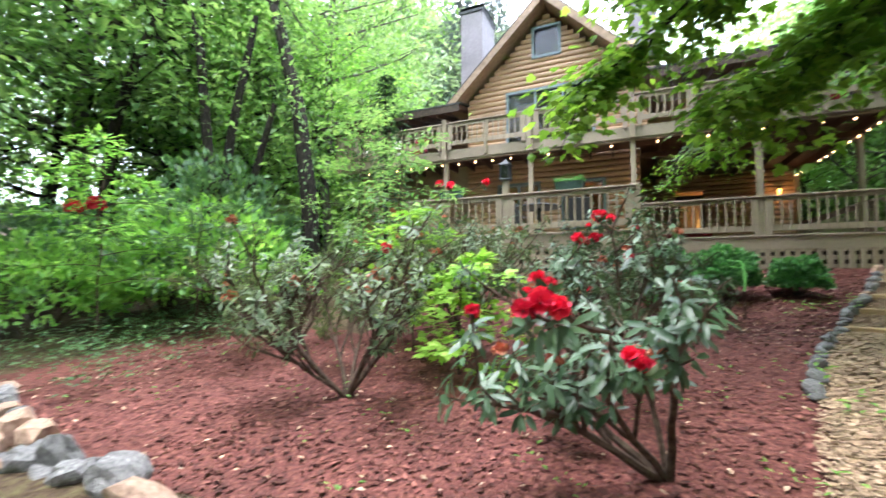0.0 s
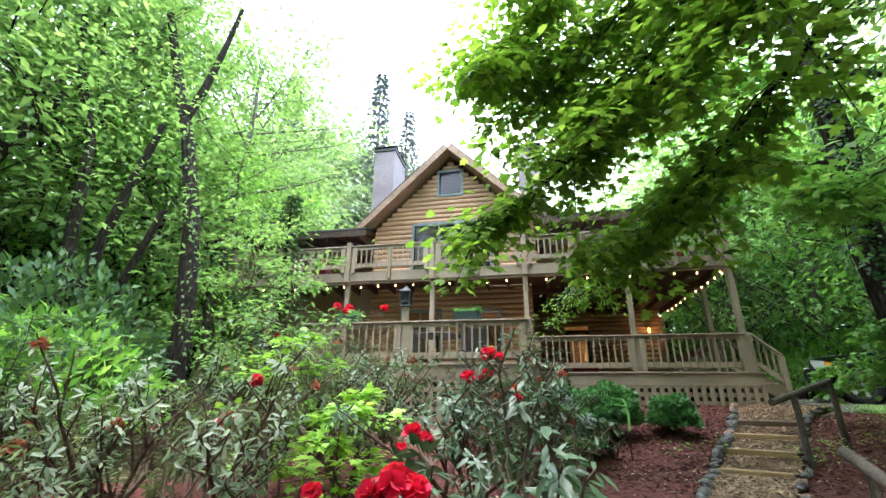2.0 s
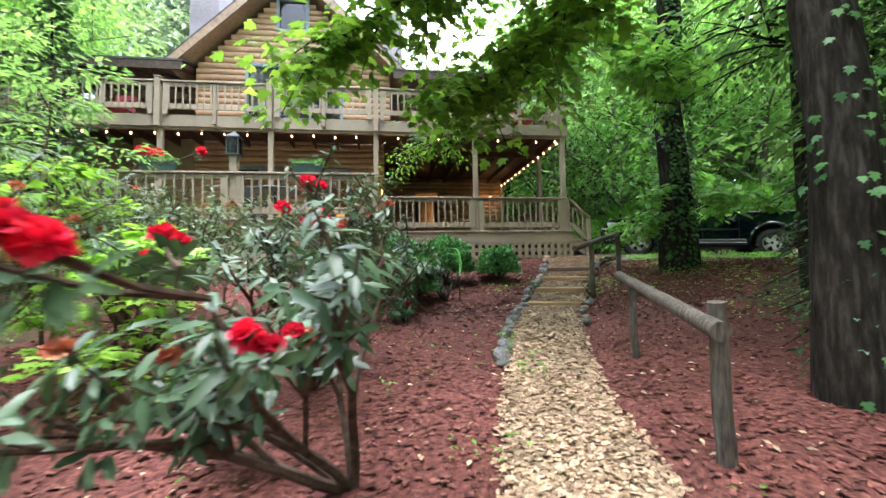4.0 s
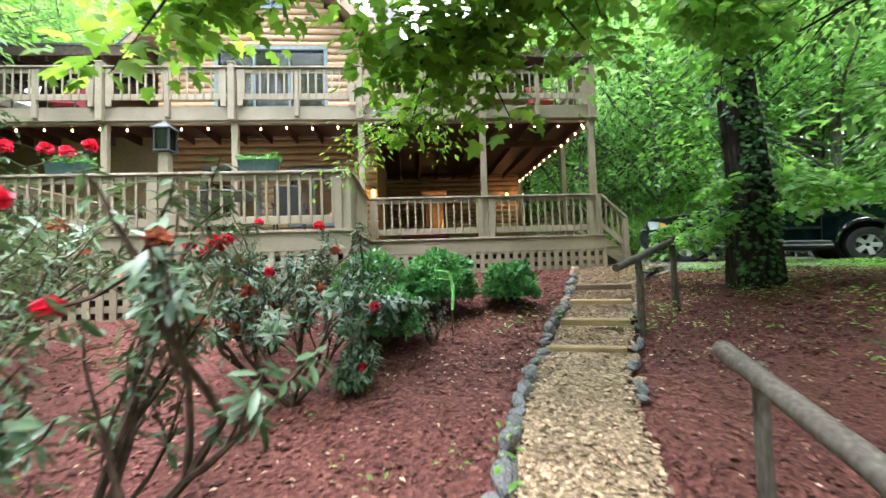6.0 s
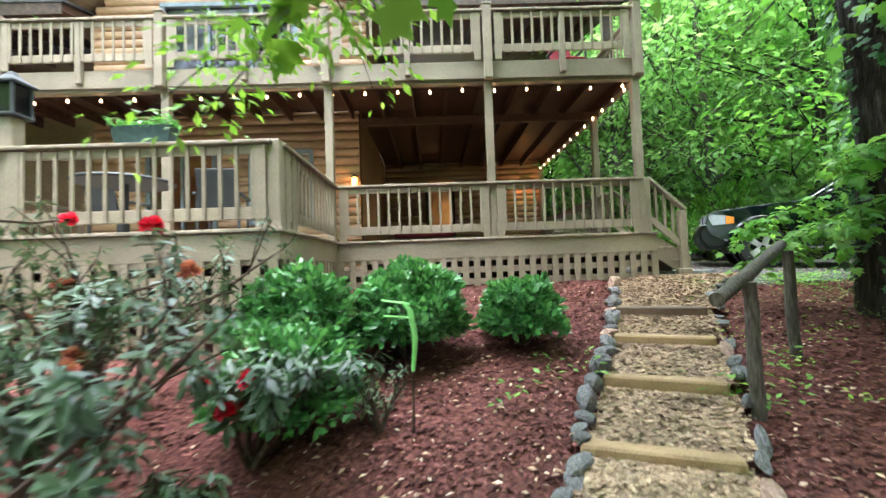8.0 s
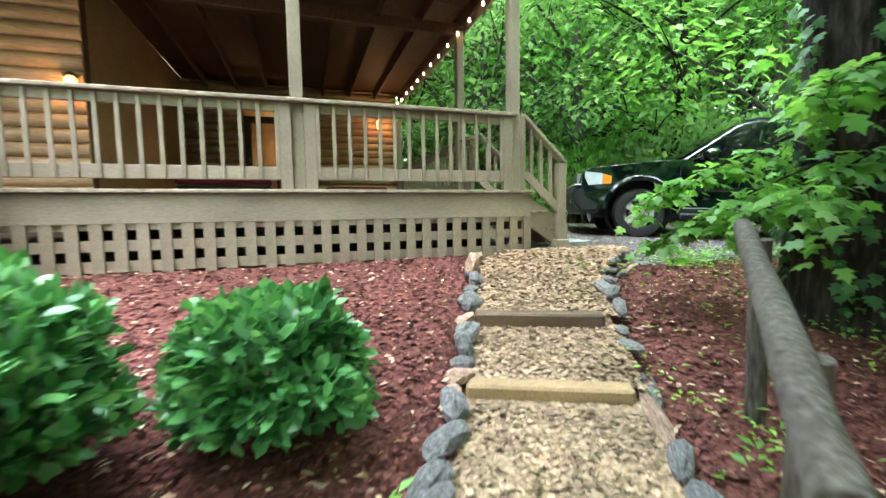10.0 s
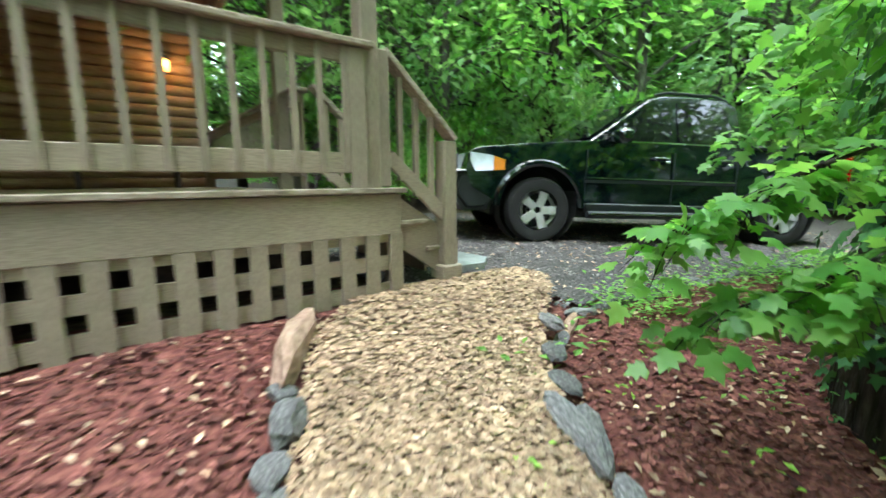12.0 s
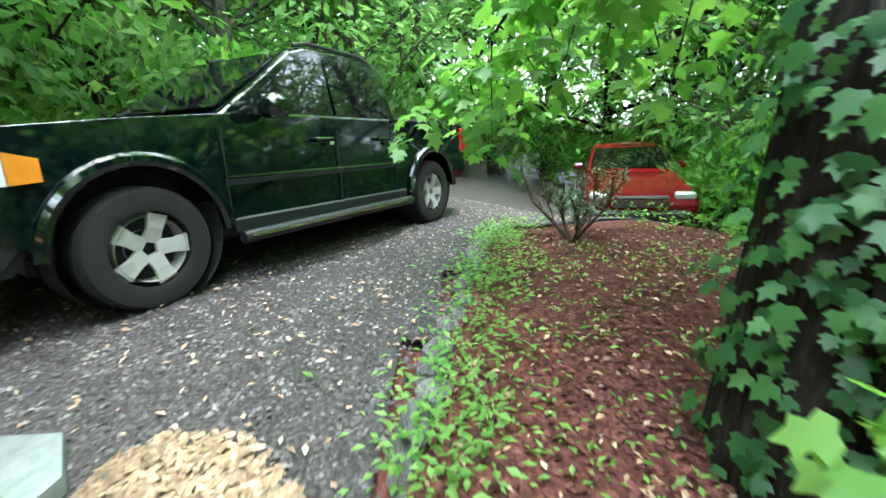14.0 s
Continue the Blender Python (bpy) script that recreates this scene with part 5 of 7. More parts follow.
# ---- plants ----
def stems(rng, base, count, height, spread, r0, lean=(0, 0)):
    """Branching stems from one base: tubes, and the places and ways of their tips."""
    sh, tips = Shape(), []

    def grow(p, d, length, r, depth):
        pts, rad = [p], [r]
        n = 4
        for i in range(n):
            d = (d + Vector((rng.uniform(-1, 1), rng.uniform(-1, 1), rng.uniform(-0.4, 0.7))) * 0.22).normalized()
            p = p + d * length / n
            pts.append(p)
            rad.append(r * (1 - 0.45 * (i + 1) / n))
            if depth > 0 and i >= 1:
                for _ in range(rng.choice((1, 1, 2))):
                    dd = (d + Vector((rng.uniform(-1, 1), rng.uniform(-1, 1), rng.uniform(-0.3, 0.8))) * 0.85).normalized()
                    grow(p, dd, length * rng.uniform(0.45, 0.7), r * 0.55, depth - 1)
        sh.tube(pts, rad, 6 if r > 0.012 else 4, cap=False)
        tips.append((pts[-1], d))
        if depth == 0:
            tips.append((pts[-2], d))

    for i in range(count):
        a = 6.283 * i / count + rng.uniform(-0.5, 0.5)
        d = Vector((math.cos(a) * spread + lean[0], math.sin(a) * spread + lean[1], 1)).normalized()
        grow(Vector(base), d, height * rng.uniform(0.45, 0.62), r0 * rng.uniform(0.7, 1.1), 2)
    return sh, tips


def whorls(rng, tips, per, size, droop):
    P, D, N, S = [], [], [], []
    for p, d in tips:
        k = rng.randint(per - 2, per + 2)
        for i in range(k):
            a = 6.283 * i / k + rng.uniform(-0.35, 0.35)
            side = d.orthogonal().normalized()
            out = (Matrix.Rotation(a, 3, d) @ side)
            v = (out + d * rng.uniform(-0.1, 0.5) + Vector((0, 0, -droop * rng.uniform(0.2, 1.3)))).normalized()
            P.append(p + out * 0.01 - d * rng.uniform(0, 0.09))
            D.append(v)
            N.append(d + out * 0.2 + Vector((rng.uniform(-0.3, 0.3), rng.uniform(-0.3, 0.3), 0.5)))
            S.append(size * rng.uniform(0.65, 1.25))
    return P, D, N, S


def truss(name, group_mat, rng, r=0.085, n=8):
    """A head of funnel flowers, as one mesh."""
    P, D, N, S = [], [], [], []
    for i in range(n):
        z = 1 - 1.0 * (i + 0.5) / n
        a = i * 2.4
        w = Vector((math.sqrt(max(0, 1 - z * z)) * math.cos(a), math.sqrt(max(0, 1 - z * z)) * math.sin(a), z))
        for k in range(5):
            b = 6.283 * k / 5
            side = Matrix.Rotation(b, 3, w) @ w.orthogonal().normalized()
            P.append(w * r * 0.35 + side * r * 0.08)
            D.append(w * rng.uniform(0.5, 0.9) + side * 0.75)
            N.append(w - side * 0.6)
            S.append(r * rng.uniform(0.9, 1.45))
    return leaves(name, P, D, N, S, ([(0, 0, 0), (0.35, 0.3, 0.06), (0.8, 0.42, 0), (1, 0, -0.12), (0.8, -0.42, 0), (0.35, -0.3, 0.06)], [(0, 3, 2, 1), (0, 5, 4, 3)]), group_mat)


TR = [truss("flower_head", PETAL, random.Random(k)) for k in range(3)]
TRO = truss("faded_flower_head", PETAL_OLD, random.Random(9), 0.06, 7)


def rhododendron(x, y, count, height, spread, seed, leaf=0.12, flowers=(), label="dark green rhododendron shrub with red flower heads", mat=L_RHODO, per=7, droop=0.5, bits=3, lean=(0, 0)):
    z = land(x, y)
    t = thing("rhododendron", (x, y, z), label, "shrub", "rhododendrons")
    rng = random.Random(seed)
    sh, tips = stems(rng, (0, 0, -0.03), count, height, spread, 0.028, lean)
    part("stem", sh, TWIG, t, smooth=True)
    part("foliage", leaves("foliage", *whorls(rng, tips, per, leaf, droop), OBLONG, mat), None, t)
    for fx, fy, fz, s in flowers:
        p = Vector((fx - x, fy - y, fz - z))
        near = min(tips, key=lambda q: (q[0] - p).length)[0]
        part("flower_stem", Shape().tube([near, near.lerp(p, 0.5) + Vector((0, 0, -0.02)), p], [0.008, 0.007, 0.006], 5), TWIG, t)
        o = part("flower_head", rng.choice(TR), None, t, "scarlet flower head")
        o.matrix_basis = pose(*p, rng.uniform(-25, 25), rng.uniform(-25, 25), rng.uniform(0, 360)) @ Matrix.Scale(s, 4)
        ring = [(p - Vector((0, 0, 0.05)), (p - near).normalized() if (p - near).length > 0.01 else Vector((0, 0, 1)))]
        part("leaf_rosette", leaves("leaf_rosette", *whorls(rng, ring, 9, leaf, droop), OBLONG, mat), None, t)
    for _ in range(bits):
        p, d = rng.choice(tips)
        o = part("faded_flower", TRO, None, t, "faded pinkish flower head")
        o.matrix_basis = pose(*(p + d * 0.03), 0, 0, rng.uniform(0, 360)) @ Matrix.Scale(rng.uniform(0.4, 0.75), 4)
    return t


rhododendron(0.73, 3.54, 5, 1.4, 0.7, 19, 0.10, [(0.31, 2.27, 2.37, 0.42), (0.36, 2.30, 2.35, 0.36), (0.26, 2.26, 2.34, 0.36), (0.05, 2.33, 2.33, 0.25), (0.12, 3.14, 2.44, 0.4), (0.19, 3.12, 2.42, 0.28), (0.05, 3.2, 2.37, 0.25), (0.57, 2.6, 2.16, 0.34), (0.62, 2.62, 2.13, 0.28), (0.59, 3.0, 2.11, 0.32)], bits=3, lean=(-0.6, -0.5), per=6)
rhododendron(0.30, 4.95, 8, 1.75, 0.6, 20, 0.085, [(0.33, 4.7, 2.96, 0.55), (0.41, 4.72, 2.94, 0.4), (0.15, 4.7, 2.78, 0.45), (0.55, 4.75, 2.62, 0.35)], "tall leggy rhododendron with dull leaves and few red flower heads", bits=6)
rhododendron(0.58, 7.05, 7, 1.55, 0.7, 22, 0.085, [(0.1, 6.8, 2.96, 0.6), (0.17, 6.82, 2.98, 0.45), (-0.12, 6.85, 2.95, 0.4), (0.02, 6.8, 2.9, 0.35), (0.09, 6.4, 2.28, 0.4), (0.51, 6.75, 2.72, 0.35)], "tall dark rhododendron shrub with a few red flower heads", bits=8)
rhododendron(0.0, 8.4, 9, 1.6, 0.7, 23, 0.085, [(0.62, 8.0, 3.2, 0.5), (-0.1, 8.3, 3.3, 0.4)], "dense dull green rhododendron before the deck", bits=9)
rhododendron(1.1, 8.15, 5, 0.95, 0.8, 24, 0.11, [(1.2, 7.9, 2.34, 0.5), (1.08, 7.88, 2.18, 0.45), (0.93, 7.95, 2.3, 0.4)], "small rhododendron with low red flower heads", bits=2)
rhododendron(1.1, 7.25, 3, 0.45, 0.7, 25, 0.085, [(1.15, 7.15, 1.88, 0.4)], "young rhododendron with one red flower head", bits=0)
rhododendron(1.80, 8.45, 4, 0.5, 0.5, 30, 0.05, [], "bare twiggy young shrub in the mulch", L_SAGE, 3, 0.2, 0)
rhododendron(-1.8, 4.05, 9, 1.7, 1.0, 26, 0.075, [(-1.8, 4.7, 2.75, 0.5)], "broad grey-green azalea with a few flowers", L_SAGE, 8, 0.3, 10)
rhododendron(-3.6, 5.2, 9, 1.9, 0.95, 27, 0.085, [], "broad grey-green azalea shrub in mulch", L_SAGE, 8, 0.3, 6)
rhododendron(-1.5, 6.2, 9, 2.0, 0.8, 28, 0.09, [], "grey-green azalea shrub with faded blooms", L_SAGE, 8, 0.3, 8)
rhododendron(-2.6, 7.6, 7, 2.3, 0.7, 29, 0.10, [(-2.5, 8.0, 4.1, 0.6), (-1.9, 8.3, 4.2, 0.6)], "tall rhododendron reaching the deck rail", L_RHODO, 8, 0.4, 5)


def mound(name, x, y, rx, ry, h, count, size, shape, mat, label, category, seed, z=None, group=""):
    """A dense shrub: leaves in a broken shell over inner stems."""
    z = land(x, y) if z is None else z
    t = thing(name, (x, y, z), label, category, group)
    rng = np.random.default_rng(seed)
    u = unit(rng.normal(size=(count, 3)))
    u[:, 2] = np.abs(u[:, 2]) * 1.15 - 0.12
    lump = np.array([1 + 0.30 * noise.noise(Vector(p) * 2.3 + Vector((seed, 0, 0))) + 0.12 * noise.noise(Vector(p) * 6 + Vector((seed, 3, 0))) for p in u])
    rad = (1 - np.abs(rng.normal(0, 0.17, count))) * lump
    P = u * rad[:, None] * np.array([rx, ry, h * 0.66]) + np.array([0, 0, h * 0.34])
    P[:, 2] = np.maximum(P[:, 2], 0.03)
    D = unit(u + rng.normal(0, 0.65, (count, 3)) + np.array([0, 0, 0.25]))
    N = unit(u + rng.normal(0, 0.5, (count, 3)) + np.array([0, 0, 0.6]))
    part("foliage", leaves("foliage", P, D, N, rng.uniform(size * 0.65, size * 1.3, count), shape, mat), None, t)
    r = random.Random(seed)
    sh, _ = stems(r, (0, 0, -0.03), 6, h * 0.95, 0.6, 0.018)
    part("stem", sh, TWIG, t)
    return t


mound("laurel_shrub", 3.04, 9.68, 0.38, 0.38, 0.64, 4200, 0.08, BROAD, L_LAUREL, "glossy green rounded laurel shrub", "shrub", 31, None, "laurels")
mound("laurel_shrub", 1.92, 9.55, 0.54, 0.54, 0.82, 6800, 0.08, BROAD, L_LAUREL, "large glossy green laurel shrub", "shrub", 32, None, "laurels")
mound("laurel_shrub", 1.05, 9.2, 0.55, 0.46, 0.85, 4200, 0.08, BROAD, L_LAUREL, "large glossy green laurel shrub by the deck", "shrub", 33, None, "laurels")
mound("laurel_shrub", 1.25, 8.4, 0.45, 0.45, 0.7, 2200, 0.07, BROAD, L_LAUREL, "low glossy green laurel shrub", "shrub", 34, None, "laurels")


def sapling(x, y, h, n_limb, reach, leaf, shape, mat, label, seed, per=26, r=0.02, lean=(0, 0), start=0.3):
    """A young tree: a thin stem with near-level sprays of leaves."""
    z = land(x, y)
    t = thing("sapling", (x, y, z), label, "tree", "saplings")
    rng = random.Random(seed)
    sh = Shape()
    top = Vector((lean[0], lean[1], h))
    trunk = [Vector((0, 0, -0.05)).lerp(top, k / 6) + Vector((rng.uniform(-1, 1), rng.uniform(-1, 1), 0)) * 0.03 * (k > 0) for k in range(7)]
    sh.tube(trunk, [r * (1.1 - 0.13 * k) for k in range(7)], 7)
    P, D, N, S = [], [], [], []
    for i in range(n_limb):
        f = start + (1 - start) * (i + 0.5) / n_limb
        k = min(5, int(f * 6))
        p = trunk[k].lerp(trunk[k + 1], f * 6 - k)
        a = i * 2.4 + rng.uniform(-0.3, 0.3)
        d = Vector((math.cos(a), math.sin(a), rng.uniform(0.05, 0.4))).normalized()
        L = reach * (1.15 - 0.7 * f) * rng.uniform(0.7, 1.2)
        q = [p + d * L * s + Vector((0, 0, -0.18 * L * s * s)) for s in (0, 0.35, 0.7, 1)]
        sh.tube(q, [r * 0.45, r * 0.35, r * 0.22, r * 0.1], 5)
        for _ in range(per):
            s = rng.uniform(0.2, 1.05)
            b = p + d * L * s + Vector((0, 0, -0.18 * L * s * s))
            o = Vector((rng.gauss(0, 1), rng.gauss(0, 1), rng.gauss(0, 0.35))) * 0.16 * L
            P.append(b + o)
            w = (d * 0.6 + o.normalized() + Vector((0, 0, -0.25))).normalized()
            D.append(w)
            N.append(Vector((rng.uniform(-0.4, 0.4), rng.uniform(-0.4, 0.4), 1)))
            S.append(leaf * rng.uniform(0.6, 1.25))
    part("stem", sh, TWIG, t, smooth=True)
    part("foliage", leaves("foliage", P, D, N, S, shape, mat), None, t)
    return t


sapling(-1.05, 4.9, 1.25, 12, 0.75, 0.095, MAPLE, L_LIME, "bright lime-green maple sapling in the bed", 41, 60, 0.014, (0, 0), 0.12)
sapling(-2.0, 5.7, 1.9, 12, 0.95, 0.095, MAPLE, L_LIME, "bright lime-green maple sapling in the bed", 42, 55, 0.014, (0, 0), 0.12)
sapling(-2.6, 6.4, 3.0, 14, 1.2, 0.10, OVAL, L_WOOD, "light green young tree before the deck", 43, 90)
sapling(-4.2, 7.6, 4.2, 16, 1.6, 0.11, OVAL, L_WOOD, "light green young tree before the deck", 44, 110)
sapling(-6.9, 4.6, 3.0, 14, 1.5, 0.12, OVAL, L_BRIGHT, "bright green young tree with a few red blooms", 46, 110)
sapling(-6.0, 5.6, 2.2, 12, 1.3, 0.12, OVAL, L_DEEP, "deep green young tree", 47, 90)
rhododendron(9.95, 9.85, 5, 1.0, 0.9, 48, 0.065, [], "thin twiggy grey-green shrub in the mulch", L_SAGE, 6, 0.2, 0)
fr_ = thing("red_blossom_spray", (-7.3, 4.6, 3.55), "red blossoms on a green branch", "flower")
for dx in (-0.4, 0.25):
    o = part("flower_head", TR[0], None, fr_)
    o.matrix_basis = pose(dx, 0, 0) @ Matrix.Scale(1.1, 4)
part("stem", Shape().tube([(0.3, 0.3, -0.5), (0.1, 0.1, -0.15), (0.25, 0, 0), (-0.1, 0, -0.06), (-0.4, 0, 0)], [0.012, 0.01, 0.008, 0.007, 0.005], 5), TWIG, fr_)


def weeds(name, spots, size, mat, shape, label, seed, per=14, spread=0.16, height=0.12):
    rng = random.Random(seed)
    P, D, N, S = [], [], [], []
    for x, y in spots:
        z = land(x, y)
        for _ in range(per):
            a, d = rng.uniform(0, 6.283), abs(rng.gauss(0, spread))
            P.append((x + d * math.cos(a), y + d * math.sin(a), z + rng.uniform(0.02, height)))
            D.append((math.cos(a), math.sin(a), rng.uniform(-0.2, 0.6)))
            N.append((rng.uniform(-0.4, 0.4), rng.uniform(-0.4, 0.4), 1))
            S.append(size * rng.uniform(0.5, 1.3))
    return tagged(new(name, leaves(name, P, D, N, S, shape, mat)), label, "ground cover", kind="stuff")


r_ = random.Random(77)
weeds("ground_cover", [(x, drive_near(x) - 0.10 - abs(r_.gauss(0, 0.24))) for x in [r_.uniform(6.7, 10.7) for _ in range(170)]], 0.055, L_BRIGHT, OVAL, "low bright green ground cover along the drive", 1, 12, 0.13, 0.16)
weeds("ground_cover", [(r_.uniform(6.4, 9.6), r_.uniform(8.8, 10.9)) for _ in range(120)], 0.042, L_BRIGHT, OVAL, "patchy green seedlings in the mulch", 2, 10, 0.10, 0.12)
weeds("ground_cover", [(r_.uniform(5.0, 6.6), r_.uniform(8.2, 10.8)) for _ in range(34)], 0.05, L_LIME, OVAL, "small green seedlings in the mulch", 3, 8, 0.07, 0.12)
weeds("ground_cover", [(r_.uniform(-5.6, 2.4), r_.uniform(2.6, 8.6)) for _ in range(46)], 0.05, L_BRIGHT, OVAL, "scattered green seedlings in the mulch", 4, 7, 0.06, 0.14)
weeds("ground_cover", [(r_.uniform(-7.5, -4.2), r_.uniform(3.2, 6.5)) for _ in range(110)], 0.075, L_DEEP, OVAL, "green undergrowth at the edge of the bed", 5, 22, 0.2, 0.5)
weeds("ground_cover", [(r_.uniform(5.5, 14), r_.uniform(4.0, 9.0)) for _ in range(170)], 0.07, L_BRIGHT, OVAL, "pale green undergrowth under the trees", 6, 18, 0.2, 0.22)
weeds("ground_cover", [(3.4, 9.0), (3.1, 8.9), (2.7, 8.6), (4.3, 8.6), (4.75, 8.55), (4.9, 8.9), (4.45, 8.45), (5.6, 11.0), (6.2, 11.1), (5.9, 10.9), (1.95, 5.5), (2.1, 6.0), (2.0, 4.9)], 0.075, L_BRIGHT, OVAL, "small leafy weeds beside the walk", 7, 14, 0.09, 0.22)

# ---- trees ----
def tree_parts(seed, h, r, base, reach, limbs, per, leaf, shape, mat, bark, spread=0.3, flat=0.45, twigs=3, lean=0.0, trunk_to=0.95, ivy=0):
    """Trunk with limbs, and a crown of single leaves, about the origin."""
    rng = random.Random(seed)
    sh = Shape()
    n = 9
    lx, ly = lean * math.cos(seed), lean * math.sin(seed)
    trunk = [Vector((lx * (k / n) ** 1.4 * h + rng.uniform(-1, 1) * 0.012 * h * (k > 1), ly * (k / n) ** 1.4 * h + rng.uniform(-1, 1) * 0.012 * h * (k > 1), h * trunk_to * k / n - 0.1)) for k in range(n + 1)]
    sh.tube(trunk, [r * (1.25 if k == 0 else 1.0) * (1 - 0.85 * k / n) + 0.01 for k in range(n + 1)], 10)
    P, D, N, S = [], [], [], []

    def spray(a, b, L):
        for _ in range(per):
            s = rng.uniform(0.15, 1.08)
            p = a.lerp(b, s)
            o = Vector((rng.gauss(0, 1), rng.gauss(0, 1), rng.gauss(0, flat))) * spread * L
            P.append(p + o)
            D.append(o.normalized() + Vector((rng.uniform(-0.6, 0.6), rng.uniform(-0.6, 0.6), -0.35)))
            N.append(Vector((rng.uniform(-0.6, 0.6), rng.uniform(-0.6, 0.6), 1)))
            S.append(leaf * rng.uniform(0.6, 1.3))

    for i in range(limbs):
        f = base + (0.98 - base) * (i + rng.random()) / limbs
        k = min(n - 1, int(f * n))
        p = trunk[k].lerp(trunk[k + 1], f * n - k)
        a = i * 2.4 + rng.uniform(-0.5, 0.5)
        up = rng.uniform(0.1, 0.75)
        d = Vector((math.cos(a), math.sin(a), up)).normalized()
        g = (f - base) / (1 - base)
        L = reach * (0.55 + 0.65 * math.sin(math.pi * min(1, g * 0.85 + 0.15))) * rng.uniform(0.75, 1.2)
        q = [p, p + d * L * 0.4 + Vector((0, 0, rng.uniform(-0.05, 0.08) * L)), p + d * L * 0.75 + Vector((rng.uniform(-0.08, 0.08) * L, rng.uniform(-0.08, 0.08) * L, -0.03 * L)), p + d * L]
        r1 = r * (1 - 0.8 * f) * 0.5
        sh.tube(q, [r1, r1 * 0.7, r1 * 0.45, r1 * 0.15], 6)
        spray(q[1], q[3], L * 0.75)
        for _ in range(twigs):
            s = rng.uniform(0.35, 0.85)
            e = q[0].lerp(q[3], s)
            dd = (d + Vector((rng.uniform(-1, 1), rng.uniform(-1, 1), rng.uniform(-0.35, 0.5)))).normalized()
            w = e + dd * L * 0.45
            sh.tube([e, e.lerp(w, 0.5) + Vector((0, 0, 0.03 * L)), w], [r1 * 0.35, r1 * 0.22, r1 * 0.08], 4, cap=False)
            spray(e, w, L * 0.6)
    tm = sh.mesh("trunk", bark, True)
    return tm, leaves("crown", P, D, N, S, shape, mat), trunk


def tree(name, place, parts_, label, category="tree", group="woodland trees"):
    t = thing(name, place, label, category, group)
    part("trunk", parts_[0], None, t)
    part("crown", parts_[1], None, t)
    return t


def ivy_on(t, trunk, r, z0, z1, n, seed, size=0.1, mat=L_IVY, shape=MAPLE):
    rng = random.Random(seed)
    P, D, N, S = [], [], [], []
    for _ in range(n):
        z = rng.uniform(z0, z1)
        k = max(0, min(len(trunk) - 2, next((i for i in range(len(trunk) - 1) if trunk[i + 1].z > z), len(trunk) - 2)))
        s = (z - trunk[k].z) / max(0.01, trunk[k + 1].z - trunk[k].z)
        c = trunk[k].lerp(trunk[k + 1], min(1, max(0, s)))
        a = rng.uniform(0, 6.283)
        if noise.noise((math.cos(a) * 1.4, math.sin(a) * 1.4, z * 0.8 + seed)) < -0.12:
            continue
        o = Vector((math.cos(a), math.sin(a), 0))
        P.append(c + o * (r + abs(rng.gauss(0.03, 0.07))) + Vector((0, 0, 0)))
        D.append(o * 0.5 + Vector((rng.uniform(-0.5, 0.5), rng.uniform(-0.5, 0.5), -0.8)))
        N.append(o + Vector((0, 0, 0.5)))
        S.append(size * rng.uniform(0.5, 1.2))
    part("ivy", leaves("ivy", P, D, N, S, shape, mat), None, t, "climbing ivy leaves")


def branch_spray(name, pts, r, per, spread, leaf, shape, mat, label, seed, flat=0.4, droop=0.3, twigs=10, group=""):
    """A single overhanging branch with its leaves."""
    o = Vector(pts[0])
    t = thing(name, o, label, "branch", group)
    rng = random.Random(seed)
    q = [Vector(p) - o for p in pts]
    sh = Shape().tube(q, [r * (1 - 0.8 * k / (len(q) - 1)) for k in range(len(q))], 8)
    P, D, N, S = [], [], [], []
    for i in range(twigs):
        f = (0.15 + 0.85 * (i + rng.random()) / twigs) * (len(q) - 1)
        k = min(len(q) - 2, int(f))
        p = q[k].lerp(q[k + 1], f - k)
        d = (q[k + 1] - q[k]).normalized()
        dd = (d * 0.6 + Vector((rng.uniform(-1, 1), rng.uniform(-1, 1), rng.uniform(-0.8, 0.35)))).normalized()
        L = spread * rng.uniform(0.6, 1.25)
        e = p + dd * L + Vector((0, 0, -droop * L))
        m = p.lerp(e, 0.5) + Vector((0, 0, 0.12 * L))
        part("twig", Shape().tube([p, m, e], [r * 0.3, r * 0.2, r * 0.08], 5), BARK, t, smooth=True)
        for _ in range(per):
            s = rng.uniform(0.1, 1.05)
            c = p.lerp(m, s * 2) if s < 0.5 else m.lerp(e, s * 2 - 1)
            off = Vector((rng.gauss(0, 1), rng.gauss(0, 1), rng.gauss(0, flat))) * L * 0.24
            P.append(c + off)
            D.append(off.normalized() + Vector((rng.uniform(-0.5, 0.5), rng.uniform(-0.5, 0.5), -0.55)))
            N.append(Vector((rng.uniform(-0.55, 0.55), rng.uniform(-0.75, 0.35), 1)))
            S.append(leaf * rng.uniform(0.6, 1.3))
    part("bough", sh, BARK, t, smooth=True)
    part("foliage", leaves("foliage", P, D, N, S, shape, mat), None, t)
    return t


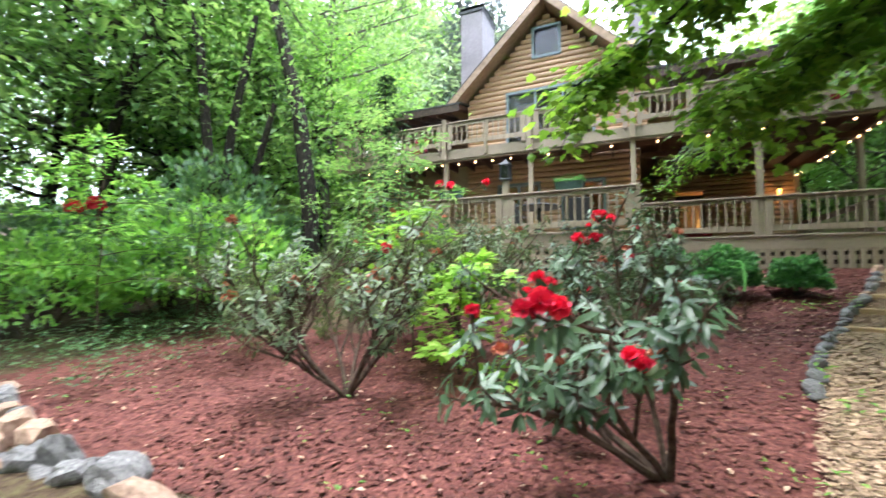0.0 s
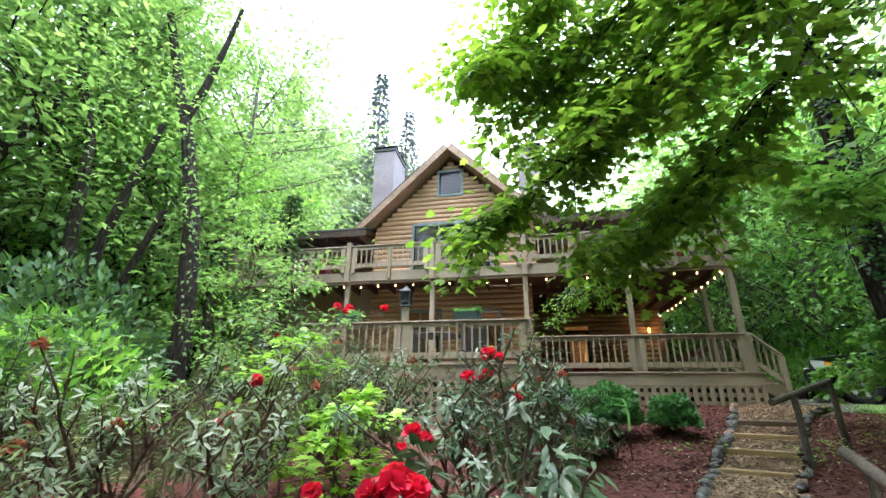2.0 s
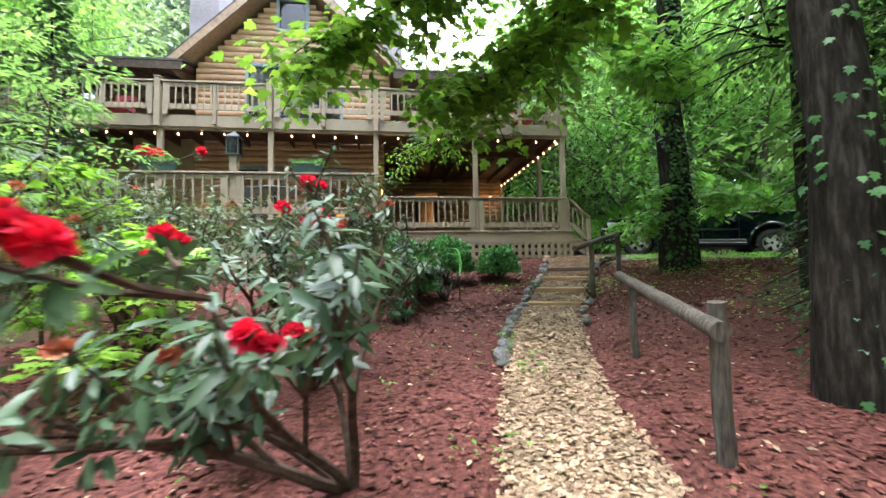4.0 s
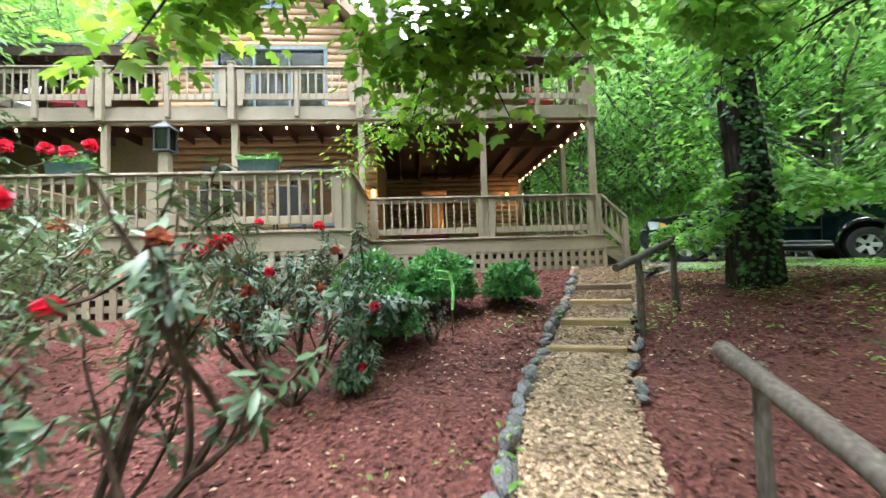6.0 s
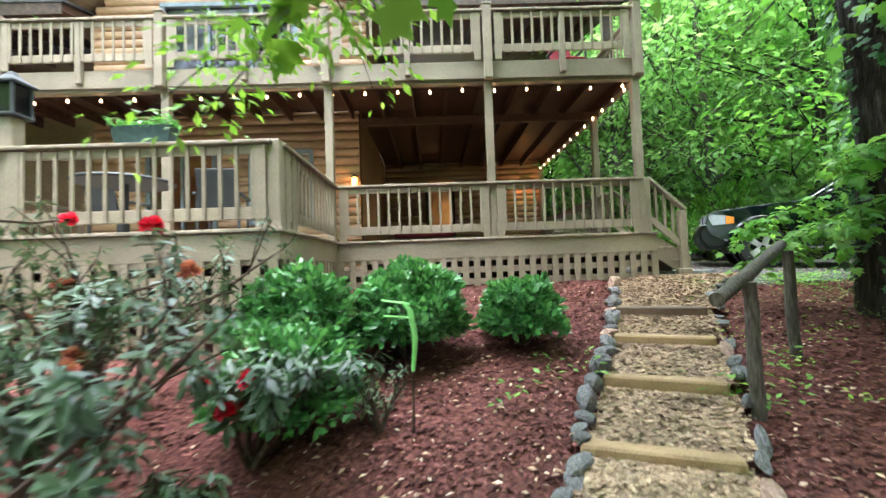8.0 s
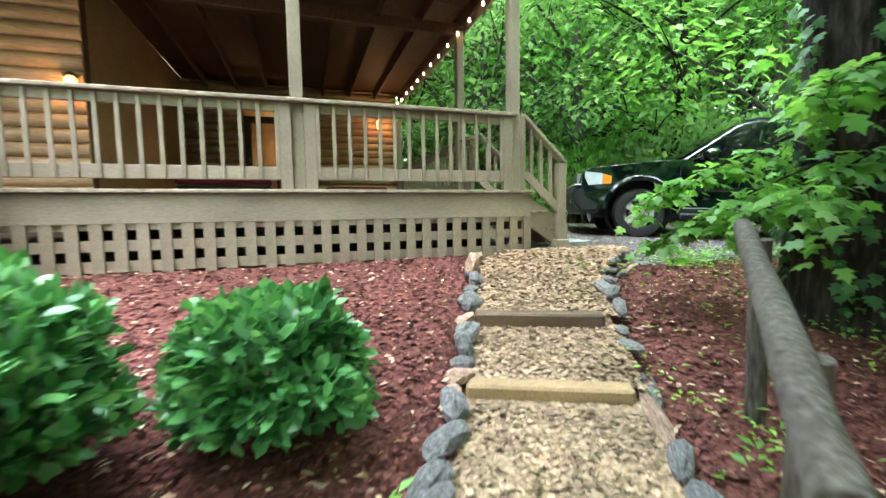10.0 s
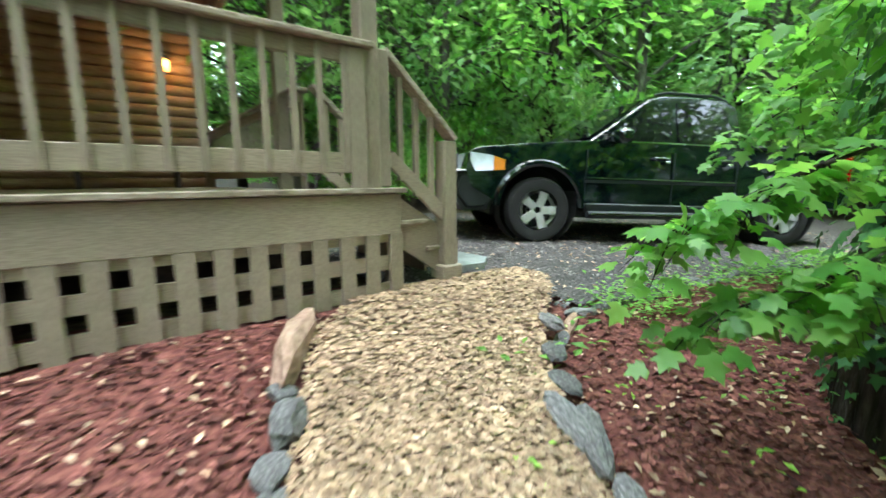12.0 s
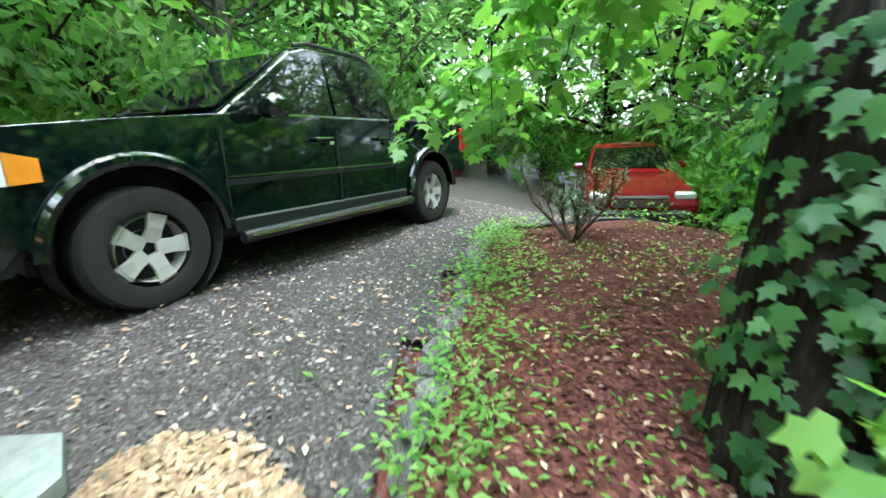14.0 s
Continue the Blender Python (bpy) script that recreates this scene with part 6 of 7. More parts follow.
# the big ivy-clad tree between walk and drive, and the dark trunk by the lower rail
pa = tree_parts(61, 17, 0.33, 0.42, 4.6, 26, 150, 0.13, OVAL, L_MAPLE, BARK, 0.26, 0.4, 4)
big_tree = tree("ivy_tree", (6.95, 9.72, land(6.95, 9.72)), pa, "tall tree with ivy climbing its broad trunk")
ivy_on(big_tree, pa[2], 0.34, 0.0, 6.5, 4000, 5, 0.085)
pb = tree_parts(62, 18, 0.21, 0.36, 4.6, 24, 150, 0.13, OVAL, L_MAPLE, BARK, 0.26, 0.4, 4)
dark_tree = tree("dark_tree", (4.05, 4.08, land(4.05, 4.08)), pb, "tall tree with dark furrowed trunk")
ivy_on(dark_tree, pb[2], 0.2, 0.0, 7.0, 700, 8, 0.07)
# maple boughs over the garden
for i, (pts, n, sp, tw, mt) in enumerate((
        ([(4.35, 4.6, 7.4), (3.4, 5.2, 7.0), (2.2, 5.9, 6.3), (1.0, 6.5, 5.5), (0.1, 6.6, 4.95)], 95, 0.8, 24, L_MAPLE),
        ([(4.35, 4.6, 6.9), (3.9, 5.6, 6.4), (3.1, 6.4, 5.6), (2.4, 6.9, 4.9), (1.9, 7.0, 4.6)], 90, 0.75, 24, L_MAPLE),
        ([(4.35, 4.6, 8.6), (3.6, 5.5, 8.6), (2.2, 6.4, 8.2), (1.0, 6.9, 7.4)], 110, 1.1, 26, L_MAPLE),
        ([(6.85, 9.45, 7.0), (5.4, 8.9, 6.8), (4.2, 8.4, 6.5), (3.2, 8.0, 6.1)], 80, 0.9, 22, L_BRIGHT),
        ([(6.85, 9.45, 5.9), (6.2, 8.9, 6.1), (5.6, 8.3, 6.0), (5.2, 8.0, 5.8)], 70, 0.8, 16, L_BRIGHT),
        ([(4.35, 4.6, 9.0), (3.2, 5.2, 9.2), (1.6, 6.0, 8.9), (0.5, 6.6, 8.2), (0.1, 6.7, 7.6)], 125, 1.1, 32, L_MAPLE),
        ([(4.35, 4.6, 8.0), (3.4, 5.6, 7.8), (2.4, 6.4, 7.2), (1.6, 6.8, 6.5)], 95, 1.0, 25, L_MAPLE),
        ([(7.0, 9.66, 9.0), (5.0, 9.2, 9.3), (3.2, 8.8, 8.8), (1.8, 8.4, 8.0)], 120, 1.2, 30, L_BRIGHT))):
    branch_spray("maple_bough", pts, 0.05, n, sp, 0.135, MAPLE, mt, "leafy maple bough hanging over the garden", 70 + i, 0.4, 0.35, tw, "maple boughs")
# the small-leaved spray before the porch
branch_spray("hanging_spray", [(3.8, 6.6, 6.2), (2.8, 7.0, 5.4), (2.0, 7.5, 4.6), (1.25, 7.8, 4.0)], 0.02, 60, 0.55, 0.07, OVAL, L_LIME, "small bright leaves on a drooping twig", 81, 0.5, 0.25, 24)
# bright leaves beside the top of the walk
LOW = "low maple spray with large bright leaves"
branch_spray("maple_spray", [(6.85, 9.5, 3.76), (6.5, 9.8, 3.62), (6.2, 10.12, 3.44), (5.98, 10.32, 3.3), (5.86, 10.46, 3.2)], 0.016, 13, 0.22, 0.09, MAPLE, L_BRIGHT, LOW, 82, 0.35, 0.3, 19)
branch_spray("maple_spray", [(6.85, 9.5, 3.4), (6.4, 9.8, 3.2), (6.05, 10.12, 3.02), (5.88, 10.3, 2.9)], 0.013, 12, 0.2, 0.09, MAPLE, L_BRIGHT, LOW, 83, 0.4, 0.35, 14)
branch_spray("maple_spray", [(6.85, 9.4, 4.05), (6.4, 9.4, 3.95), (6.1, 9.55, 3.75)], 0.014, 16, 0.26, 0.105, MAPLE, L_BRIGHT, LOW, 86, 0.4, 0.35, 11)
branch_spray("maple_spray", [(6.8, 9.45, 3.55), (6.4, 9.65, 3.38), (6.1, 9.9, 3.18), (5.92, 10.08, 3.0)], 0.012, 12, 0.2, 0.09, MAPLE, L_BRIGHT, LOW, 88, 0.4, 0.35, 13)
branch_spray("maple_spray", [(6.75, 9.45, 3.5), (6.2, 9.4, 3.3), (5.75, 9.4, 3.12)], 0.014, 16, 0.26, 0.105, MAPLE, L_BRIGHT, LOW, 87, 0.4, 0.35, 11)
branch_spray("maple_spray", [(6.9, 9.6, 4.6), (7.6, 10.1, 4.55), (8.4, 10.7, 4.35), (9.2, 11.0, 4.0)], 0.025, 34, 0.55, 0.13, MAPLE, L_BRIGHT, "maple spray reaching over the drive", 84, 0.35, 0.3, 16)
branch_spray("maple_spray", [(6.9, 9.5, 3.9), (7.3, 9.0, 3.8), (7.9, 8.6, 3.6)], 0.02, 34, 0.5, 0.12, MAPLE, L_BRIGHT, "maple spray beside the ivy trunk", 85, 0.4, 0.35, 12)

# left-hand trees beyond the bed
def leaning(place, pts, r, label, seed, fork=None, count=1500):
    t = thing("leaning_trunk", place, label, "tree", "leaning trunks")
    part("trunk", Shape().tube(pts, [r * (1 - 0.55 * k / (len(pts) - 1)) for k in range(len(pts))], 9), BARK, t, smooth=True)
    rng = random.Random(seed)
    P, D, N, S = [], [], [], []
    a = Vector(pts[-1])
    if fork:
        part("limb", Shape().tube(fork, [r * 0.6 * (1 - 0.6 * k / (len(fork) - 1)) for k in range(len(fork))], 8), BARK, t, smooth=True)
    for _ in range(count):
        o = Vector((rng.gauss(0, 1.3), rng.gauss(0, 1.3), rng.gauss(0.5, 0.9)))
        P.append(a + o)
        D.append((rng.gauss(0, 1), rng.gauss(0, 1), -0.3))
        N.append((rng.uniform(-0.6, 0.6), rng.uniform(-0.6, 0.6), 1))
        S.append(0.16 * rng.uniform(0.6, 1.3))
    part("crown", leaves("crown", P, D, N, S, OVAL, L_WOOD), None, t)
    return t


zl = land(-9, 8)
stem_line = [(0, 0, 0), (-0.08, 0, 2.2), (-0.5, 0, 4.7), (-1.25, 0, 7.2), (-1.95, 0, 8.9), (-3.1, 0, 12.0)]
ivt = leaning((-6.65, 9.0, land(-6.65, 9.0) - 0.1), stem_line, 0.24, "slender dark tree wrapped in leafy vines", 7, [(-1.5, 0, 7.9), (-1.25, 0.1, 8.8), (-0.9, 0.1, 10.2), (-0.5, 0, 11.6)], 2600)
ivy_on(ivt, [Vector(p) for p in stem_line], 0.24, 0.0, 9.0, 800, 6, 0.12, L_WOOD, OVAL)
leaning((-8.95, 8.0, zl - 0.1), [(0, 0, 0), (-0.02, 0, 2.1), (-0.25, 0, 4.1), (-0.7, 0, 6.9), (-2.0, 0, 9.5), (-2.6, 0, 11.5)], 0.17, "dark slim trunk leaning outward", 1)
leaning((-8.9, 8.1, zl - 0.1), [(0, 0, 0), (0.05, 0, 2.1), (0.45, 0, 4.5), (1.0, 0, 6.6), (1.15, 0, 7.2)], 0.15, "dark slim trunk forking from the same root", 2, None, 900)
leaning((-8.25, 8.0, zl - 0.1), [(0, 0, 0), (0.45, 0, 2.4), (1.3, 0, 4.8)], 0.14, "dark slim leaning trunk", 3, None, 900)
leaning((-12.6, 7.5, land(-12, 7.5) - 0.1), [(0, 0, 0), (0.0, 0, 3.0), (0.3, 0, 5.0), (1.2, 0, 6.8), (2.2, 0.1, 8.2)], 0.2, "thick dark trunk bending over", 4)

# woodland: a few kinds of tree, repeated with their own turn and size
W1 = tree_parts(91, 15, 0.2, 0.16, 3.9, 30, 62, 0.27, OVAL, L_WOOD, BARK, 0.27, 0.45, 3)
W2 = tree_parts(92, 18, 0.24, 0.22, 4.4, 32, 62, 0.29, OVAL, L_WOOD, PALEBARK, 0.27, 0.45, 3)
W3 = tree_parts(93, 12, 0.15, 0.10, 3.4, 28, 62, 0.25, OVAL, L_BRIGHT, BARK, 0.28, 0.45, 3)
W4 = tree_parts(94, 14, 0.18, 0.08, 3.2, 34, 62, 0.24, OVAL, L_WOOD, BARK, 0.25, 0.35, 3)
# W5 carries the painted haze, for trees past the drive
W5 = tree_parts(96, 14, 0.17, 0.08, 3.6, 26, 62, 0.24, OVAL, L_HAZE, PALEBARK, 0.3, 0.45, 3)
kinds = [(W1, "leafy woodland tree with dark trunk"), (W2, "tall leafy tree with pale trunk"), (W3, "light green understorey tree"), (W4, "deep green dense woodland tree"), (W5, "airy woodland tree with haze in its pale green leaves")]
protos = {}


def plant(k, x, y, s, turn):
    m = pose(x, y, land(x, y) - 0.05, 0, 0, turn) @ Matrix.Scale(s, 4)
    if k not in protos:
        protos[k] = tree("woodland_tree", m, kinds[k][0], kinds[k][1])
        protos[k].scale = (1, 1, 1)
        protos[k].matrix_basis = m
        return
    t = thing("woodland_tree", m, kinds[k][1], "tree", "woodland trees")
    part("trunk", kinds[k][0][0], None, t)
    part("crown", kinds[k][0][1], None, t)


rw_ = random.Random(5)
spots = []


def free(x, y):
    if 5.0 < x < 45 and drive_near(max(5.7, x)) - 1.2 < y < drive_far(max(5.7, x)) + 0.8:
        return False
    if -12 < x < 7.5 and 8 < y < 26:
        return False
    if -6.5 < x < 8.5 and -3 < y < 9:
        return False
    if 10.5 < x < 18 and 5.5 < y < 10.8:
        return False
    # the open lane of sky beyond the chimney
    a = math.degrees(math.atan2(x - 0.8, y - 1.2))
    if y > 9 and -38 < a < 2:
        return False
    # the glade round the leaning trunks
    if -70 < a < -38 and math.hypot(x - 0.8, y - 1.2) < 14.5:
        return False
    return all((x - p) ** 2 + (y - q) ** 2 > 3.4 for p, q in spots)


tries = 0
while len(spots) < 78 and tries < 6000:
    tries += 1
    a, d = rw_.uniform(0, 6.283), rw_.uniform(11, 38) if tries % 3 else rw_.uniform(10.5, 20)
    x, y = 2 + d * math.cos(a) * 1.15, 7.5 + d * math.sin(a)
    if not free(x, y):
        continue
    spots.append((x, y))
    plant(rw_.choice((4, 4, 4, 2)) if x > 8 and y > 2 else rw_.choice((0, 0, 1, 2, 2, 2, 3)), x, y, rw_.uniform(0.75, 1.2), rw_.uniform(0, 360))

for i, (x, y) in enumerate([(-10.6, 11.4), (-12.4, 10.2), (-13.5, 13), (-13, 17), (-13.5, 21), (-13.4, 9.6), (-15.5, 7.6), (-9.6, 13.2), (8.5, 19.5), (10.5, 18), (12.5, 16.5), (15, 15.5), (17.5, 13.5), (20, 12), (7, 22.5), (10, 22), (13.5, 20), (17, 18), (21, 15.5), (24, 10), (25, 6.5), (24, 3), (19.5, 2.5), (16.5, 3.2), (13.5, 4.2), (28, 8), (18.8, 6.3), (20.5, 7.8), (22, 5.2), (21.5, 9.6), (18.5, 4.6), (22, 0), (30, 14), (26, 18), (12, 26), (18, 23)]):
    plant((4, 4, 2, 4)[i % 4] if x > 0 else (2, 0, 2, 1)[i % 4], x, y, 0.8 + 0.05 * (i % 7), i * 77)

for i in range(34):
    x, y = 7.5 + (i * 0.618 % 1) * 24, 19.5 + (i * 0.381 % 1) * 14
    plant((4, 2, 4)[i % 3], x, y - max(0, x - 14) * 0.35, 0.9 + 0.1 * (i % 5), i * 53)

# added trees, mostly out of view, that only shade the right-hand mulch
for x, y, sc, turn in ((8.9, 6.4, 0.9, 30), (7.4, 3.4, 0.85, 120), (6.6, 1.6, 0.9, 200)):
    plant(3, x, y, sc, turn)

# understorey shrubs
B1 = mound("woodland_shrub", -8.6, 6.8, 1.3, 1.3, 1.9, 1900, 0.15, OVAL, L_WOOD, "dense deep green woodland shrub", "shrub", 51, None, "woodland shrubs")
B2 = mound("woodland_shrub", 11.4, 17.2, 1.2, 1.2, 1.5, 1900, 0.13, OVAL, L_BRIGHT, "leafy light green woodland shrub", "shrub", 52, None, "woodland shrubs")
B3 = mound("woodland_shrub", -10.0, 5.4, 1.5, 1.4, 2.4, 2200, 0.15, OVAL, L_DEEP, "tall deep green woodland shrub", "shrub", 53, None, "woodland shrubs")
shr = 0
for _ in range(2500):
    if shr >= 150:
        break
    a, d = rw_.uniform(0, 6.283), rw_.uniform(7.5, 24)
    x, y = 2 + d * math.cos(a) * 1.2, 7.5 + d * math.sin(a)
    if (5.0 < x < 23 and drive_near(max(5.7, x)) - 1.6 < y < drive_far(max(5.7, x)) + 0.5) or (-11.5 < x < 7.2 and 8 < y < 25) or (-7.2 < x < 9.2 and -3 < y < 8.2) or (6 < x < 18 and 5 < y < 11.5):
        continue
    shr += 1
    copy_thing(B2 if x > 6 and y > 4 else rw_.choice((B1, B2, B2, B2, B3)), pose(x, y, land(x, y) - 0.05, 0, 0, rw_.uniform(0, 360)) @ Matrix.Scale(rw_.uniform(0.7, 1.35), 4))

for i, (x, y) in enumerate([(9.2, 18.6), (10.6, 17.4), (12.2, 16.2), (13.8, 15.2), (15.4, 14.6), (17, 13.6), (18.6, 12.6), (19.6, 11.2), (18.4, 5.2), (19.2, 6.6), (19.8, 8.0), (20.4, 9.4), (16.2, 4.6), (14.6, 4.8), (8.0, 20), (13, 5.4), (-9.2, 9.6), (-7.9, 7.2), (-6.9, 6.6)]):
    copy_thing((B2, B2, B3 if x < 0 else B1)[i % 3], pose(x, y, land(x, y) - 0.05, 0, 0, i * 71) @ Matrix.Scale(1.25 + 0.12 * (i % 4), 4))


# hemlocks: level drooping sprays of fine needles
def hemlock(seed, h, reach, whorl, per, size, mat, bark, r=0.14, base=0.08):
    rng = random.Random(seed)
    sh = Shape().tube([(0, 0, -0.1), (0.02 * h, 0, h * 0.5), (0, 0.01 * h, h)], [r, r * 0.6, 0.01], 9)
    P, D, N, S = [], [], [], []
    for i in range(whorl):
        f = base + (1 - base) * (i + 0.5) / whorl
        for k in range(5):
            a = i * 1.1 + k * 1.257 + rng.uniform(-0.3, 0.3)
            L = reach * (1.05 - f) * rng.uniform(0.7, 1.15) + 0.1
            d = Vector((math.cos(a), math.sin(a), 0))
            p = Vector((0.01 * h, 0, h * f))
            e = [p + d * L * s + Vector((0, 0, 0.1 * L * s - 0.38 * L * s * s)) for s in (0, 0.33, 0.66, 1)]
            sh.tube(e, [r * 0.22 * (1.1 - f)] + [r * 0.12 * (1.1 - f)] * 2 + [0.003], 4, cap=False)
            for _ in range(per):
                s = rng.uniform(0.1, 1.03)
                c = p + d * L * s + Vector((0, 0, 0.1 * L * s - 0.38 * L * s * s))
                w = d.cross(Vector((0, 0, 1))) * rng.gauss(0, 0.2 * L * (1.15 - s))
                P.append(c + w + Vector((0, 0, -abs(rng.gauss(0, 0.05)) * L)))
                D.append(d * 0.7 + w.normalized() * 0.9 + Vector((0, 0, -0.35)))
                N.append(Vector((rng.uniform(-0.3, 0.3), rng.uniform(-0.3, 0.3), 1)))
                S.append(size * rng.uniform(0.6, 1.3))
    return sh.mesh("trunk", bark, True), leaves("crown", P, D, N, S, OVAL, mat)


H1 = hemlock(11, 7.5, 2.3, 26, 40, 0.13, L_HEMLOCK, BARK, 0.1)
# the four with x above 5 are added, mostly unseen, to shade the mulch
for x, y, s in ((6.4, 5.0, 0.9), (8.0, 5.2, 1.1), (-4.9, 9.6, 0.72), (5.6, 3.3, 0.75), (5.4, 1.2, 0.8)):
    tree("hemlock", pose(x, y, land(x, y), 0, 0, x * 50) @ Matrix.Scale(s, 4), H1, "dark hemlock with drooping feathery branches", "tree", "hemlocks")
H2 = hemlock(13, 12, 2.6, 24, 46, 0.13, L_HEMLOCK, BARK, 0.2, 0.3)
tree("hemlock", pose(7.3, 7.2, land(7.3, 7.2), 0, 0, 40), H2, "tall hemlock with bare lower trunk", "tree", "hemlocks")
# tall pines and trees far off, the mist painted into their leaf colour
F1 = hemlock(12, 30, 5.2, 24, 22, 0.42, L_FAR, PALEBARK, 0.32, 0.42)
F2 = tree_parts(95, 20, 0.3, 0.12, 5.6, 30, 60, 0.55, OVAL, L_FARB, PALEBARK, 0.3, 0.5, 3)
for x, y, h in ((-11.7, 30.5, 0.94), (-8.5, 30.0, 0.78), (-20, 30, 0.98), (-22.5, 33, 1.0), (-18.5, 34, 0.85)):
    tree("far_pine", pose(x, y, land(x, y) - 0.3, 0, 0, x * 31) @ Matrix.Scale(h, 4), F1, "tall thin pine with haze in its pale grey colour", "tree", "misty pines")
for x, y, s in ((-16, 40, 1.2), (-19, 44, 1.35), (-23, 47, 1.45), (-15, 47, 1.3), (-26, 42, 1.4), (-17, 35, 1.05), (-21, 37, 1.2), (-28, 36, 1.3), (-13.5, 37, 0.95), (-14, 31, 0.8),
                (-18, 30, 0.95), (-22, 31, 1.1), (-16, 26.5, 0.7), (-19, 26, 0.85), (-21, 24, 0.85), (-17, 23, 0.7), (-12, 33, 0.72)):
    tree("far_tree", pose(x, y, land(x, y) - 0.3, 0, 0, x * 47) @ Matrix.Scale(s, 4), F2, "broad tree with haze in its pale green colour", "tree", "misty trees")

# ---- things on and about the decks ----
def planter(x, y, z, flowers, label):
    t = thing("rail_planter", (x, y, z), label, "planter", "rail planters")
    o = [(-0.29, -0.075), (0.29, -0.075), (0.29, 0.075), (-0.29, 0.075)]
    vs = [(a * 0.9, b * 0.85, 0) for a, b in o] + [(a, b, 0.17) for a, b in o] + [(a * 0.95, b * 0.85, 0.17) for a, b in o] + [(a * 0.9, b * 0.8, 0.12) for a, b in o]
    fs = [(3, 2, 1, 0), (12, 13, 14, 15)] + [(k * 4 + i, k * 4 + (i + 1) % 4, k * 4 + 4 + (i + 1) % 4, k * 4 + 4 + i) for k in range(3) for i in range(4)]
    part("trough", Shape().add(vs, fs), TEALPOT, t)
    rng = random.Random(int(x * 10))
    P, D, N, S = [], [], [], []
    for _ in range(420):
        p = Vector((rng.uniform(-0.3, 0.3), rng.gauss(0, 0.07), 0.15 + abs(rng.gauss(0, 0.05))))
        P.append(p)
        D.append((rng.gauss(0, 1), rng.gauss(0, 1), rng.uniform(-0.4, 0.8)))
        N.append((rng.uniform(-0.5, 0.5), rng.uniform(-0.5, 0.5), 1))
        S.append(rng.uniform(0.03, 0.07))
    part("plants", leaves("plants", P, D, N, S, OVAL, L_LAUREL), None, t)
    for k in range(flowers):
        o = part("flower_head", TR[k % 3], None, t, "scarlet flower head")
        o.matrix_basis = pose(rng.uniform(-0.3, 0.3), -0.05, 0.3 + 0.08 * rng.random()) @ Matrix.Scale(0.8, 4)


planter(-0.6, BUMP, TOP, 0, "long teal planter box of greenery on the rail")
planter(-3.23, BUMP, TOP, 2, "long teal planter box with red flowers on the rail")


def bench(x, y, z, turn):
    t = thing("cushioned_bench", pose(x, y, z, 0, 0, turn), "low bench with dark red cushion on the porch", "bench")
    part("cushion", Shape().box(-0.7, 0.7, -0.25, 0.25, 0.30, 0.42, c=0.04), REDCLOTH, t, smooth=True)
    part("seat", Shape().box(-0.7, 0.7, -0.25, 0.25, 0.25, 0.298, c=0.01), DARKWOOD, t)
    for s in (-1, 1):
        for b in (-0.2, 0.2):
            part("leg", Shape().box(s * 0.62 - 0.03, s * 0.62 + 0.03, b - 0.03, b + 0.03, 0, 0.25), DARKWOOD, t)


bench(2.0, 15.6, DECK, 0)
bench(4.4, 17.9, DECK, 0)


def patio_chair(x, y, z, turn, cloth, label):
    t = thing("patio_chair", pose(x, y, z, 0, 0, turn), label, "chair", "patio chairs")
    part("seat", Shape().box(-0.24, 0.24, -0.24, 0.24, 0.40, 0.44, c=0.012), cloth, t)
    part("backrest", Shape().beam((0, 0.22, 0.44), (0, 0.34, 0.95), 0.46, 0.03, 0.008), cloth, t)
    for s in (-1, 1):
        part("armrest", Shape().beam((s * 0.27, -0.24, 0.63), (s * 0.27, 0.26, 0.65), 0.05, 0.03, 0.006), METAL, t)
        for b in (-0.22, 0.22):
            part("leg", Shape().box(s * 0.25 - 0.015, s * 0.25 + 0.015, b - 0.015, b + 0.015, 0, 0.63), METAL, t)


patio_chair(-7.6, 12.9, UPDECK + 0.03, 20, WHITEPLASTIC, "white patio chair on the upper deck")
patio_chair(-6.9, 13.1, UPDECK + 0.03, -15, WHITEPLASTIC, "white patio chair on the upper deck")
patio_chair(-5.9, 13.2, UPDECK + 0.03, 10, REDCLOTH, "dark red patio chair on the upper deck")
patio_chair(4.8, 13.2, UPDECK + 0.03, 10, REDCLOTH, "dark red patio chair on the upper deck")
patio_chair(-2.2, 11.6, DECK, 170, METAL, "dark metal patio chair on the lower deck")
patio_chair(-0.6, 11.3, DECK, 190, METAL, "dark metal patio chair on the lower deck")
tb = thing("patio_table", (-1.4, 10.6, DECK), "round dark patio table on the lower deck", "table")
part("tabletop", Shape().lathe([(0.0, 0.70), (0.5, 0.70), (0.52, 0.72), (0.5, 0.74), (0.0, 0.74)], Matrix(), 28), METAL, tb)
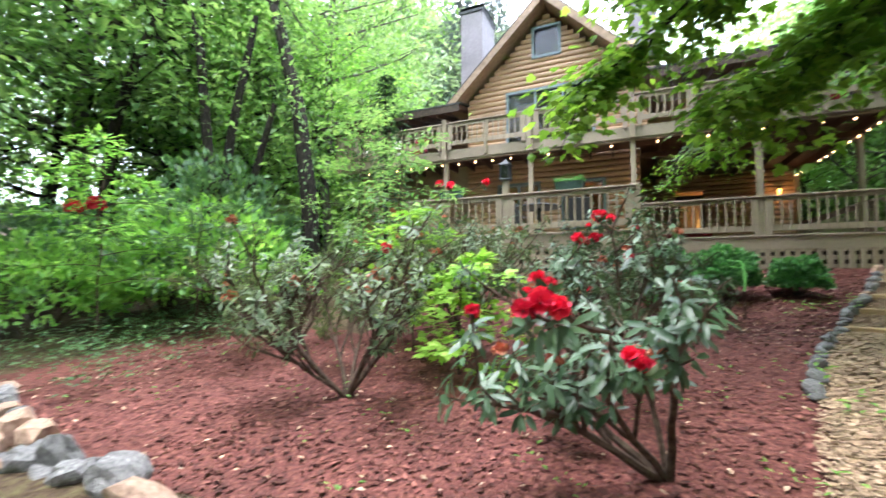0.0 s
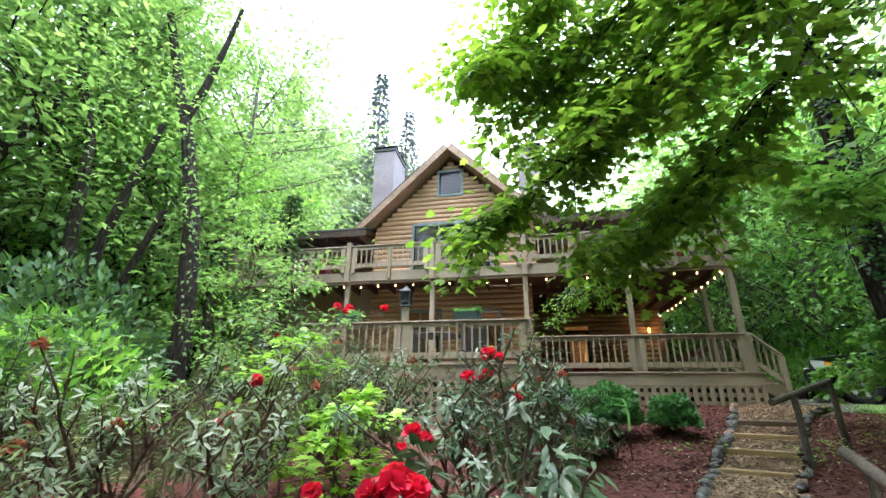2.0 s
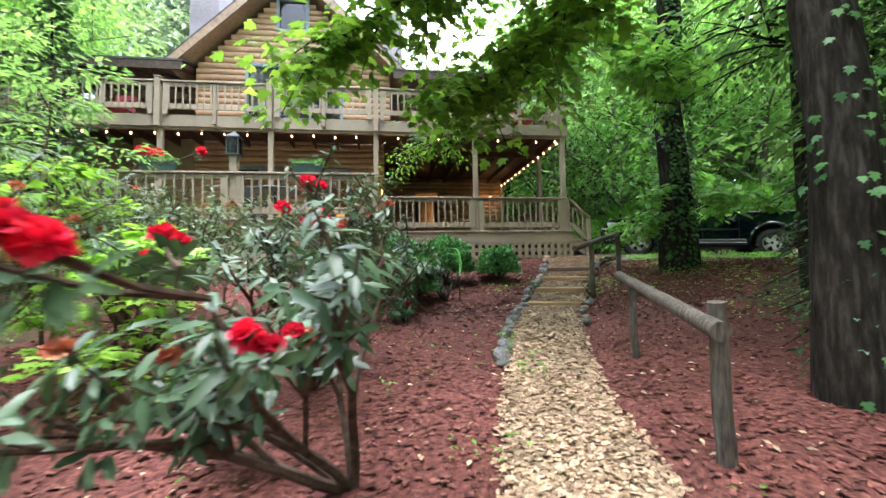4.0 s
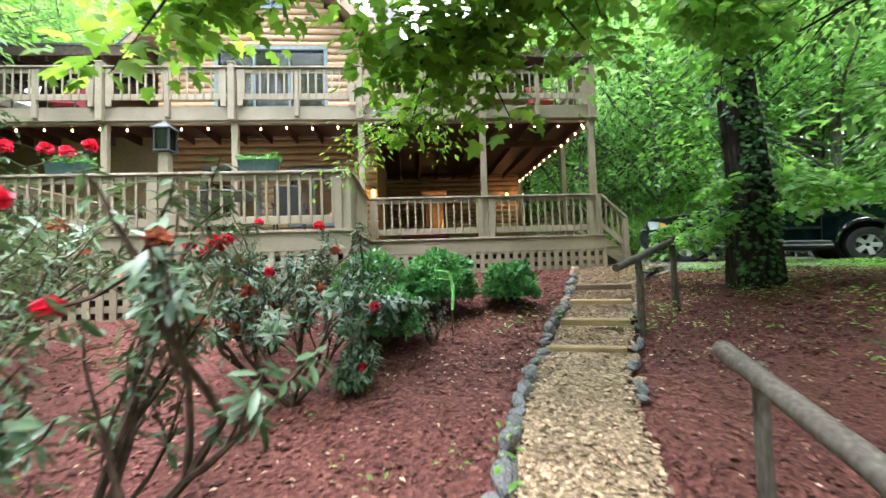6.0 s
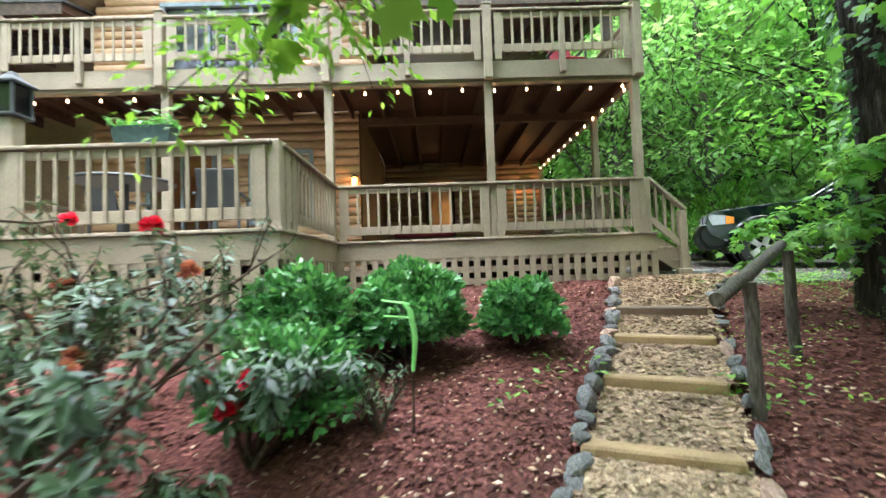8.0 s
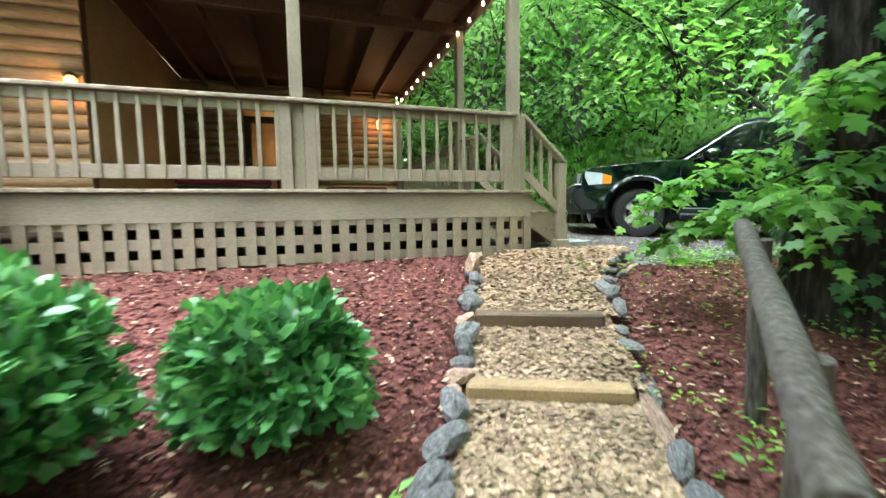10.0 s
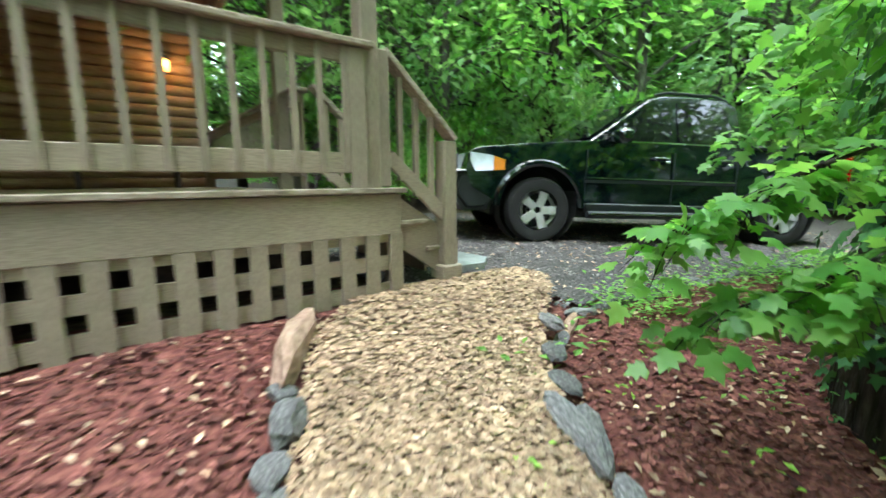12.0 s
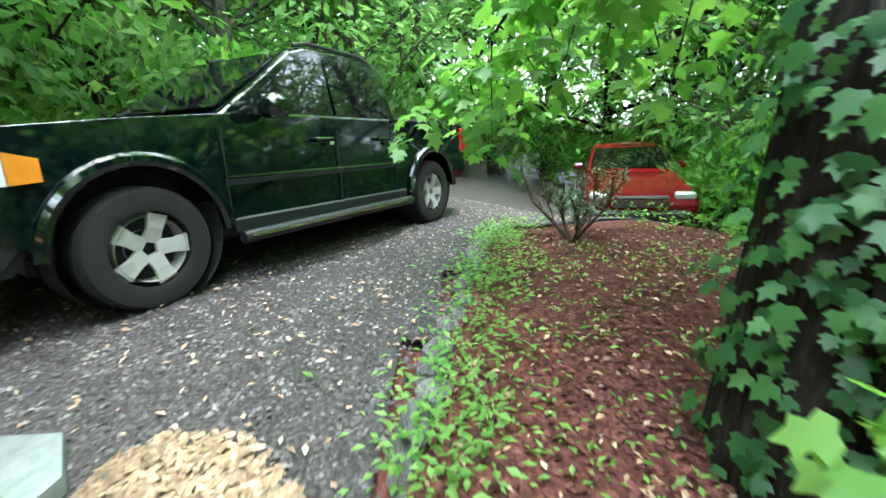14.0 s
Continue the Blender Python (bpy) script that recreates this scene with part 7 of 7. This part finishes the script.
part("pedestal", Shape().lathe([(0.28, 0.0), (0.26, 0.03), (0.04, 0.06), (0.035, 0.7)], Matrix(), 16), METAL, tb)
# lit glazed door at the back of the covered porch
dr = thing("porch_door", (2.45, BACK + 0.05, DECK + 0.03), "glazed porch door with amber light behind it", "door")
part("leaf", Shape().box(-0.45, -0.31, -0.02, 0.03, 0, 2.03).box(0.31, 0.45, -0.02, 0.03, 0, 2.03).box(-0.31, 0.31, -0.02, 0.03, 0, 0.3).box(-0.31, 0.31, -0.02, 0.03, 1.88, 2.03), DARKWOOD, dr)
part("lit_pane", Shape().box(-0.31, 0.31, 0.0, 0.012, 0.3, 1.88), WINGLASS, dr).visible_shadow = False
part("handle", Shape().tube([(0.36, -0.03, 0.98), (0.36, -0.07, 0.98), (0.28, -0.07, 0.98)], [0.012] * 3, 8), CHROME, dr)
hall = tagged(part("wall_hall", Shape().box(1.7, 3.4, BACK + 1.3, BACK + 1.4, DECK, 5.9).box(1.68, 1.76, BACK + 0.17, BACK + 1.3, DECK, 5.9).box(3.34, 3.4, BACK + 0.17, BACK + 1.3, DECK, 5.9), CURTAIN), "warm-lit hall behind the porch door", "wall", kind="structure")
lamp("table_lamp", (2.9, BACK + 0.8, DECK + 0.95), 0.16, "glowing amber lamp in the hall", 2.5)
console(2.9, BACK + 0.8, DECK + 0.05)
# lime-green garden ornament on a stake
gp = thing("garden_ornament", (2.04, 8.4, land(2.04, 8.4)), "lime-green metal bird ornament on a thin stake", "ornament")
part("stake", Shape().tube([(0, 0, -0.1), (0.01, 0, 0.42)], [0.008, 0.008], 6), TWIG, gp)
part("body", Shape().tube([(0.01, 0, 0.40), (0.03, 0, 0.62), (0.0, 0, 0.80), (-0.05, 0, 0.86)], [0.014, 0.022, 0.02, 0.01], 8), LIMEPLASTIC, gp, smooth=True)
part("wing", Shape().beam((0.0, 0, 0.84), (-0.19, 0.02, 0.87), 0.03, 0.012, 0.005), LIMEPLASTIC, gp)
part("wing", Shape().beam((0.0, 0, 0.75), (-0.17, -0.02, 0.77), 0.03, 0.012, 0.005), LIMEPLASTIC, gp)
